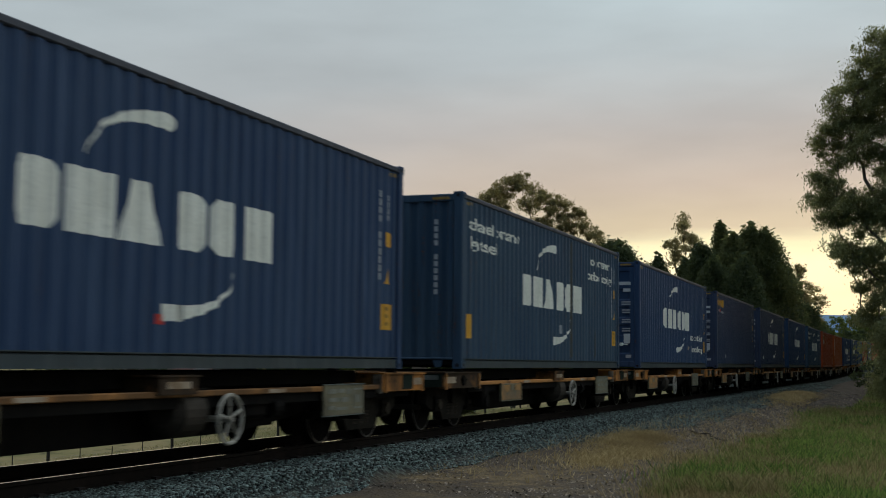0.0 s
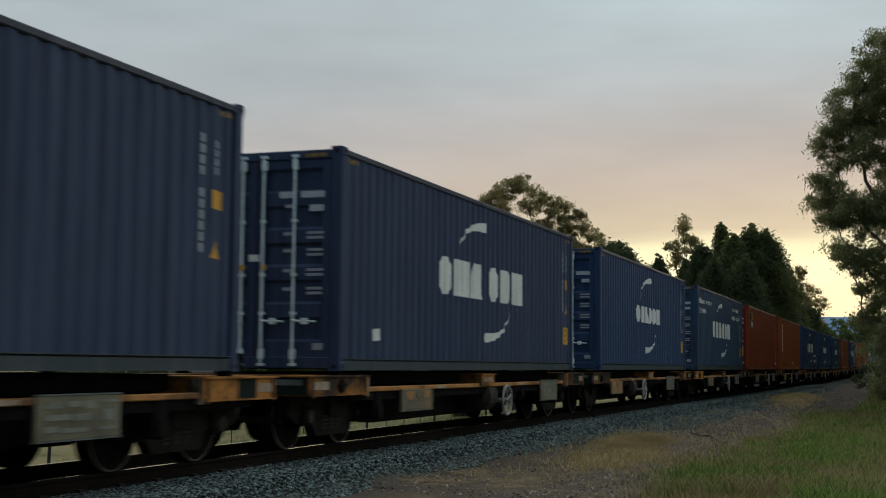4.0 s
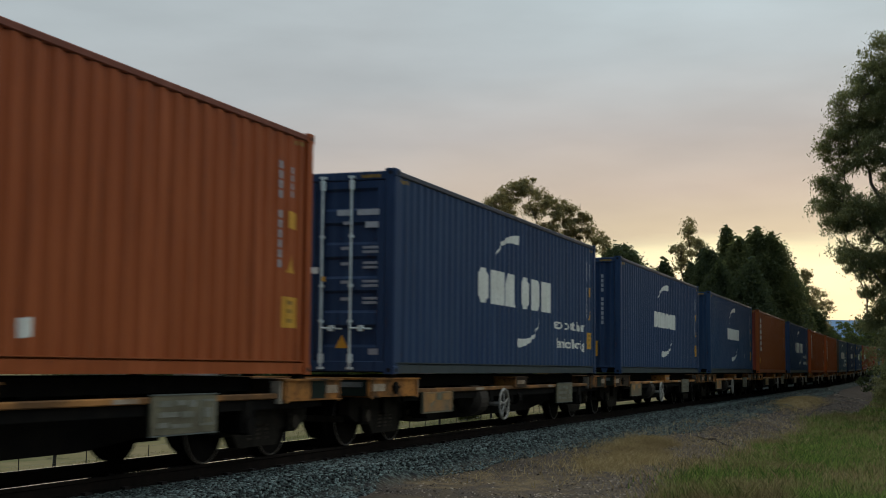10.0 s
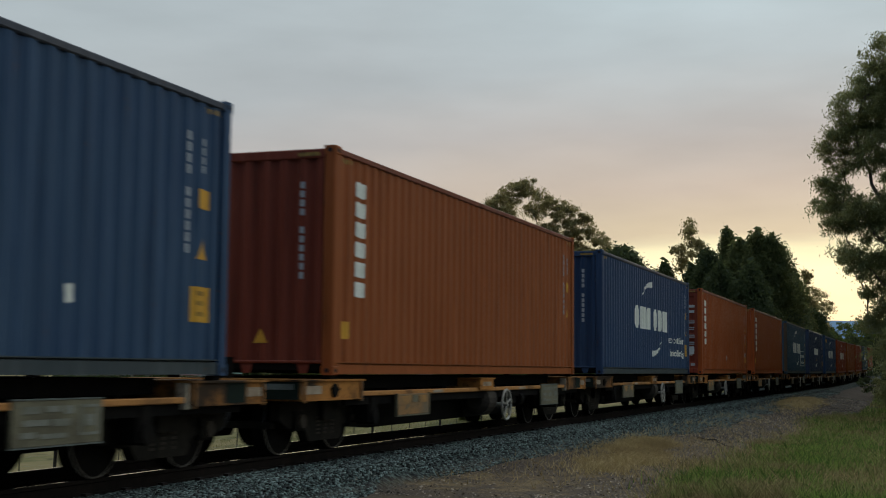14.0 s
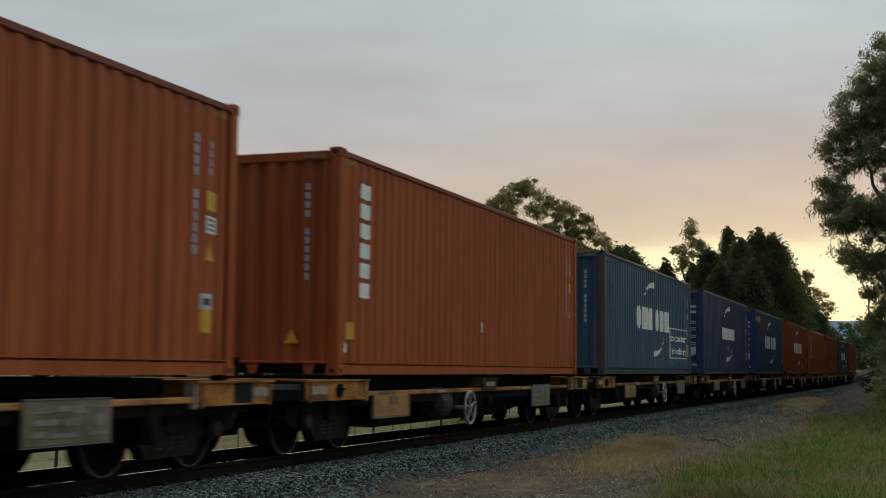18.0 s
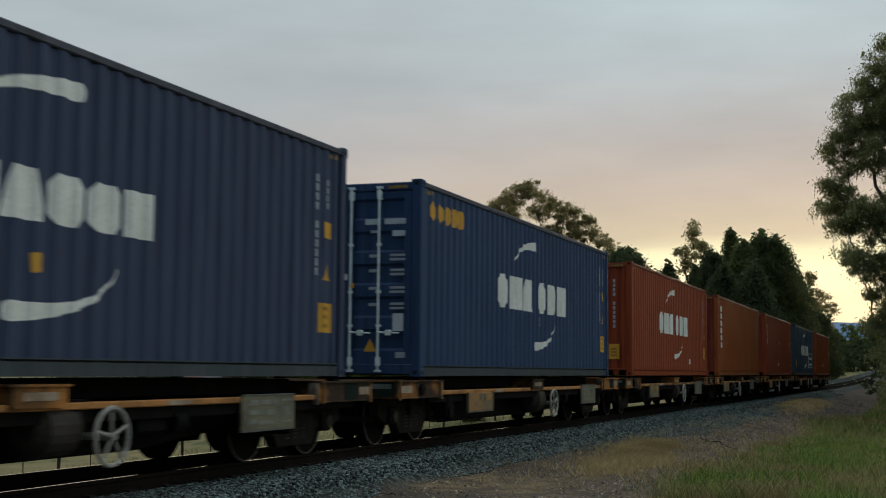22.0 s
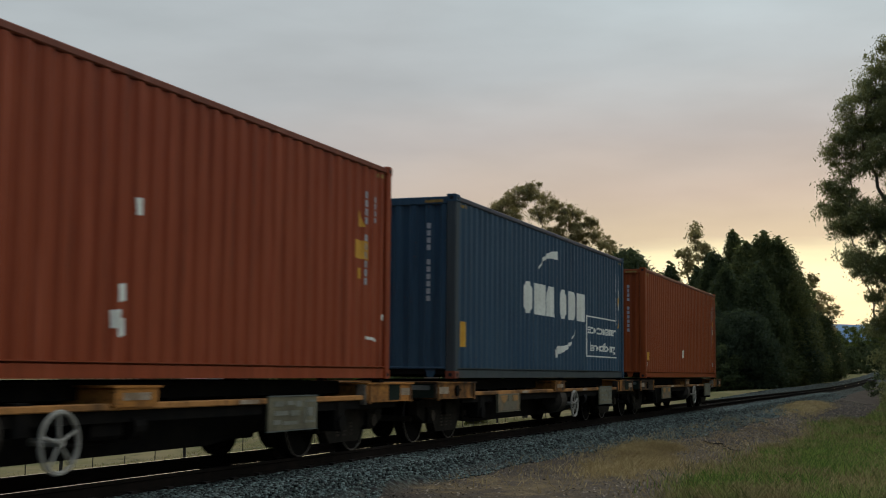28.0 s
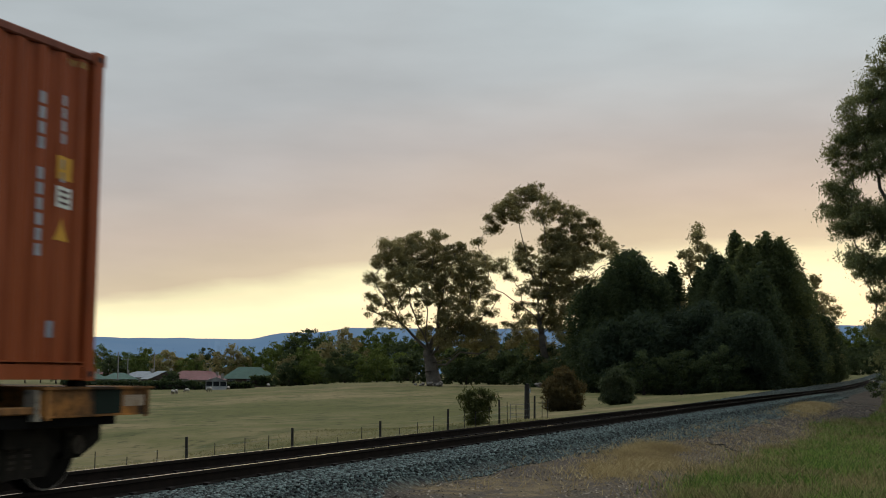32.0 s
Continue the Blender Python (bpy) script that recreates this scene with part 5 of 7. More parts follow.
WATTLE = leaf_material("grey_green_leaves", (0.058, 0.074, 0.040), (0.130, 0.145, 0.082), (0.10, 0.12, 0.05))
DARKBUSH = leaf_material("dark_olive_leaves", (0.020, 0.028, 0.010), (0.105, 0.110, 0.040), (0.14, 0.15, 0.045))
BROAD = leaf_material("broad_leaves", (0.070, 0.105, 0.030), (0.17, 0.195, 0.060), (0.13, 0.16, 0.03))
RUSSET = leaf_material("russet_leaves", (0.072, 0.070, 0.036), (0.155, 0.128, 0.062), (0.16, 0.10, 0.03))
BLADE = blade_material("green_grass_blades", (0.052, 0.108, 0.018), (0.300, 0.400, 0.090), (0.150, 0.128, 0.052), (0.42, 0.34, 0.16))
FIELDBLADE = leaf_material("paddock_blades", (0.15, 0.145, 0.055), (0.30, 0.26, 0.125), (0.26, 0.24, 0.10))
STRAW = leaf_material("dry_grass_blades", (0.21, 0.152, 0.066), (0.74, 0.590, 0.300), (0.38, 0.28, 0.13), 0.1)
BARK = plain("pale_gum_bark", (0.20, 0.165, 0.125), (0.09, 0.072, 0.055), 0.85, 0.0, 1.2, 0.4, 0.03)
DARKBARK = plain("dark_bark", (0.05, 0.04, 0.03), None, 0.9, 0.0, 2.0, 0.5, 0.03)


def foliage(blobs, dens, size, rng, long=1.6, droop=0.0, clump=0.6, shell=0.35, each=30, stray=0.0):
    """Leaves in clumps inside the given balls (x, y, z, r, count factor); clump: radius of a clump in metres."""
    allq = []
    for x, y, z, r, k in blobs:
        nc = max(4, int(dens * k * r * r))
        d = rng.normal(size=(nc, 3))
        d /= np.linalg.norm(d, axis=1)[:, None]
        rad = r * (shell + (1 - shell) * rng.random(nc) ** 0.6) * rng.uniform(0.75, 1.1, nc)
        cen = np.array([x, y, z]) + d * rad[:, None] * np.array([1, 1, 0.9])
        c = np.repeat(cen, each, axis=0)
        cr = np.repeat(clump * rng.uniform(0.45, 1.25, nc), each)
        v = rng.normal(size=c.shape)
        v /= np.linalg.norm(v, axis=1)[:, None]
        loose = np.where(rng.random(len(c)) < stray, 1.6, 1.0)
        p = c + v * (cr * loose * rng.random(len(c)) ** 0.45)[:, None] * np.array([1.15, 1.15, 0.80])
        m = len(p)
        u = rng.normal(size=(m, 3))
        u[:, 2] -= droop
        u /= np.linalg.norm(u, axis=1)[:, None]
        w = np.cross(u, rng.normal(size=(m, 3)))
        w /= np.linalg.norm(w, axis=1)[:, None] + 1e-9
        s = size * rng.uniform(0.55, 1.45, m)[:, None]
        a, b = u * s * long * 0.5, w * s * 0.5
        allq.append(np.stack([p - a, p + b * 0.9, p + a, p - b * 0.9], axis=1))
    return np.concatenate(allq)


def limb(s, a, b, r0, r1, rng, n=5, bend=0.12):
    """A tapering, slightly crooked limb."""
    a, b = np.array(a, float), np.array(b, float)
    k = np.linalg.norm(b - a)
    p = a
    for i in range(1, n + 1):
        t = i / n
        q = a + (b - a) * t + (rng.normal(size=3) * k * bend * 0.3 * math.sin(math.pi * t))
        s.tube(tuple(p), tuple(q), r0 + (r1 - r0) * (i - 1) / n, r0 + (r1 - r0) * t, n=7, cap=False)
        p = q


def facing(x, y):
    """Turn a thing so that its local -y looks towards the line."""
    return math.degrees(math.atan2(y, x)) - 90


def branch(s, blobs, r, top, rng, twigs):
    """Limbs that fork from the trunk up through the balls of leaves, thinner with every fork."""
    hf = top[2]
    spots = [np.array((top[0] * f, 0.0, hf * f)) for f in (0.6, 0.8, 1.0)]
    base = len(spots)
    kin, way = [None] * base, [0.0] * base
    use = sorted((q for q in blobs if q[2] > hf * 0.62), key=lambda q: (q[2] - hf * 0.6) + 0.6 * math.hypot(q[0] - top[0], q[1]))
    for bx, by, bz, br, k in use:
        p = np.array((bx, by, bz))
        best, cost = 0, 1e9
        for i, q in enumerate(spots):
            d = p - q
            n = np.linalg.norm(d)
            if d[2] > -0.3:
                c = n * (1.0 + 0.9 * (1 - d[2] / (n + 1e-6))) + 0.6 * way[i]
                if c < cost:
                    best, cost = i, c
        kin.append(best)
        way.append(way[best] + float(np.linalg.norm(p - spots[best])))
        spots.append(p)
    load = [1.0] * len(spots)
    for i in range(len(spots) - 1, base - 1, -1):
        load[kin[i]] += load[i]
    whole = max(6.0, float(len(spots)))
    for i in range(base, len(spots)):
        r0 = r * 0.58 * (load[i] / whole) ** 0.58
        limb(s, spots[kin[i]], spots[i], r0 * 1.1, r0 * 0.72, rng, 4, 0.12)
        br = use[i - base][3]
        for j in range(twigs):
            limb(s, spots[i], spots[i] + rng.normal(size=3) * br * 0.55 + np.array((0, 0, br * 0.3)), r * 0.06, r * 0.015, rng, 3, 0.3)


def tree(name, label, cat, x, y, blobs, trunk, leaf, bark, dens=6, size=0.3, seed=1, long=1.6, droop=0.0, clump=0.6, group="", shell=0.35, each=30, sink=0.1, swell=1.0, stray=0.0, twigs=3):
    """trunk: radius, height of the fork, lean. Each ball of leaves gets a limb."""
    rng = np.random.default_rng(seed)
    t = tagged(new(name), label, cat, group)
    t.matrix_world = pose(x, y, land(x, y) - sink, 0, 0, facing(x, y))
    s = Shape()
    r, hf, lean = trunk
    top = (lean, 0, hf)
    s.tube((0, 0, -0.2), (0, 0, 0.25), r * 1.6, r * 1.15, n=12, cap=False)
    limb(s, (0, 0, 0.25), top, r * 1.15, r * 0.75, rng, 5, 0.05)
    branch(s, blobs, r, top, rng, twigs)
    part("trunk", s, bark, t, "trunk and limbs", smooth=True)
    blobs = [(bx, by, bz, br * swell, k) for bx, by, bz, br, k in blobs]
    q = foliage(blobs, dens, size, rng, long, droop, clump, shell, each, stray)
    attach("crown", quads("crown", q, leaf), t, "leafy crown")
    return t


def at_view(deg, d):
    """A spot d metres off on the bearing deg, left of the line of the track."""
    return d * math.cos(radians(deg - 0.14)), d * math.sin(radians(deg - 0.14))


def jitter(blobs, depth, seed, up=1.0, shift=0.0):
    r = random.Random(seed)
    return [(x + shift, r.uniform(-depth, depth), z * up, q, k) for x, z, q, k in blobs]


# two old gums in the paddock
x, y = at_view(20.7, 150)
tree("gum_tree", "spreading old gum tree with a thick pale trunk", "tree", x, y,
     jitter([(-5.2, 16.0, 1.3, 1), (-3.6, 16.6, 1.2, 1), (-1.8, 17.0, 1.3, 1), (0.2, 16.8, 1.3, 1), (-6.0, 14.4, 1.1, 1), (-4.4, 14.6, 1.5, 1), (-2.2, 14.9, 1.6, 1), (0.0, 14.8, 1.5, 1), (2.2, 15.4, 1.5, 1), (3.8, 14.2, 1.4, 1),
             (5.4, 15.0, 1.0, 1), (-7.1, 12.9, 0.8, 0.8), (-5.2, 12.4, 1.4, 1), (-3.0, 12.6, 1.5, 1), (-0.6, 12.6, 1.6, 0.9), (1.8, 13.0, 1.5, 1), (4.2, 12.4, 1.4, 1), (-7.2, 10.6, 0.8, 0.7), (-5.8, 9.9, 1.0, 0.8), (-3.9, 10.4, 1.2, 0.8),
             (-1.4, 10.2, 1.3, 0.8), (0.9, 10.8, 1.5, 0.9), (3.2, 10.4, 1.4, 0.9), (5.2, 10.6, 1.0, 0.8), (-5.9, 7.9, 0.9, 0.7), (-4.1, 7.6, 0.9, 0.6), (1.6, 8.6, 1.3, 0.8), (3.8, 8.2, 1.3, 0.8), (6.0, 8.6, 0.9, 0.7), (0.4, 6.8, 1.2, 0.7),
             (3.0, 6.2, 1.2, 0.8), (5.4, 6.4, 1.2, 0.8), (7.0, 10.2, 0.7, 0.6), (-2.2, 8.2, 0.9, 0.6), (7.2, 6.2, 0.9, 0.7), (6.4, 4.6, 1.0, 0.7), (-7.6, 9.0, 0.5, 0.6), (2.0, 7.4, 1.2, 1), (4.4, 7.2, 1.3, 1), (1.2, 5.6, 1.2, 1), (4.6, 5.4, 1.2, 1), (-0.8, 6.0, 1.0, 1), (5.9, 5.4, 0.9, 0.8)], 3.2, 1, 0.975),
     (0.80, 4.2, -0.7), GUM, BARK, dens=9, size=0.10, seed=11, long=2.9, droop=0.7, clump=0.62, each=120, shell=0.45, swell=1.22, stray=0.15)
x, y = at_view(15.65, 150)
tree("gum_tree", "tall open-crowned gum tree with bare pale limbs", "tree", x, y,
     jitter([(-4.9, 20.2, 1.1, 1), (-3.4, 21.4, 1.2, 1), (-1.8, 22.4, 1.1, 1), (-0.3, 22.6, 1.2, 1), (1.4, 21.8, 1.2, 1), (-2.2, 20.6, 1.0, 0.8), (0.4, 20.4, 1.1, 0.8), (2.8, 20.4, 1.2, 1), (4.6, 19.9, 1.3, 1), (6.2, 18.6, 1.2, 1),
             (7.6, 17.4, 0.9, 1), (8.6, 16.6, 0.9, 0.8), (8.8, 15.4, 0.6, 0.7), (3.4, 18.2, 1.4, 1), (5.2, 17.2, 1.3, 0.9), (1.6, 18.0, 1.2, 0.9), (-1.6, 16.4, 1.2, 1), (-1.2, 14.8, 1.1, 1), (1.4, 15.6, 1.3, 0.9), (3.6, 15.4, 1.5, 1),
             (5.6, 14.6, 1.1, 0.8), (-4.2, 14.4, 0.9, 0.8), (-5.6, 13.6, 0.8, 0.8), (-3.0, 13.0, 0.7, 0.7), (-5.7, 12.3, 0.6, 0.6), (1.8, 13.0, 1.4, 0.9), (3.9, 12.4, 1.4, 0.9), (0.0, 12.0, 1.0, 0.8), (-1.6, 9.6, 0.9, 0.7), (-2.6, 7.6, 1.0, 0.7),
             (0.8, 10.4, 1.3, 0.9), (3.2, 9.8, 1.3, 0.9), (4.6, 8.6, 1.1, 0.8), (-1.2, 6.4, 1.1, 0.7), (1.4, 7.6, 1.4, 0.9), (3.4, 6.4, 1.3, 0.9), (-2.8, 5.4, 0.9, 0.7), (0.6, 4.6, 1.4, 0.8), (-6.9, 17.4, 0.4, 0.6), (-5.6, 19.2, 0.7, 0.8), (-4.4, 21.4, 0.8, 0.9), (-3.0, 22.6, 0.7, 0.9), (2.6, 16.8, 1.3, 0.9), (4.6, 15.8, 1.3, 0.9), (1.0, 14.2, 1.3, 0.9), (2.8, 14.0, 1.5, 0.9), (5.8, 13.2, 1.0, 0.8), (6.6, 15.6, 1.0, 0.8),
             (4.8, 11.0, 1.2, 0.8), (2.2, 11.4, 1.4, 0.9), (2.4, 8.2, 1.4, 0.9), (4.0, 5.0, 1.3, 0.9), (1.8, 3.4, 1.4, 0.9), (-0.6, 8.4, 1.0, 0.7), (-1.8, 11.4, 0.7, 0.7)], 2.8, 2, 0.97, -1.5),
     (0.42, 7.6, -1.25), GUM, BARK, dens=9, size=0.10, seed=12, long=2.9, droop=0.7, clump=0.60, each=120, shell=0.45, swell=1.22, stray=0.15)
# dark cypress and the belt behind it
# bearing, distance, top above the rails, half width, habit: cone, round head, open gum
BELT = [(12.22, 124, 13.5, 3.05, "r"), (12.90, 126, 11.9, 2.00, "r"), (11.80, 122, 12.3, 1.75, "r"), (13.91, 126, 10.1, 2.18, "r"), (11.12, 123, 11.2, 1.75, "r"), (9.45, 140, 17.4, 1.75, "g"),
        (9.08, 138, 16.0, 1.08, "g"), (10.33, 142, 13.6, 2.20, "c"), (9.17, 136, 12.7, 1.77, "c"), (8.51, 132, 14.1, 2.75, "c"), (7.68, 136, 16.8, 1.77, "c"), (7.16, 130, 14.7, 2.82, "c"),
        (6.44, 132, 15.8, 3.09, "c"), (5.78, 132, 15.3, 2.86, "c"), (5.04, 152, 13.4, 2.5, "c"), (4.35, 177, 14.6, 1.84, "g"), (3.94, 196, 12.6, 2.0, "g"), (7.99, 124, 11.7, 2.69, "c"),
        (6.69, 122, 11.5, 2.85, "c"), (5.41, 142, 12.7, 2.83, "c"), (10.25, 120, 7.4, 2.29, "r"), (9.06, 120, 8.2, 2.60, "r"), (11.58, 118, 7.2, 2.56, "r"), (12.99, 118, 6.2, 2.05, "r"),
        (7.33, 116, 7.2, 2.81, "r"), (5.76, 133, 8.1, 3.00, "r"), (4.49, 171, 9.8, 2.96, "r")]


def spire(w, h, habit, rng):
    """Leaves in a thick coat over a tapering or round-headed crown with folds and drooping tips."""
    area = 5.2 * w * h * (0.70 if habit == "c" else 0.85)
    out = []
    boughs = [(rng.random() ** 0.9, rng.uniform(0, 6.283), rng.uniform(0.10, 0.34) * (1.0 if habit == "c" else 1.5)) for _ in range(int(6 * w * h / 10) + 8)]
    ph = rng.uniform(0, 6.283, 6)
    for count, size, long, inner in ((area * 140, 0.122, 2.3, 0.0), (area * 17, 0.42, 1.5, 0.45)):
        n = int(count)
        z = rng.random(n) ** (1.12 if habit == "c" else 0.95)
        a = rng.uniform(0, 6.283, n)
        prof = ((1 - z ** 1.9) ** 0.78 * 0.97 + 0.04) if habit == "c" else np.sqrt(np.clip(1 - z ** 2.7, 0, 1)) * 0.98 + 0.03
        prof = prof * (0.86 + 0.14 * np.clip(z / 0.16, 0, 1))
        fold = 1 + 0.10 * np.sin(3 * a + ph[0] + 5 * z) + 0.07 * np.sin(7 * a + ph[1] - 11 * z) + (0.09 if habit == "c" else 0.15) * np.sin(2 * a + ph[2] + 19 * z) + 0.05 * np.sin(13 * a + ph[3] + 31 * z)
        for zb, ab, kb in boughs:
            da = np.abs((a - ab + math.pi) % 6.283 - math.pi)
            dz = (z - zb) * h
            fold = fold + kb * np.exp(-(da * w * prof / 0.75) ** 2 - (np.where(dz > 0, dz / 0.45, dz / 1.1)) ** 2) / (prof + 0.35)
        r = w * prof * fold * (1 - inner) - np.abs(rng.normal(size=n)) * 0.10 * w * (prof + 0.15) + (0.10 + 0.05 * w) * rng.normal(size=n)
        p = np.stack([r * np.cos(a), r * np.sin(a), h * (0.03 + 0.97 * z) + 0.34 * rng.normal(size=n) - 0.03 * h * fold], 1)
        u = np.stack([np.cos(a), np.sin(a), np.full(n, -0.35)], 1) + rng.normal(size=(n, 3)) * 0.8
        u /= np.linalg.norm(u, axis=1)[:, None]
        v = np.cross(u, rng.normal(size=(n, 3)))
        v /= np.linalg.norm(v, axis=1)[:, None] + 1e-9
        s_ = size * rng.uniform(0.55, 1.4, n)[:, None]
        e, f = u * s_ * long * 0.5, v * s_ * 0.45
        out.append(np.stack([p - e, p + f, p + e, p - f], axis=1))
    return np.concatenate(out)


def belt_tree(deg, d, top, w, habit, seed):
    """A dense tree of the belt: a coated spire or round head, or a slender gum."""
    r = random.Random(seed)
    x, y = at_view(deg, d)
    h = top - (0.0 if habit == "g" else 0.6) - land(x, y)
    lab = {"c": "dark dense tapering cypress in the shelter belt", "r": "dark round-headed conifer in the shelter belt", "g": "slender gum rising out of the shelter belt"}[habit]
    if habit == "g":
        bl = []
        for i in range(15):
            z = 0.30 + 0.68 * i / 14
            q = w * (0.72 - 0.30 * i / 14)
            bl.append((r.uniform(-0.62, 0.62) * w, r.uniform(-0.6, 0.6) * w, z * h - q * 0.5, q, 0.7))
        tree("gum_tree", lab, "tree", x, y, bl, (0.26, h * 0.25, 0), GUM, DARKBARK, dens=12, size=0.11, seed=seed, long=2.6, droop=0.5, clump=0.5, group="shelter belt trees", shell=0.3, each=90, stray=0.35)
        return
    rng = np.random.default_rng(seed)
    t = tagged(new("cypress_tree"), lab, "tree", "shelter belt trees")
    t.matrix_world = pose(x, y, land(x, y) - 0.1, 0, 0, facing(x, y))
    s = Shape()
    s.tube((0, 0, -0.2), (0, 0, 0.6), 0.40, 0.28, n=10, cap=False)
    limb(s, (0, 0, 0.6), (0.1, 0, h * 0.93), 0.28, 0.03, rng, 6, 0.03)
    for i in range(14):
        z, a = h * (0.10 + 0.055 * i), i * 2.4
        k = w * 0.75 * (1 - z / h) ** 0.6
        limb(s, (0, 0, z), (k * math.cos(a), k * math.sin(a), z + 0.25 * k), 0.07, 0.015, rng, 3)
    part("trunk", s, DARKBARK, t, "trunk and limbs", smooth=True)
    leaf = OLIVE if habit == "c" and deg < 8.2 and top > 12.9 else (SPRUCE if top < 9 else CYPRESS)
    attach("crown", quads("crown", spire(w * 1.1, h, habit, rng), leaf), t, "dense drooping foliage")


for i, row in enumerate(BELT):
    belt_tree(*row, 200 + i)
# paler shrubs at the foot of the belt
for deg, d, h, sd in ((6.9, 118, 5.4, 31), (5.6, 142, 7.4, 32), (8.4, 112, 4.4, 33), (10.0, 112, 4.2, 34), (11.6, 112, 4.0, 35), (4.6, 172, 7.0, 36), (3.9, 200, 5.6, 37), (13.6, 118, 4.6, 38), (14.9, 128, 4.4, 39)):
    x, y = at_view(deg, d)
    bl = [(0, h * 0.78, h * 0.22, 1), (-h * 0.26, h * 0.55, h * 0.27, 1), (h * 0.28, h * 0.5, h * 0.27, 1), (0, h * 0.3, h * 0.36, 1), (-h * 0.36, h * 0.22, h * 0.25, 1), (h * 0.36, h * 0.2, h * 0.25, 1)]
    tree("shrub", "grey-green leafy shrub below the shelter belt", "shrub", x, y, jitter(bl, 0.8, sd), (0.12, 0.5, 0), WATTLE if sd in (31, 32, 36) else CYPRESS, DARKBARK, dens=12, size=0.12, seed=sd, clump=0.45, each=60, group="shrubs below the belt", shell=0.5)
for deg, d, h, sd in ((19.3, 175, 6.0, 131), (18.3, 180, 6.6, 132), (17.4, 178, 6.2, 133), (21.6, 185, 5.0, 134), (16.4, 165, 6.0, 135), (23.2, 210, 5.6, 136), (24.6, 215, 6.4, 137), (25.9, 225, 6.0, 138), (26.9, 225, 5.0, 139), (15.6, 150, 5.0, 140)):
    x, y = at_view(deg, d)
    bl = [(0, h * 0.78, h * 0.22, 1), (-h * 0.3, h * 0.55, h * 0.28, 1), (h * 0.3, h * 0.5, h * 0.28, 1), (0, h * 0.3, h * 0.38, 1), (-h * 0.4, h * 0.22, h * 0.26, 1), (h * 0.4, h * 0.2, h * 0.26, 1)]
    tree("shrub", "dark rounded tree beyond the paddock gums", "tree", x, y, jitter(bl, 0.8, sd), (0.14, 0.6, 0), BROAD if sd in (136, 138) else CYPRESS, DARKBARK, dens=7, size=0.2, seed=sd, clump=0.6, each=50, group="dark trees beyond the paddock", shell=0.4)
# the big gum beside the line
x, y = at_view(-0.02, 62)
tree("gum_tree", "tall dense gum tree close beside the railway", "tree", x, y,
     jitter([(-0.9, 16.3, 1.2, 1), (-1.3, 15.3, 1.1, 1), (-2.2, 14.3, 1.0, 1), (-1.0, 13.9, 1.2, 1), (-3.2, 13.3, 0.75, 1), (-3.5, 12.3, 0.65, 1), (-2.5, 12.9, 0.9, 1), (-1.5, 12.4, 1.0, 1), (-3.0, 11.6, 0.55, 0.8), (-2.2, 11.7, 0.6, 0.8), (-0.6, 11.4, 1.0, 1),
             (-3.75, 10.6, 0.6, 1), (-3.9, 9.9, 0.6, 1), (-3.1, 9.7, 0.9, 1), (-3.3, 8.8, 0.7, 1), (-2.2, 9.2, 0.9, 1), (-1.3, 9.6, 0.9, 1), (-1.8, 8.3, 0.7, 0.8), (-0.5, 8.8, 1.1, 1), (-3.1, 7.4, 0.55, 1), (-2.4, 7.0, 0.75, 1), (-1.5, 6.9, 0.85, 1),
             (-0.5, 6.9, 1.1, 1), (-2.2, 5.6, 0.5, 0.8), (-1.5, 5.4, 0.75, 0.8), (-0.5, 5.2, 1.1, 1), (-2.2, 4.4, 0.5, 0.6), (-1.3, 4.0, 0.8, 0.8), (-0.3, 3.6, 1.1, 1), (-1.5, 2.7, 0.6, 0.7), (-0.6, 2.2, 1.0, 1), (-0.9, 1.1, 0.9, 1),
             (0.8, 15.5, 1.9, 1), (1.0, 12.5, 2.1, 1), (1.2, 9.5, 2.1, 1), (1.2, 6.5, 2.1, 1), (1.2, 3.2, 1.9, 1)], 1.1, 41),
     (0.38, 6.0, 0.6), ROADGUM, BARK, dens=27, size=0.046, seed=41, long=3.2, droop=0.9, clump=0.42, each=165, shell=0.35, swell=1.16, stray=0.2)
for deg, d, h, sd in ((1.7, 96, 2.4, 44), (0.4, 95, 4.0, 46)):
    x, y = at_view(deg, d)
    bl = [(0, h * 0.75, h * 0.24, 1), (-h * 0.3, h * 0.5, h * 0.25, 1), (h * 0.3, h * 0.5, h * 0.25, 1), (0, h * 0.3, h * 0.34, 1)]
    tree("shrub", "dark scrub at the foot of the roadside gum", "shrub", x, y, jitter(bl, 0.8, sd), (0.1, 0.4, 0), CYPRESS, DARKBARK, dens=22, size=0.10, seed=sd, clump=0.32, each=50, group="scrub beside the line", shell=0.5)
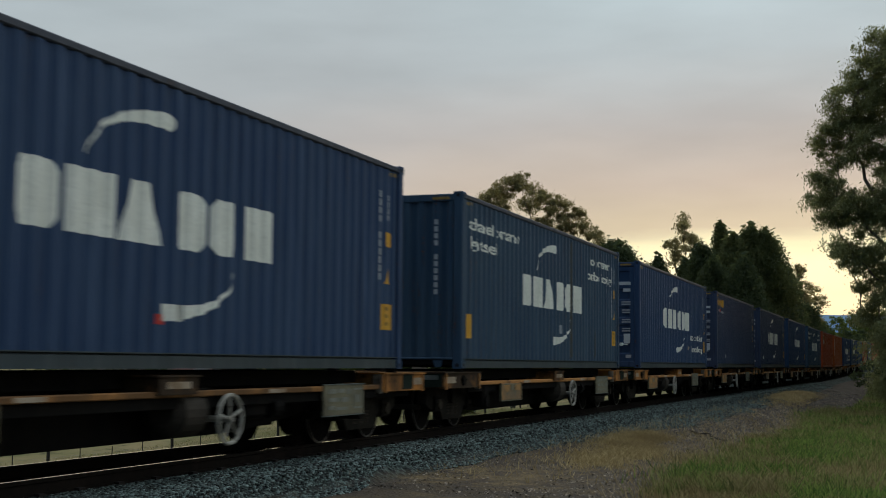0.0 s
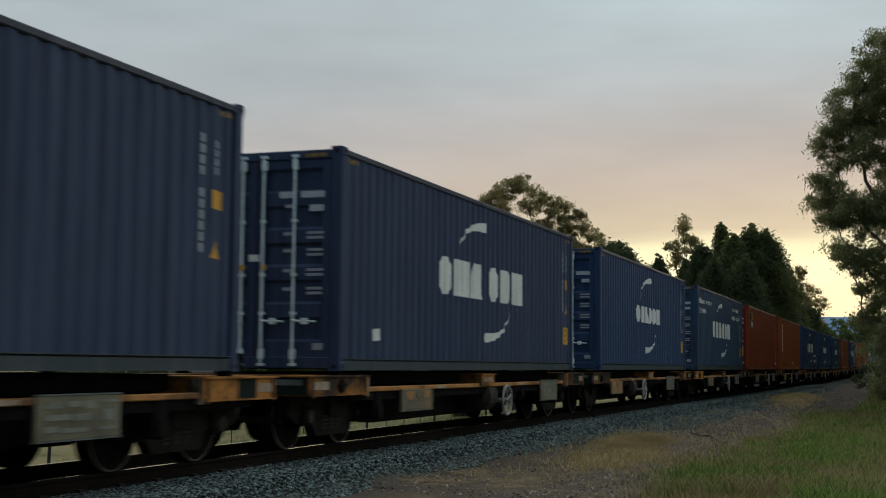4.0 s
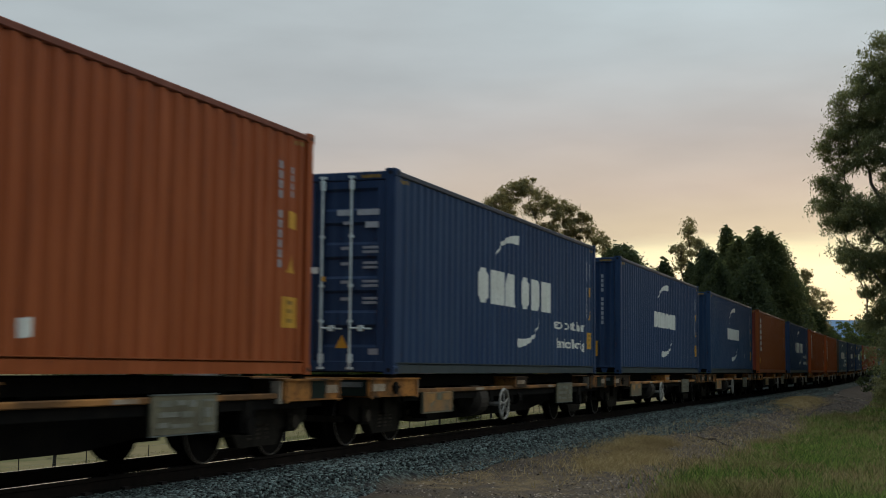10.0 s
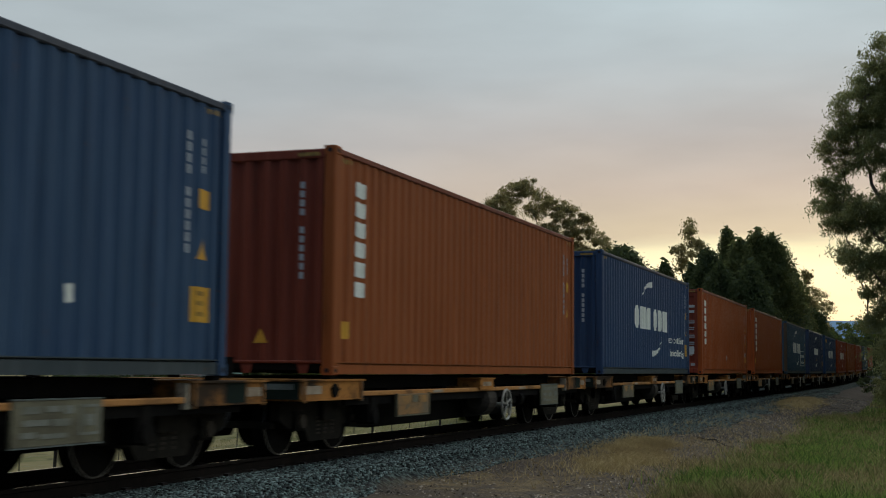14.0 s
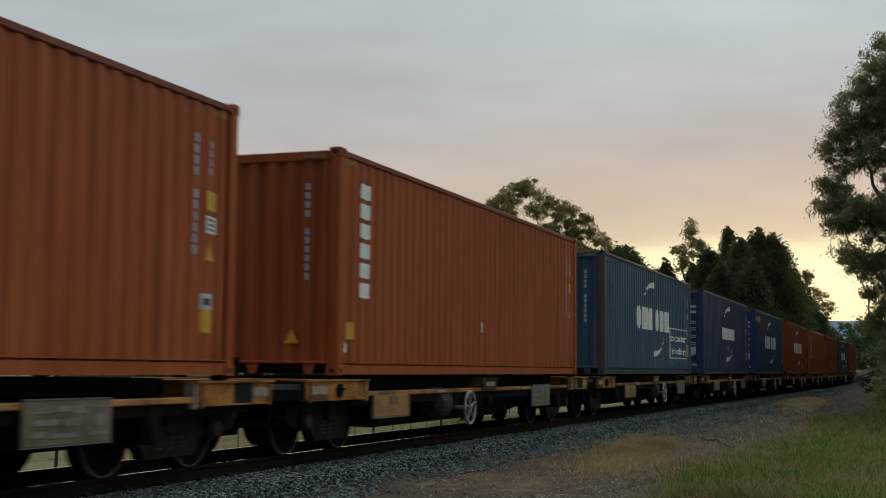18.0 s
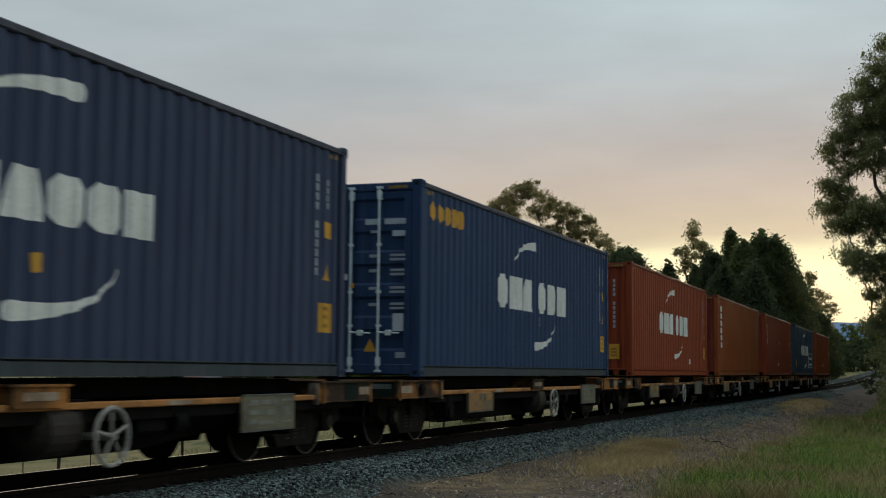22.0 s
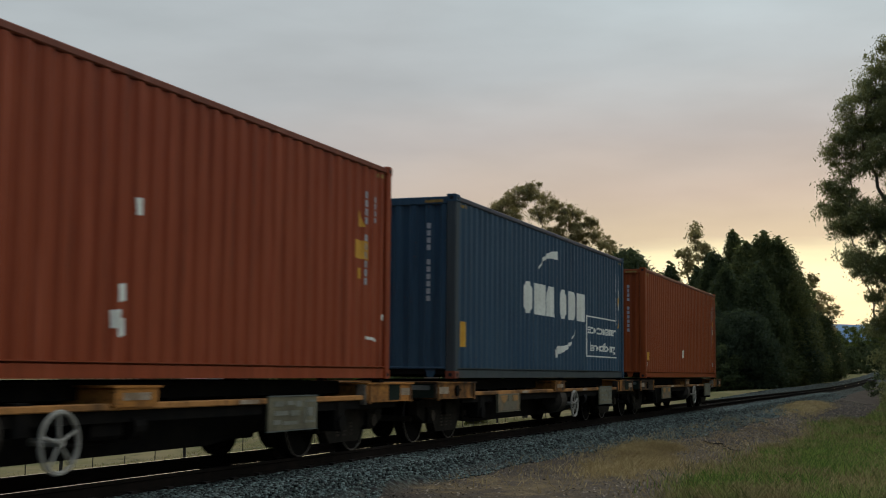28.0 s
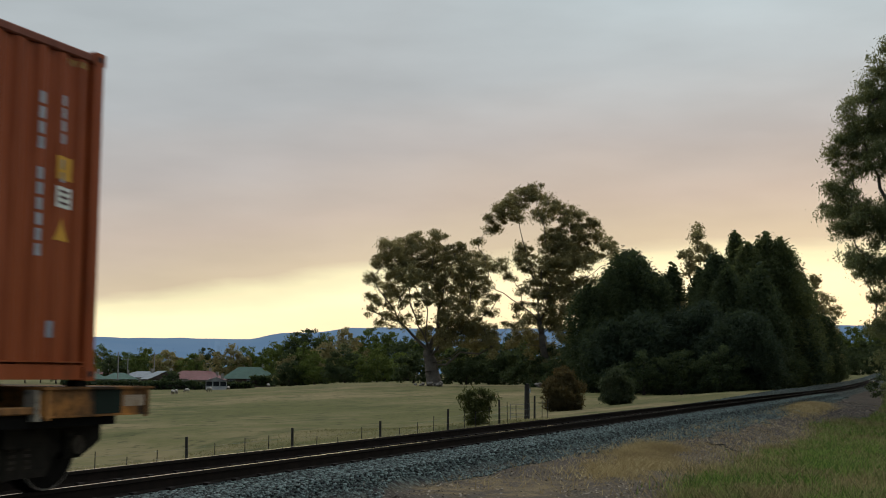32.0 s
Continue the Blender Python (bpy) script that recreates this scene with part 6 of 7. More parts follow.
# gum row and scrub added beside the line, out of view, to shade it
SHADE_ROW = [(70 + 6.2 * i, -4.6 - 0.4 * math.sin(i * 2.3) - 0.0001 * (6.2 * i) ** 2, 18 + 2 * math.sin(i * 1.9)) for i in range(22)]
SHADE_ROW += [(74 + 9.0 * i, -11.5 - 0.8 * math.sin(i * 1.7), 21 + 1.5 * math.sin(i * 2.7)) for i in range(14)]
SHADE_ROW += [(52, -9.4, 18), (61, -8.2, 19), (56, -15, 21)]
for i, (x, y, h) in enumerate(SHADE_ROW):
    r = random.Random(300 + i)
    bl = [(r.uniform(-2.6, 2.6), r.uniform(-2.2, 2.2), h * (0.16 + 0.08 * j), 2.8 - 0.12 * j, 1) for j in range(10)]
    tree("gum_tree", "added gum out of view, shading the line", "tree", x, y, bl, (0.36, h * 0.2, 0), ROADGUM, BARK, dens=5, size=0.52, seed=300 + i, long=2.0, droop=0.6, clump=1.0, each=24, group="gum row beside the line", twigs=1)
for i in range(12):
    x, y, h = 58 + 8.5 * i, -4.2 - 0.6 * (i % 3) + 0.012 * i * i, 3.6 + 0.5 * ((i * 7) % 3)
    bl = [(0, 0, h * 0.75, h * 0.26, 1), (-h * 0.45, 0.3, h * 0.45, h * 0.30, 1), (h * 0.45, -0.3, h * 0.45, h * 0.30, 1), (0, 0, h * 0.28, h * 0.36, 1)]
    tree("shrub", "added scrub out of view, shading the line", "shrub", x, y, bl, (0.1, 0.4, 0), CYPRESS, DARKBARK, dens=10, size=0.22, seed=400 + i, clump=0.4, each=40, group="scrub below the gum row", shell=0.4)
# far trees down the line
for deg, d, h, sd in ((2.9, 470, 16.0, 51), (2.2, 450, 14.5, 52), (1.5, 440, 15.5, 53), (0.8, 430, 16.0, 54), (3.5, 480, 15.0, 55)):
    x, y = at_view(deg, d)
    bl = [(0, h * 0.8, h * 0.2, 1), (-h * 0.22, h * 0.55, h * 0.22, 1), (h * 0.24, h * 0.5, h * 0.22, 1), (0, h * 0.3, h * 0.3, 1)]
    tree("far_tree", "bluish green tree far down the line", "tree", x, y, jitter(bl, 1, sd), (0.25, 1.5, 0), BROAD, DARKBARK, dens=4, size=0.25, seed=sd, clump=0.9, each=60, group="far trees")
for deg, d, h, sd in ((3.45, 232, 6.0, 151), (3.0, 240, 5.4, 152), (2.55, 246, 6.2, 153), (2.15, 252, 5.6, 154), (1.8, 262, 6.4, 155)):
    x, y = at_view(deg, d)
    bl = [(0, h * 0.75, h * 0.24, 1), (-h * 0.35, h * 0.5, h * 0.27, 1), (h * 0.35, h * 0.5, h * 0.27, 1), (0, h * 0.28, h * 0.34, 1), (-h * 0.5, h * 0.22, h * 0.22, 1), (h * 0.5, h * 0.22, h * 0.22, 1)]
    tree("shrub", "dark scrub far along the line", "shrub", x, y, jitter(bl, 0.8, sd), (0.12, 0.5, 0), CYPRESS, DARKBARK, dens=9, size=0.2, seed=sd, clump=0.5, each=50, group="far scrub", shell=0.4)
# bushes between the line and the paddock
for deg, d, h, w, lf, sd in ((18.8, 46, 1.40, 0.54, DARKBUSH, 61), (15.08, 69, 2.5, 1.15, RUSSET, 62), (12.74, 78, 2.45, 1.1, WATTLE, 63)):
    x, y = at_view(deg, d)
    bl = [(0, h * 0.72, w * 0.55, 1), (-w * 0.5, h * 0.52, w * 0.5, 1), (w * 0.5, h * 0.5, w * 0.5, 1), (0, h * 0.35, w * 0.7, 1), (-w * 0.5, h * 0.2, w * 0.5, 1), (w * 0.5, h * 0.2, w * 0.5, 1), (0, h * 0.14, w * 0.6, 1)]
    if lf is DARKBUSH:
        bl = [(-w * 0.72, h * 0.70, w * 0.34, 1), (w * 0.74, h * 0.72, w * 0.34, 1), (-w * 0.3, h * 0.82, w * 0.34, 1), (w * 0.25, h * 0.84, w * 0.36, 1), (-w * 0.45, h * 0.5, w * 0.42, 1), (w * 0.45, h * 0.5, w * 0.42, 1), (0, h * 0.55, w * 0.5, 1), (0, h * 0.3, w * 0.5, 1), (-w * 0.3, h * 0.16, w * 0.4, 1), (w * 0.3, h * 0.16, w * 0.4, 1)]
    tree("bush", "rounded russet bush beside the paddock" if lf is RUSSET else "rounded green bush beside the paddock", "bush", x, y, jitter(bl, 0.3, sd), (0.05, 0.2, 0), lf, DARKBARK, dens=210, size=0.046, seed=sd, long=3.8, droop=-1.1, clump=0.17, group="bushes by the fence", shell=0.3, sink=0.05, stray=0.5)
# trees round the houses
rb = random.Random(8)
HOMES = [(35.5, 400, 8), (34.4, 380, 9), (33.2, 420, 10), (32.1, 400, 11), (31.3, 360, 8), (26.9, 322, 13.5), (26.2, 320, 14.5), (25.6, 320, 13), (24.6, 300, 13), (23.6, 330, 14), (22.7, 300, 12),
         (21.9, 280, 10), (21.2, 300, 12), (20.1, 300, 12), (19.2, 280, 10), (18.3, 290, 11), (17.4, 260, 10), (16.6, 270, 11), (27.0, 290, 7.5), (24.2, 280, 6.5), (22.2, 250, 6), (36.5, 420, 9), (33.8, 440, 11), (30.9, 430, 10)]
HOMES += [(38 - 0.62 * i, 440 + 12 * math.sin(i * 2.1), 10.5 + 2.0 * math.sin(i * 1.7)) for i in range(24)]
HOMES = [(b, d, h * (1.06 if b > 30.2 else 0.85 if b > 27.5 else 1.0)) for b, d, h in HOMES] + [(29.5, 352, 12.2), (28.9, 356, 11.6), (27.7, 350, 12.5), (26.95, 292, 8.6), (26.4, 290, 9.6), (26.0, 294, 8.2), (24.4, 288, 6.6), (23.9, 286, 6.0), (32.0, 325, 5.2)]
for i, (deg, d, h) in enumerate(HOMES):
    x, y = at_view(deg, d)
    bl = [(0, h * 0.78, h * 0.21, 1), (-h * 0.24, h * 0.6, h * 0.22, 1), (h * 0.24, h * 0.56, h * 0.23, 1), (0, h * 0.42, h * 0.28, 1), (-h * 0.3, h * 0.32, h * 0.2, 1), (h * 0.3, h * 0.3, h * 0.2, 1)]
    lf = (BROAD, CYPRESS, BROAD, GUM, BROAD)[i % 5]
    tree("garden_tree", "leafy green tree among the houses", "tree", x, y, jitter(bl, 1, 70 + i), (0.25, 1.2, 0), lf, DARKBARK, dens=2.6, size=0.30, clump=1.0, each=50, seed=70 + i, group="trees among the houses")

# ---------- hedges, houses, poles ----------


def hedge(deg0, deg1, d, h):
    rng = np.random.default_rng(int(deg0 * 10))
    a, b = np.array(at_view(deg0, d)), np.array(at_view(deg1, d))
    n = int(np.linalg.norm(b - a) * 170)
    t = rng.random(n)
    z0 = land(*((a + b) / 2))
    p = np.stack([a[0] + (b[0] - a[0]) * t + rng.normal(size=n) * 0.4, a[1] + (b[1] - a[1]) * t + rng.normal(size=n) * 0.4, z0 + h * rng.random(n) ** 0.8 * (1 + 0.06 * np.sin(t * 60))], axis=1)
    u, w = rng.normal(size=(n, 3)) * 0.2, rng.normal(size=(n, 3)) * 0.2
    q = np.stack([p - u, p + w, p + u, p - w], axis=1)
    s = Shape()
    hd = tagged(new("hedge"), "dark clipped hedge along the paddock edge", "hedge", "paddock hedges")
    attach("foliage", quads("foliage", q, CYPRESS), hd)
    s.tube((a[0], a[1], z0 + 0.7), (b[0], b[1], z0 + 0.7), 0.55, n=8)
    part("heart", s, DARKBARK, hd)


for d0, d1, d, h in ((36.5, 31.0, 302, 1.9), (31.0, 28.6, 303, 1.6), (28.6, 25.0, 300, 2.0), (24.8, 21.6, 235, 2.4), (20.2, 16.2, 235, 3.2), (30.6, 29.9, 300, 1.7)):
    hedge(d0, d1, d, h)

ROOFS = {"red": plain("red_tin_roof", (0.20, 0.07, 0.06), None, 0.6, scale=1.0), "green": plain("green_tin_roof", (0.045, 0.105, 0.070), None, 0.6, scale=1.0), "grey": plain("grey_tin_roof", (0.22, 0.24, 0.25), None, 0.5, scale=1.0)}
WALLS = {"white": plain("white_weatherboard", (0.62, 0.60, 0.56), None, 0.7, scale=1.0), "cream": plain("cream_wall", (0.36, 0.32, 0.26), None, 0.8, scale=1.0), "brick": plain("brown_brick_wall", (0.10, 0.07, 0.055), None, 0.85, scale=1.0)}
PANE = plain("dark_window_glass", (0.02, 0.025, 0.03), None, 0.1)
TRIM = plain("white_trim", (0.6, 0.6, 0.57), None, 0.6)


def house(deg, d, w, dep, hw, hr, roof, wall, turn, hip=True):
    x, y = at_view(deg, d)
    h = tagged(new("house"), "single-storey %s house with a %s roof behind the hedge" % (wall, roof), "house", "houses beyond the paddock")
    h.matrix_world = pose(x, y, land(x, y) - 0.1, 0, 0, facing(x, y) + turn)
    s = Shape()
    s.box(-w / 2, w / 2, -dep / 2, dep / 2, 0, hw)
    if not hip:
        s.poly([(-w / 2, -dep / 2, hw), (w / 2, -dep / 2, hw), (0, -dep / 2, hw + hr - 0.1)])
    part("wall", s, WALLS[wall], h, fix=False)
    s = Shape()
    e = 0.5
    A = [(-w / 2 - e, -dep / 2 - e, hw), (w / 2 + e, -dep / 2 - e, hw), (w / 2 + e, dep / 2 + e, hw), (-w / 2 - e, dep / 2 + e, hw)]
    if hip:
        r0, r1 = (-w / 2 + dep * 0.4, 0, hw + hr), (w / 2 - dep * 0.4, 0, hw + hr)
        for f in ([A[0], A[1], r1, r0], [A[1], A[2], r1], [A[2], A[3], r0, r1], [A[3], A[0], r0]):
            s.poly(f)
    else:
        r0, r1 = (0, -dep / 2 - e, hw + hr), (0, dep / 2 + e, hw + hr)
        for f in ([A[0], r0, r1, A[3]], [A[1], A[2], r1, r0]):
            s.poly(f)
    s.poly(list(reversed(A)))
    part("roof", s, ROOFS[roof], h, fix=False)
    for i in range(3):
        xx = -w * 0.33 + i * w * 0.33
        win = Shape()
        win.box(xx - 0.75, xx + 0.75, -dep / 2 - 0.06, -dep / 2 - 0.004, 0.9, 2.1)
        wo = part("window", win, TRIM, h, "white framed window")
        pn = Shape()
        pn.box(xx - 0.66, xx + 0.66, -dep / 2 - 0.075, -dep / 2 - 0.064, 1.0, 2.0)
        part("pane", pn, PANE, wo)
    ch = Shape()
    ch.box(w * 0.22, w * 0.22 + 0.6, -0.3, 0.3, hw + hr * 0.5, hw + hr + 0.7)
    part("chimney", ch, WALLS["cream"], h)


house(30.95, 335, 13.5, 8, 2.5, 2.0, "red", "cream", 6)
house(30.45, 325, 8, 6, 2.3, 1.3, "red", "cream", -12)
house(28.69, 330, 13, 9, 2.4, 2.9, "green", "brick", 0)
house(32.40, 335, 8.5, 8, 2.3, 2.1, "grey", "brick", 14, False)
house(33.2, 360, 10, 8, 2.6, 1.6, "grey", "cream", -25)
house(34.2, 350, 9, 8, 2.2, 1.6, "green", "cream", 0)
house(35.4, 340, 8, 8, 2.2, 1.8, "green", "cream", 10)
house(34.9, 385, 16, 8, 2.6, 1.4, "red", "cream", -8)
house(22.4, 270, 9, 6, 2.1, 0.7, "grey", "cream", 0)
house(17.0, 250, 6, 5, 2.1, 0.7, "grey", "cream", 0)
house(30.12, 298, 4.6, 4, 2.2, 0.9, "grey", "white", 0, False)
POLE = plain("weathered_pole", (0.30, 0.28, 0.26), None, 0.8)
for deg, d, h in ((34.25, 330, 9.0), (33.85, 370, 8.0), (32.75, 345, 9.2), (34.65, 400, 7.5), (25.0, 310, 7.8), (28.95, 345, 6.0)):
    x, y = at_view(deg, d)
    p = tagged(new("power_pole"), "pale timber power pole with a crossarm", "power pole", "power poles")
    p.matrix_world = pose(x, y, land(x, y) - 0.2, 0, 0, facing(x, y))
    s = Shape()
    s.tube((0, 0, 0), (0, 0, h), 0.16, 0.11, n=8)
    part("pole", s, POLE, p)
    s = Shape()
    s.box(-0.9, 0.9, -0.17, -0.07, h - 0.6, h - 0.48)
    part("crossarm", s, POLE, p)

# ---------- fence ----------
POST = plain("weathered_fence_post", (0.045, 0.039, 0.031), (0.022, 0.020, 0.017), 0.9, 0.0, 4.0, 0.5)
WIRE = plain("galvanised_wire", (0.25, 0.25, 0.24), None, 0.5, 0.7)


def fence():
    f = tagged(new("wire_fence"), "post-and-wire paddock fence with thin weathered posts", "fence")
    rnd = random.Random(3)
    xs = [19 + i * 1.04 for i in range(30)]
    tops = []
    for i, x in enumerate(xs):
        y = 13.7 + 2.6 * smooth(44, 20, x) + rnd.uniform(-0.05, 0.05)
        z = land(x, y)
        thick = i % 4 == 3
        h = 0.86 if thick else 0.66 + rnd.uniform(-0.16, 0.08)
        s = Shape()
        r = 0.038 if thick else 0.012
        ln = rnd.uniform(-0.05, 0.05)
        s.tube((x, y, z - 0.1), (x + ln, y, z + h), r, r * 0.9, n=7)
        part("post", s, POST, f)
        tops.append((x, y, z))
    for hh in (0.2, 0.42, 0.6):
        s = Shape()
        for a, b in zip(tops, tops[1:]):
            s.tube((a[0], a[1] - 0.04, a[2] + hh), (b[0], b[1] - 0.04, b[2] + hh), 0.002, n=4, cap=False)
        part("wire", s, WIRE, f, fix=False)


fence()
x, y = at_view(16.65, 52)
s = Shape()
s.tube((0, 0, -0.2), (0.03, 0, 1.34), 0.105, 0.098, n=12)
s.tube((0.03, 0, 1.34), (0.05, 0, 1.38), 0.098, 0.06, n=12)
gp = tagged(new("strainer_post"), "thick dark timber strainer post by the line", "fence post")
gp.matrix_world = pose(x, y, land(x, y))
part("post", s, POST, gp)
s = Shape()
s.box(-0.02, 0.10, -0.13, -0.10, 1.05, 1.2)
part("tag", s, GREYMARK, gp, "small pale tag")

# ---------- sheep ----------
WOOL = plain("grey_wool", (0.42, 0.39, 0.33), (0.30, 0.27, 0.22), 0.95, 0.0, 14.0, 0.6, 0.03)
FACE = plain("sheep_face", (0.20, 0.17, 0.14), None, 0.9)


def sheep(deg, d, turn):
    x, y = at_view(deg, d)
    sh = tagged(new("sheep"), "pale woolly sheep grazing in the paddock", "sheep", "sheep in the paddock")
    sh.matrix_world = pose(x, y, land(x, y), 0, 0, turn)
    bm = bmesh.new()
    bmesh.ops.create_icosphere(bm, subdivisions=3, radius=1)
    for v in bm.verts:
        k = 1 + 0.06 * noise.noise(v.co * 4)
        v.co = Vector((v.co.x * 0.56 * k, v.co.y * 0.27 * k, 0.60 + v.co.z * 0.27 * k))
    me = bpy.data.meshes.new("fleece")
    bm.to_mesh(me)
    bm.free()
    me.materials.append(WOOL)
    attach("fleece", me, sh)
    s = Shape()
    s.tube((0.5, 0, 0.62), (0.72, 0, 0.34), 0.12, 0.10, n=8)
    s.tube((0.72, 0, 0.34), (0.82, 0, 0.18), 0.10, 0.06, n=8)
    part("head", s, FACE, sh)
    for lx in (-0.34, 0.34):
        for ly in (-0.14, 0.14):
            s = Shape()
            s.tube((lx, ly, 0), (lx, ly, 0.45), 0.035, 0.05, n=6)
            part("leg", s, FACE, sh)


for deg, d, tn in ((31.95, 205, 20), (31.35, 245, 160), (30.4, 195, 60), (29.6, 270, 10), (31.8, 212, 200), (27.9, 280, 0)):
    sheep(deg, d, tn)

# ---------- hills ----------


def hills():
    m, n, l, p = node_mat("haze_blue_hills")
    v = mapped(n, l, (0.004, 0.004, 0.004))
    t = noise_tex(n, l, v, 1.0, 4)
    # distance haze is put into this blue, and emission makes it glow
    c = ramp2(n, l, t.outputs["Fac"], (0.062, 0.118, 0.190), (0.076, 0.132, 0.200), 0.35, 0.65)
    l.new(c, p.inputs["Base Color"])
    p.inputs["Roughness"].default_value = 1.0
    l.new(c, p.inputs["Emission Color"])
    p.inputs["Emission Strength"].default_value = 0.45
    s = Shape()
    prev = None
    for i in range(0, 281):
        deg = -18 + i * 0.25
        e = 1.42 + 0.05 * noise.noise((deg * 0.9, 0, 5)) + 0.025 * noise.noise((deg * 4, 0, 9)) + 0.30 * smooth(28.8, 27.2, deg) + 0.26 * smooth(26.3, 24.0, deg) + 0.2 * smooth(20, 3, deg)
        a, b = at_view(deg, 3900), at_view(deg, 3300)
        h = 3900 * math.tan(radians(e))
        row = [(b[0], b[1], -8), (0.5 * (a[0] + b[0]), 0.5 * (a[1] + b[1]), h * 0.55), (a[0], a[1], h)]
        if prev:
            s.poly([prev[0], row[0], row[1], prev[1]])
            s.poly([prev[1], row[1], row[2], prev[2]])
        prev = row
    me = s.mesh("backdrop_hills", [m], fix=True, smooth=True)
    tagged(new("backdrop_hills", me), "long range of distant hills in a painted blue haze", "hills", kind="structure")


hills()

# ---------- verge: grass, straw, stones ----------
WIREG = plain("grey_gate_wire", (0.20, 0.20, 0.19), None, 0.6, 0.4)
BRANCH = ((30.79, 4.79), (28.1, 3.67))
WSTONE = (22.01, 4.18)


def blades(name, label, n, spot, h, mat, seed, wide=0.012, lean=0.35):
    rng = np.random.default_rng(seed)
    P = []
    pts = [spot(rng) for _ in range(n)]
    pts = np.array([(px, py, land(px, py)) for px, py in pts])
    n = len(pts)
    hh = h * rng.uniform(0.45, 1.25, n)
    a = rng.uniform(0, 6.283, n)
    d = np.stack([np.cos(a), np.sin(a), np.zeros(n)], 1)
    t = np.stack([np.cos(a + 1.57 + rng.normal(size=n) * 0.8), np.sin(a + 1.57), np.zeros(n)], 1) * (lean * hh * rng.uniform(0.2, 1.6, n))[:, None]
    w = d * (wide * rng.uniform(0.6, 1.4, n))[:, None]
    up = np.stack([np.zeros(n), np.zeros(n), hh], 1)
    q = np.stack([pts - w, pts + w, pts + up * 0.95 + t + w * 0.15, pts + up + t - w * 0.15], 1)
    ob = new(name, quads(name, q, mat))
    tagged(ob, label, "grass", kind="stuff")


def verge_edge(x):
    """Sideways limit of the green verge."""
    return 3.0 + 0.35 * min(0.0, x - 17) + 0.75 * math.exp(-((x - 51) / 8) ** 2) - 0.07 * max(0.0, x - 60)


def verge(x0, x1, y0, over, k, cut):
    """Spots on the green side of the verge's uneven edge."""
    def pick(rng):
        while True:
            px = x0 + (x1 - x0) * rng.random() ** 1.4
            top = verge_edge(px) + over + 0.6 * noise.noise((px * 0.45, 0, 7)) + 0.4 * noise.noise((px * 1.6, 0, 3)) + 0.22 * rng.normal()
            py = y0 + (top - y0) * rng.random() ** 0.8
            if noise.noise((px * k, py * k, 2)) + rng.normal() * 0.22 > cut:
                return px, py
    return pick


def patch(x0, x1, y0, y1, k, cut):
    def pick(rng):
        while True:
            px = x0 + (x1 - x0) * rng.random() ** 1.4
            py = rng.uniform(y0, y1)
            if noise.noise((px * k, py * k, 2)) + rng.normal() * 0.22 > cut:
                return px, py
    return pick


blades("green_grass", "soft green grass on the verge", 110000, verge(14, 66, -7, -0.1, 0.35, -0.18), 0.115, BLADE, 1, 0.007, 0.8)
blades("tussock_grass", "taller green tussocks at the verge edge", 12000, verge(15, 36, 1.2, 0.15, 0.9, 0.22), 0.17, BLADE, 8, 0.007, 0.6)


def mound(rng):
    """The pale dry crown of the low mound."""
    while True:
        px, py = rng.uniform(50, 80), rng.uniform(4.2, 6.2)
        k = math.exp(-((px - 65) / 7.5) ** 2 - ((py - 5.15 - 0.01 * (px - 65)) / 0.55) ** 2)
        if k * (0.8 + 0.9 * noise.noise((px * 0.5, py * 2.2, 4))) + rng.normal() * 0.12 > 0.24:
            return px, py


blades("bank_grass", "thin pale dry grass on the low mound", 14000, mound, 0.09, STRAW, 9, 0.009, 1.4)
blades("bank_grass", "rank green grass on the far bank", 22000, patch(45, 135, -3, 2.6, 0.25, -0.25), 0.22, BLADE, 10, 0.02, 0.7)
blades("rank_grass", "coarse dark grass in clumps on the verge", 26000, verge(15, 62, -6, 0.0, 0.8, 0.16), 0.21, BLADE, 12, 0.007, 0.7)
blades("seeding_grass", "pale dry grass stalks among the green", 20000, verge(14, 60, -6, 0.4, 0.45, 0.05), 0.13, STRAW, 2, 0.005, 0.8)


def strawbed(rng):
    """Ragged tufts of straw between the stone and the green."""
    while True:
        px, py = rng.uniform(16, 46), rng.uniform(2.8, 6.2)
        k = math.exp(-((px - 23.3) / 3.7) ** 2 - ((py - 4.75 - 0.12 * (px - 23)) / 0.58) ** 2)
        n = noise.noise((px * 0.55, py * 0.9, 4)) + 0.8 * noise.noise((px * 2.1, py * 2.6, 8))
        if k * (0.75 + 1.1 * n) + rng.normal() * 0.16 > 0.36:
            return px, py


blades("dry_grass", "short straw-coloured grass beside the ballast", 15000, strawbed, 0.105, STRAW, 3, 0.005, 1.1)
blades("bank_straw", "flattened straw on the bank", 1800, patch(26, 62, 3.3, 5.4, 0.8, 0.16), 0.05, STRAW, 7, 0.008, 2.5)


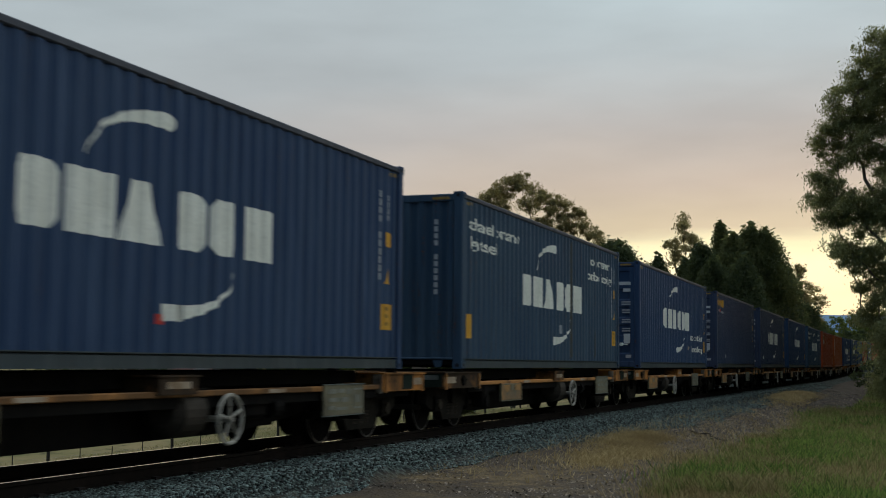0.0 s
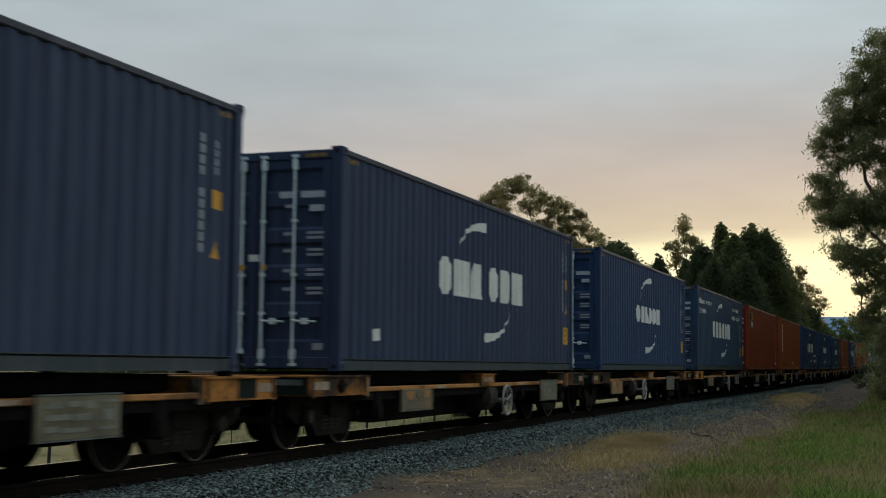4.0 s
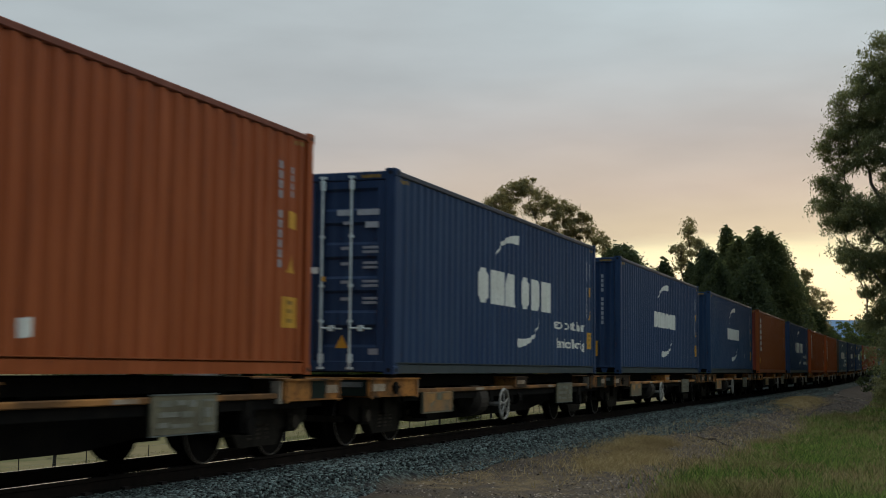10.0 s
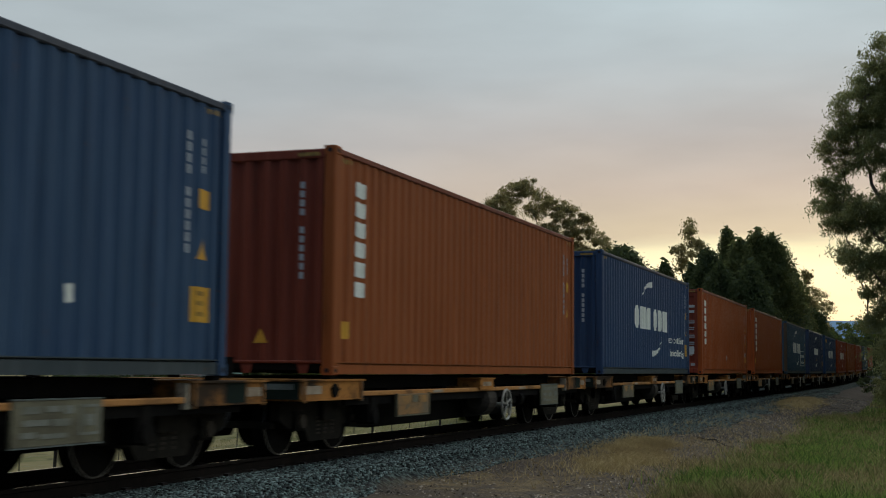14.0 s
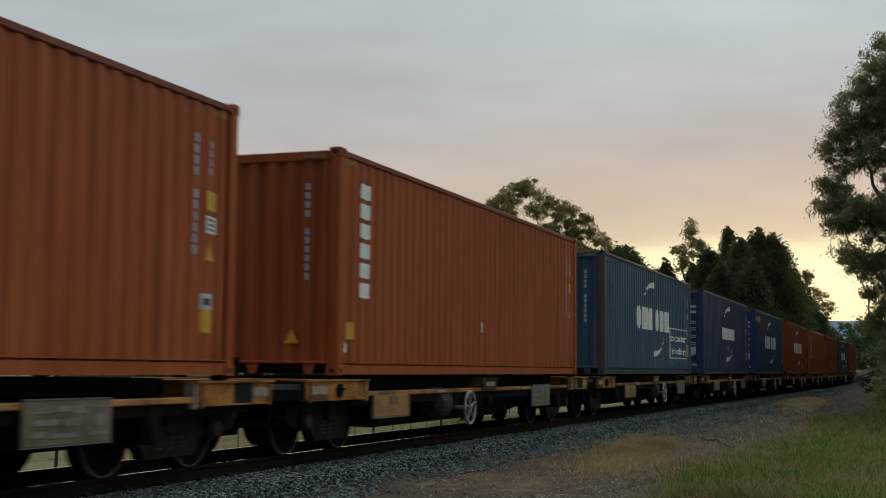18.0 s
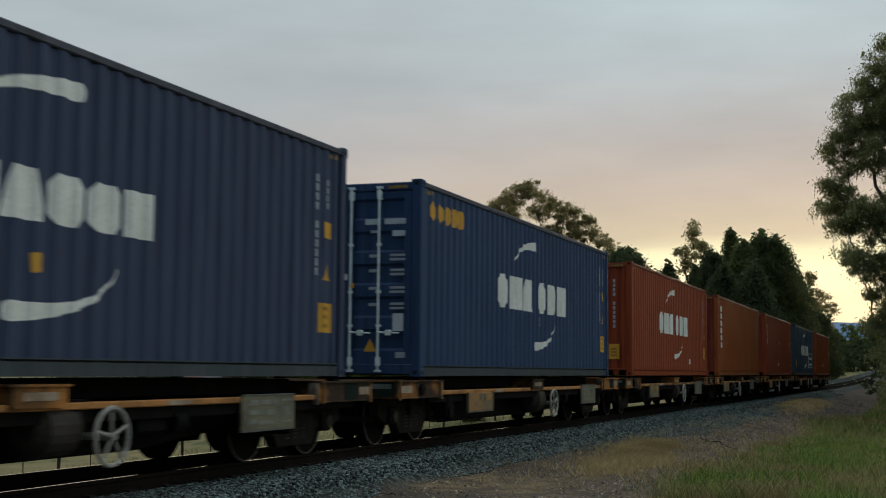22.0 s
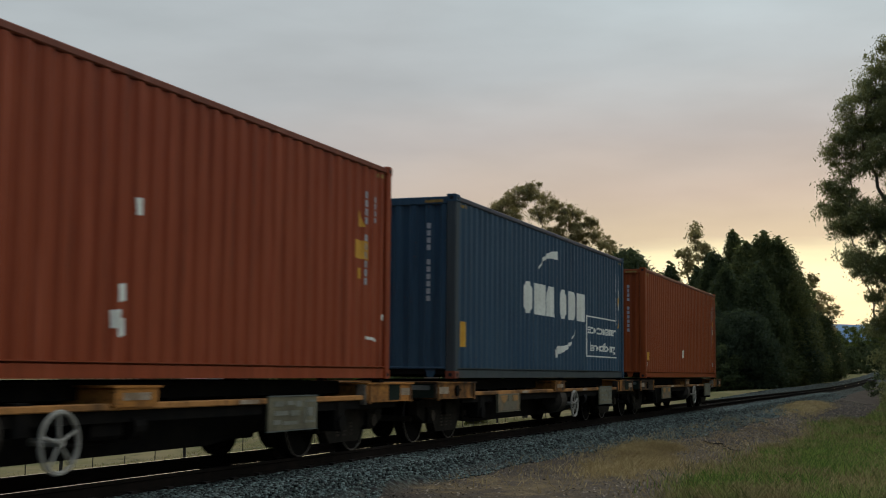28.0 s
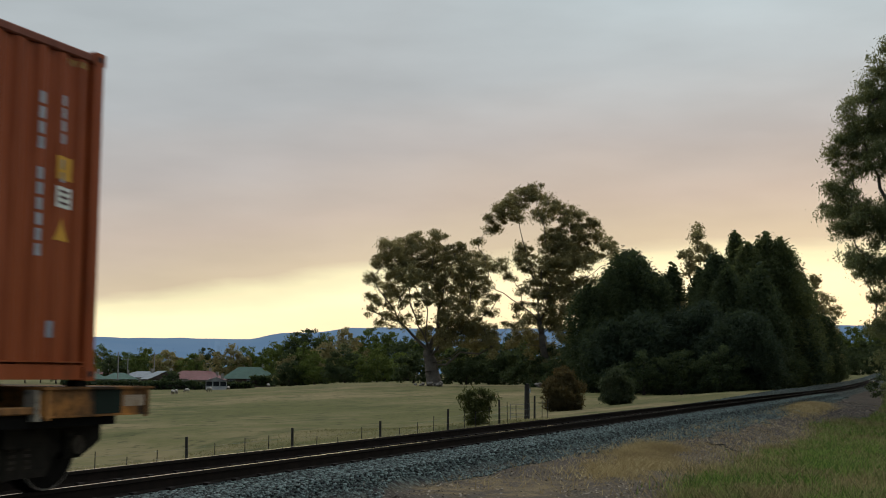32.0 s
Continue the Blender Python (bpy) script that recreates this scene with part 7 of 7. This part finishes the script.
def chips():
    """Bark, twigs and stone flakes strewn over the bank."""
    rng = np.random.default_rng(21)
    n = 72000
    px = 14 + 76 * rng.random(n) ** 1.2
    py = 3.0 + (3.3 - 1.0 * np.clip((px - 20) / 12, 0, 1)) * rng.random(n) + 0.25 * np.sin(px * 0.6)
    keep = np.array([noise.noise((u * 0.7, v * 0.7, 6)) + rng.normal() * 0.3 + (0.25 if u > 23 else 0.0) > 0.02 for u, v in zip(px, py)])
    px, py = px[keep], py[keep]
    n = len(px)
    p = np.stack([px, py, [land(u, v) + 0.012 for u, v in zip(px, py)]], 1)
    a = rng.uniform(0, 6.283, n)
    k = rng.uniform(0.007, 0.022, n)[:, None] * (1 + 0.010 * px)[:, None]
    u = np.stack([np.cos(a), np.sin(a), rng.normal(size=n) * 0.25], 1) * k
    w = np.stack([-np.sin(a), np.cos(a), rng.normal(size=n) * 0.3], 1) * k * rng.uniform(0.2, 0.8, n)[:, None]
    m, nn, l, b = node_mat("bark_and_stone_flakes")
    g = nn.new("ShaderNodeNewGeometry")
    col = ramp2(nn, l, g.outputs["Random Per Island"], (0.050, 0.040, 0.032), (0.42, 0.345, 0.255), 0.40, 1.0)
    l.new(col, b.inputs["Base Color"])
    b.inputs["Roughness"].default_value = 0.9
    tagged(new("bank_litter", quads("bank_litter", np.stack([p - u, p + w, p + u, p - w], 1), m)), "strewn bark, twigs and stone flakes on the bank", "litter", kind="stuff")


chips()
# fallen branch and a white stone on the bank
br = tagged(new("fallen_branch"), "bare dark branch lying on the bank", "branch")
s = Shape()
rng = np.random.default_rng(5)
P0, P1 = BRANCH
for (u, v), r in ((((0.0, 0.0), (1.0, 0.0)), 0.022), (((0.45, 0.0), (0.8, 0.18)), 0.012), (((0.6, 0.0), (0.95, -0.14)), 0.010)):
    q = []
    for f_, o_ in (u, v):
        gx, gy = P0[0] + (P1[0] - P0[0]) * f_ + o_, P0[1] + (P1[1] - P0[1]) * f_ + o_
        q.append((gx, gy, land(gx, gy) + 0.03))
    limb(s, q[0], q[1], r, r * 0.4, rng, 6, 0.08)
part("stem", s, DARKBARK, br, smooth=True)


def rock(name, label, x, y, r, mat, seed, lift=0.0, group=""):
    bm = bmesh.new()
    bmesh.ops.create_icosphere(bm, subdivisions=2, radius=1)
    for v in bm.verts:
        k = 1 + 0.35 * noise.noise(v.co * 1.3 + Vector((seed, 0, 0)))
        v.co = Vector((v.co.x * r * 1.2 * k, v.co.y * r * k, v.co.z * r * 0.7 * k))
    me = bpy.data.meshes.new(name)
    bm.to_mesh(me)
    bm.free()
    me.materials.append(mat)
    o = tagged(new(name, me), label, "stone", group)
    o.matrix_world = pose(x, y, land(x, y) + r * 0.4 + lift, 0, 0, seed * 37)
    return o


PALE = plain("pale_stone", (0.62, 0.60, 0.56), None, 0.8)
FIELDSTONE = plain("weathered_field_stone", (0.27, 0.235, 0.19), (0.14, 0.12, 0.10), 0.9, 0.0, 2.0, 0.4, 0.02)
rock("stone", "small white stone on the dry grass", WSTONE[0], WSTONE[1], 0.055, PALE, 3)
rs = random.Random(12)
for i in range(26):
    x, y = at_view(20.7 + 0.3 + rs.uniform(-0.62, 0.55), 146 + rs.uniform(-0.8, 0.8))
    rock("field_stone", "rough field stone heaped below the gum", x, y, rs.uniform(0.12, 0.30), FIELDSTONE, i, rs.uniform(0, 0.25), "stone heap below the gum")
for i in range(14):
    x, y = at_view(16.05 + rs.uniform(-0.22, 0.22), 146 + rs.uniform(-0.8, 0.8))
    rock("field_stone", "rough field stone heaped below the tall gum", x, y, rs.uniform(0.10, 0.26), FIELDSTONE, i + 40, rs.uniform(0, 0.3), "stone heap below the tall gum")
# small wire gate by the strainer post
x, y = at_view(16.95, 52)
gt = tagged(new("wire_gate"), "small grey wire hurdle beside the strainer post", "gate")
gt.matrix_world = pose(x, y, land(x, y), 0, 0, facing(x, y))
for u in (-0.38, 0.38):
    s = Shape()
    s.tube((u, 0, -0.05), (u, 0, 0.62), 0.014, n=6)
    part("stile", s, WIREG, gt)
for z in (0.1, 0.25, 0.42, 0.6):
    s = Shape()
    s.tube((-0.38, 0, z), (0.38, 0, z), 0.009, n=6)
    part("rail", s, WIREG, gt)


def paddock(rng):
    """Spots beyond the line, thinning with distance."""
    while True:
        px, py = 16 + 32 * rng.random() ** 1.2, 10.6 + 12 * rng.random() ** 1.4
        if noise.noise((px * 0.22, py * 0.22, 2)) + rng.normal() * 0.3 > -0.15:
            return px, py


blades("paddock_grass", "dry paddock grass beyond the line", 20000, paddock, 0.06, FIELDBLADE, 4, 0.010, 1.2)
blades("paddock_grass", "green paddock grass beyond the line", 30000, paddock, 0.06, FIELDBLADE, 5, 0.010, 1.2)


def stone_material():
    m, n, l, p = node_mat("ballast_stones")
    g = n.new("ShaderNodeNewGeometry")
    c = ramp2(n, l, g.outputs["Random Per Island"], (0.010, 0.013, 0.010), (0.200, 0.262, 0.234), 0.25, 1.0)
    l.new(c, p.inputs["Base Color"])
    p.inputs["Roughness"].default_value = 0.85
    return m


def stones():
    rng = np.random.default_rng(6)
    n = 78000
    x = 9 + 92 * rng.random(n) ** 1.9
    y = YC - 0.2 - (1.75 + 0.95 * np.clip((x - 20) / 14, 0, 1) * (1 - 0.75 * np.clip((x - 72) / 40, 0, 1)) + 0.25 * np.sin(x * 1.3) * np.sin(x * 0.31)) * rng.random(n) ** 0.9 - np.clip(x - 7.7, 0, 99) ** 2 / 26160
    far = rng.random(n) < 0.12
    y[far] = YC + 0.1 + 2.0 * rng.random(far.sum())
    base = np.array([(-1, -1, -1), (1, -1, -1), (1, 1, -1), (-1, 1, -1), (-1, -1, 1), (1, -1, 1), (1, 1, 1), (-1, 1, 1)], float) * 0.55
    F = np.array([(0, 3, 2, 1), (4, 5, 6, 7), (0, 1, 5, 4), (1, 2, 6, 5), (2, 3, 7, 6), (3, 0, 4, 7)])
    V = np.repeat(base[None], n, 0) * rng.uniform(0.55, 1.25, (n, 8, 1)) + rng.normal(size=(n, 8, 3)) * 0.08
    a = rng.uniform(0, 6.283, n)
    c, s = np.cos(a), np.sin(a)
    V = np.stack([V[..., 0] * c[:, None] - V[..., 1] * s[:, None], V[..., 0] * s[:, None] + V[..., 1] * c[:, None], V[..., 2] * 0.75], -1)
    V *= (rng.uniform(0.014, 0.031, n) * (1 + 0.5 * np.clip((x - 30) / 60, 0, 1)))[:, None, None]
    z = np.array([land(px, py) for px, py in zip(x, y)]) + 0.012
    V += np.stack([x, y, z], 1)[:, None, :]
    me = bpy.data.meshes.new("ballast")
    me.vertices.add(8 * n)
    me.vertices.foreach_set("co", V.astype(np.float32).ravel())
    idx = (F[None] + 8 * np.arange(n)[:, None, None]).astype(np.int32).ravel()
    me.loops.add(len(idx))
    me.loops.foreach_set("vertex_index", idx)
    me.polygons.add(6 * n)
    me.polygons.foreach_set("loop_start", np.arange(0, 24 * n, 4, dtype=np.int32))
    me.polygons.foreach_set("loop_total", np.full(6 * n, 4, dtype=np.int32))
    me.materials.append(stone_material())
    me.update(calc_edges=True)
    tagged(new("ballast", me), "blue-grey crushed stone ballast", "ballast", kind="stuff")


stones()

# ---------- the train's run ----------
PITCH = 14.85
RUN_T = [0, 2, 3.5, 5.5, 7.5, 9.5, 11.5, 13.5, 15.5, 17.5, 19.5, 21.5, 23.5, 25.5, 27.5, 29.5, 32]
RUN_S = [-5.2, 19.514, 38.059, 62.456, 86.712, 110.844, 134.403, 157.622, 180.393, 202.39, 223.802, 244.512, 264.538, 284.049, 302.875, 321.478, 344.037]


def spline(ts, ys):
    """A smooth curve through the train's positions."""
    n = len(ts)
    h = np.diff(ts)
    A, b = np.eye(n), np.zeros(n)
    for i in range(1, n - 1):
        A[i, i - 1], A[i, i], A[i, i + 1] = h[i - 1], 2 * (h[i - 1] + h[i]), h[i]
        b[i] = 6 * ((ys[i + 1] - ys[i]) / h[i] - (ys[i] - ys[i - 1]) / h[i - 1])
    A[0, 1], A[-1, -2] = -1, -1
    M = np.linalg.solve(A, b)

    def at(t):
        i = min(max(int(np.searchsorted(ts, t)) - 1, 0), n - 2)
        a, c = (ts[i + 1] - t) / h[i], (t - ts[i]) / h[i]
        return a * ys[i] + c * ys[i + 1] + ((a ** 3 - a) * M[i] + (c ** 3 - c) * M[i + 1]) * h[i] ** 2 / 6
    return at


travelled = spline(RUN_T, RUN_S)
# wagons that stand a little ahead of their container
SHIFT = {21: -0.06, 5: -0.05}


def motions():
    for k, (box_, flat) in enumerate(zip(BOXES, FLATS)):
        for ob, up in ((box_, DECK), (flat, 0.0)):
            rows = []
            for i in range(0, 65):
                t = i * 0.5
                x0 = k * PITCH - travelled(t) + (SHIFT.get(k, 0.0) if ob is flat else 0.0)
                za, zb = grade(x0), grade(x0 + CL)
                rows.append((t, pose(x0 + CL / 2, (centre(x0) + centre(x0 + CL)) / 2, (za + zb) / 2 + up, 0, -math.degrees(math.atan2(zb - za, CL)), math.degrees(math.atan2(centre(x0 + CL) - centre(x0), CL)))))
            walk(ob, rows)
    axles = [o for f in FLATS for o in f.children if o.name.startswith("wheelset")]
    first = axles[0]
    walk(first, [(i * 0.04, pose(0, 0, 0, 0, math.degrees(-(travelled(min(32.0, i * 0.04)) - RUN_S[0]) / 0.42) % 360, 0)) for i in range(0, 801)])
    for o in axles[1:]:
        o.rotation_mode = "QUATERNION"
        o.animation_data_create()
        o.animation_data.action = first.animation_data.action
        o.animation_data.action_slot = first.animation_data.action_slot


motions()
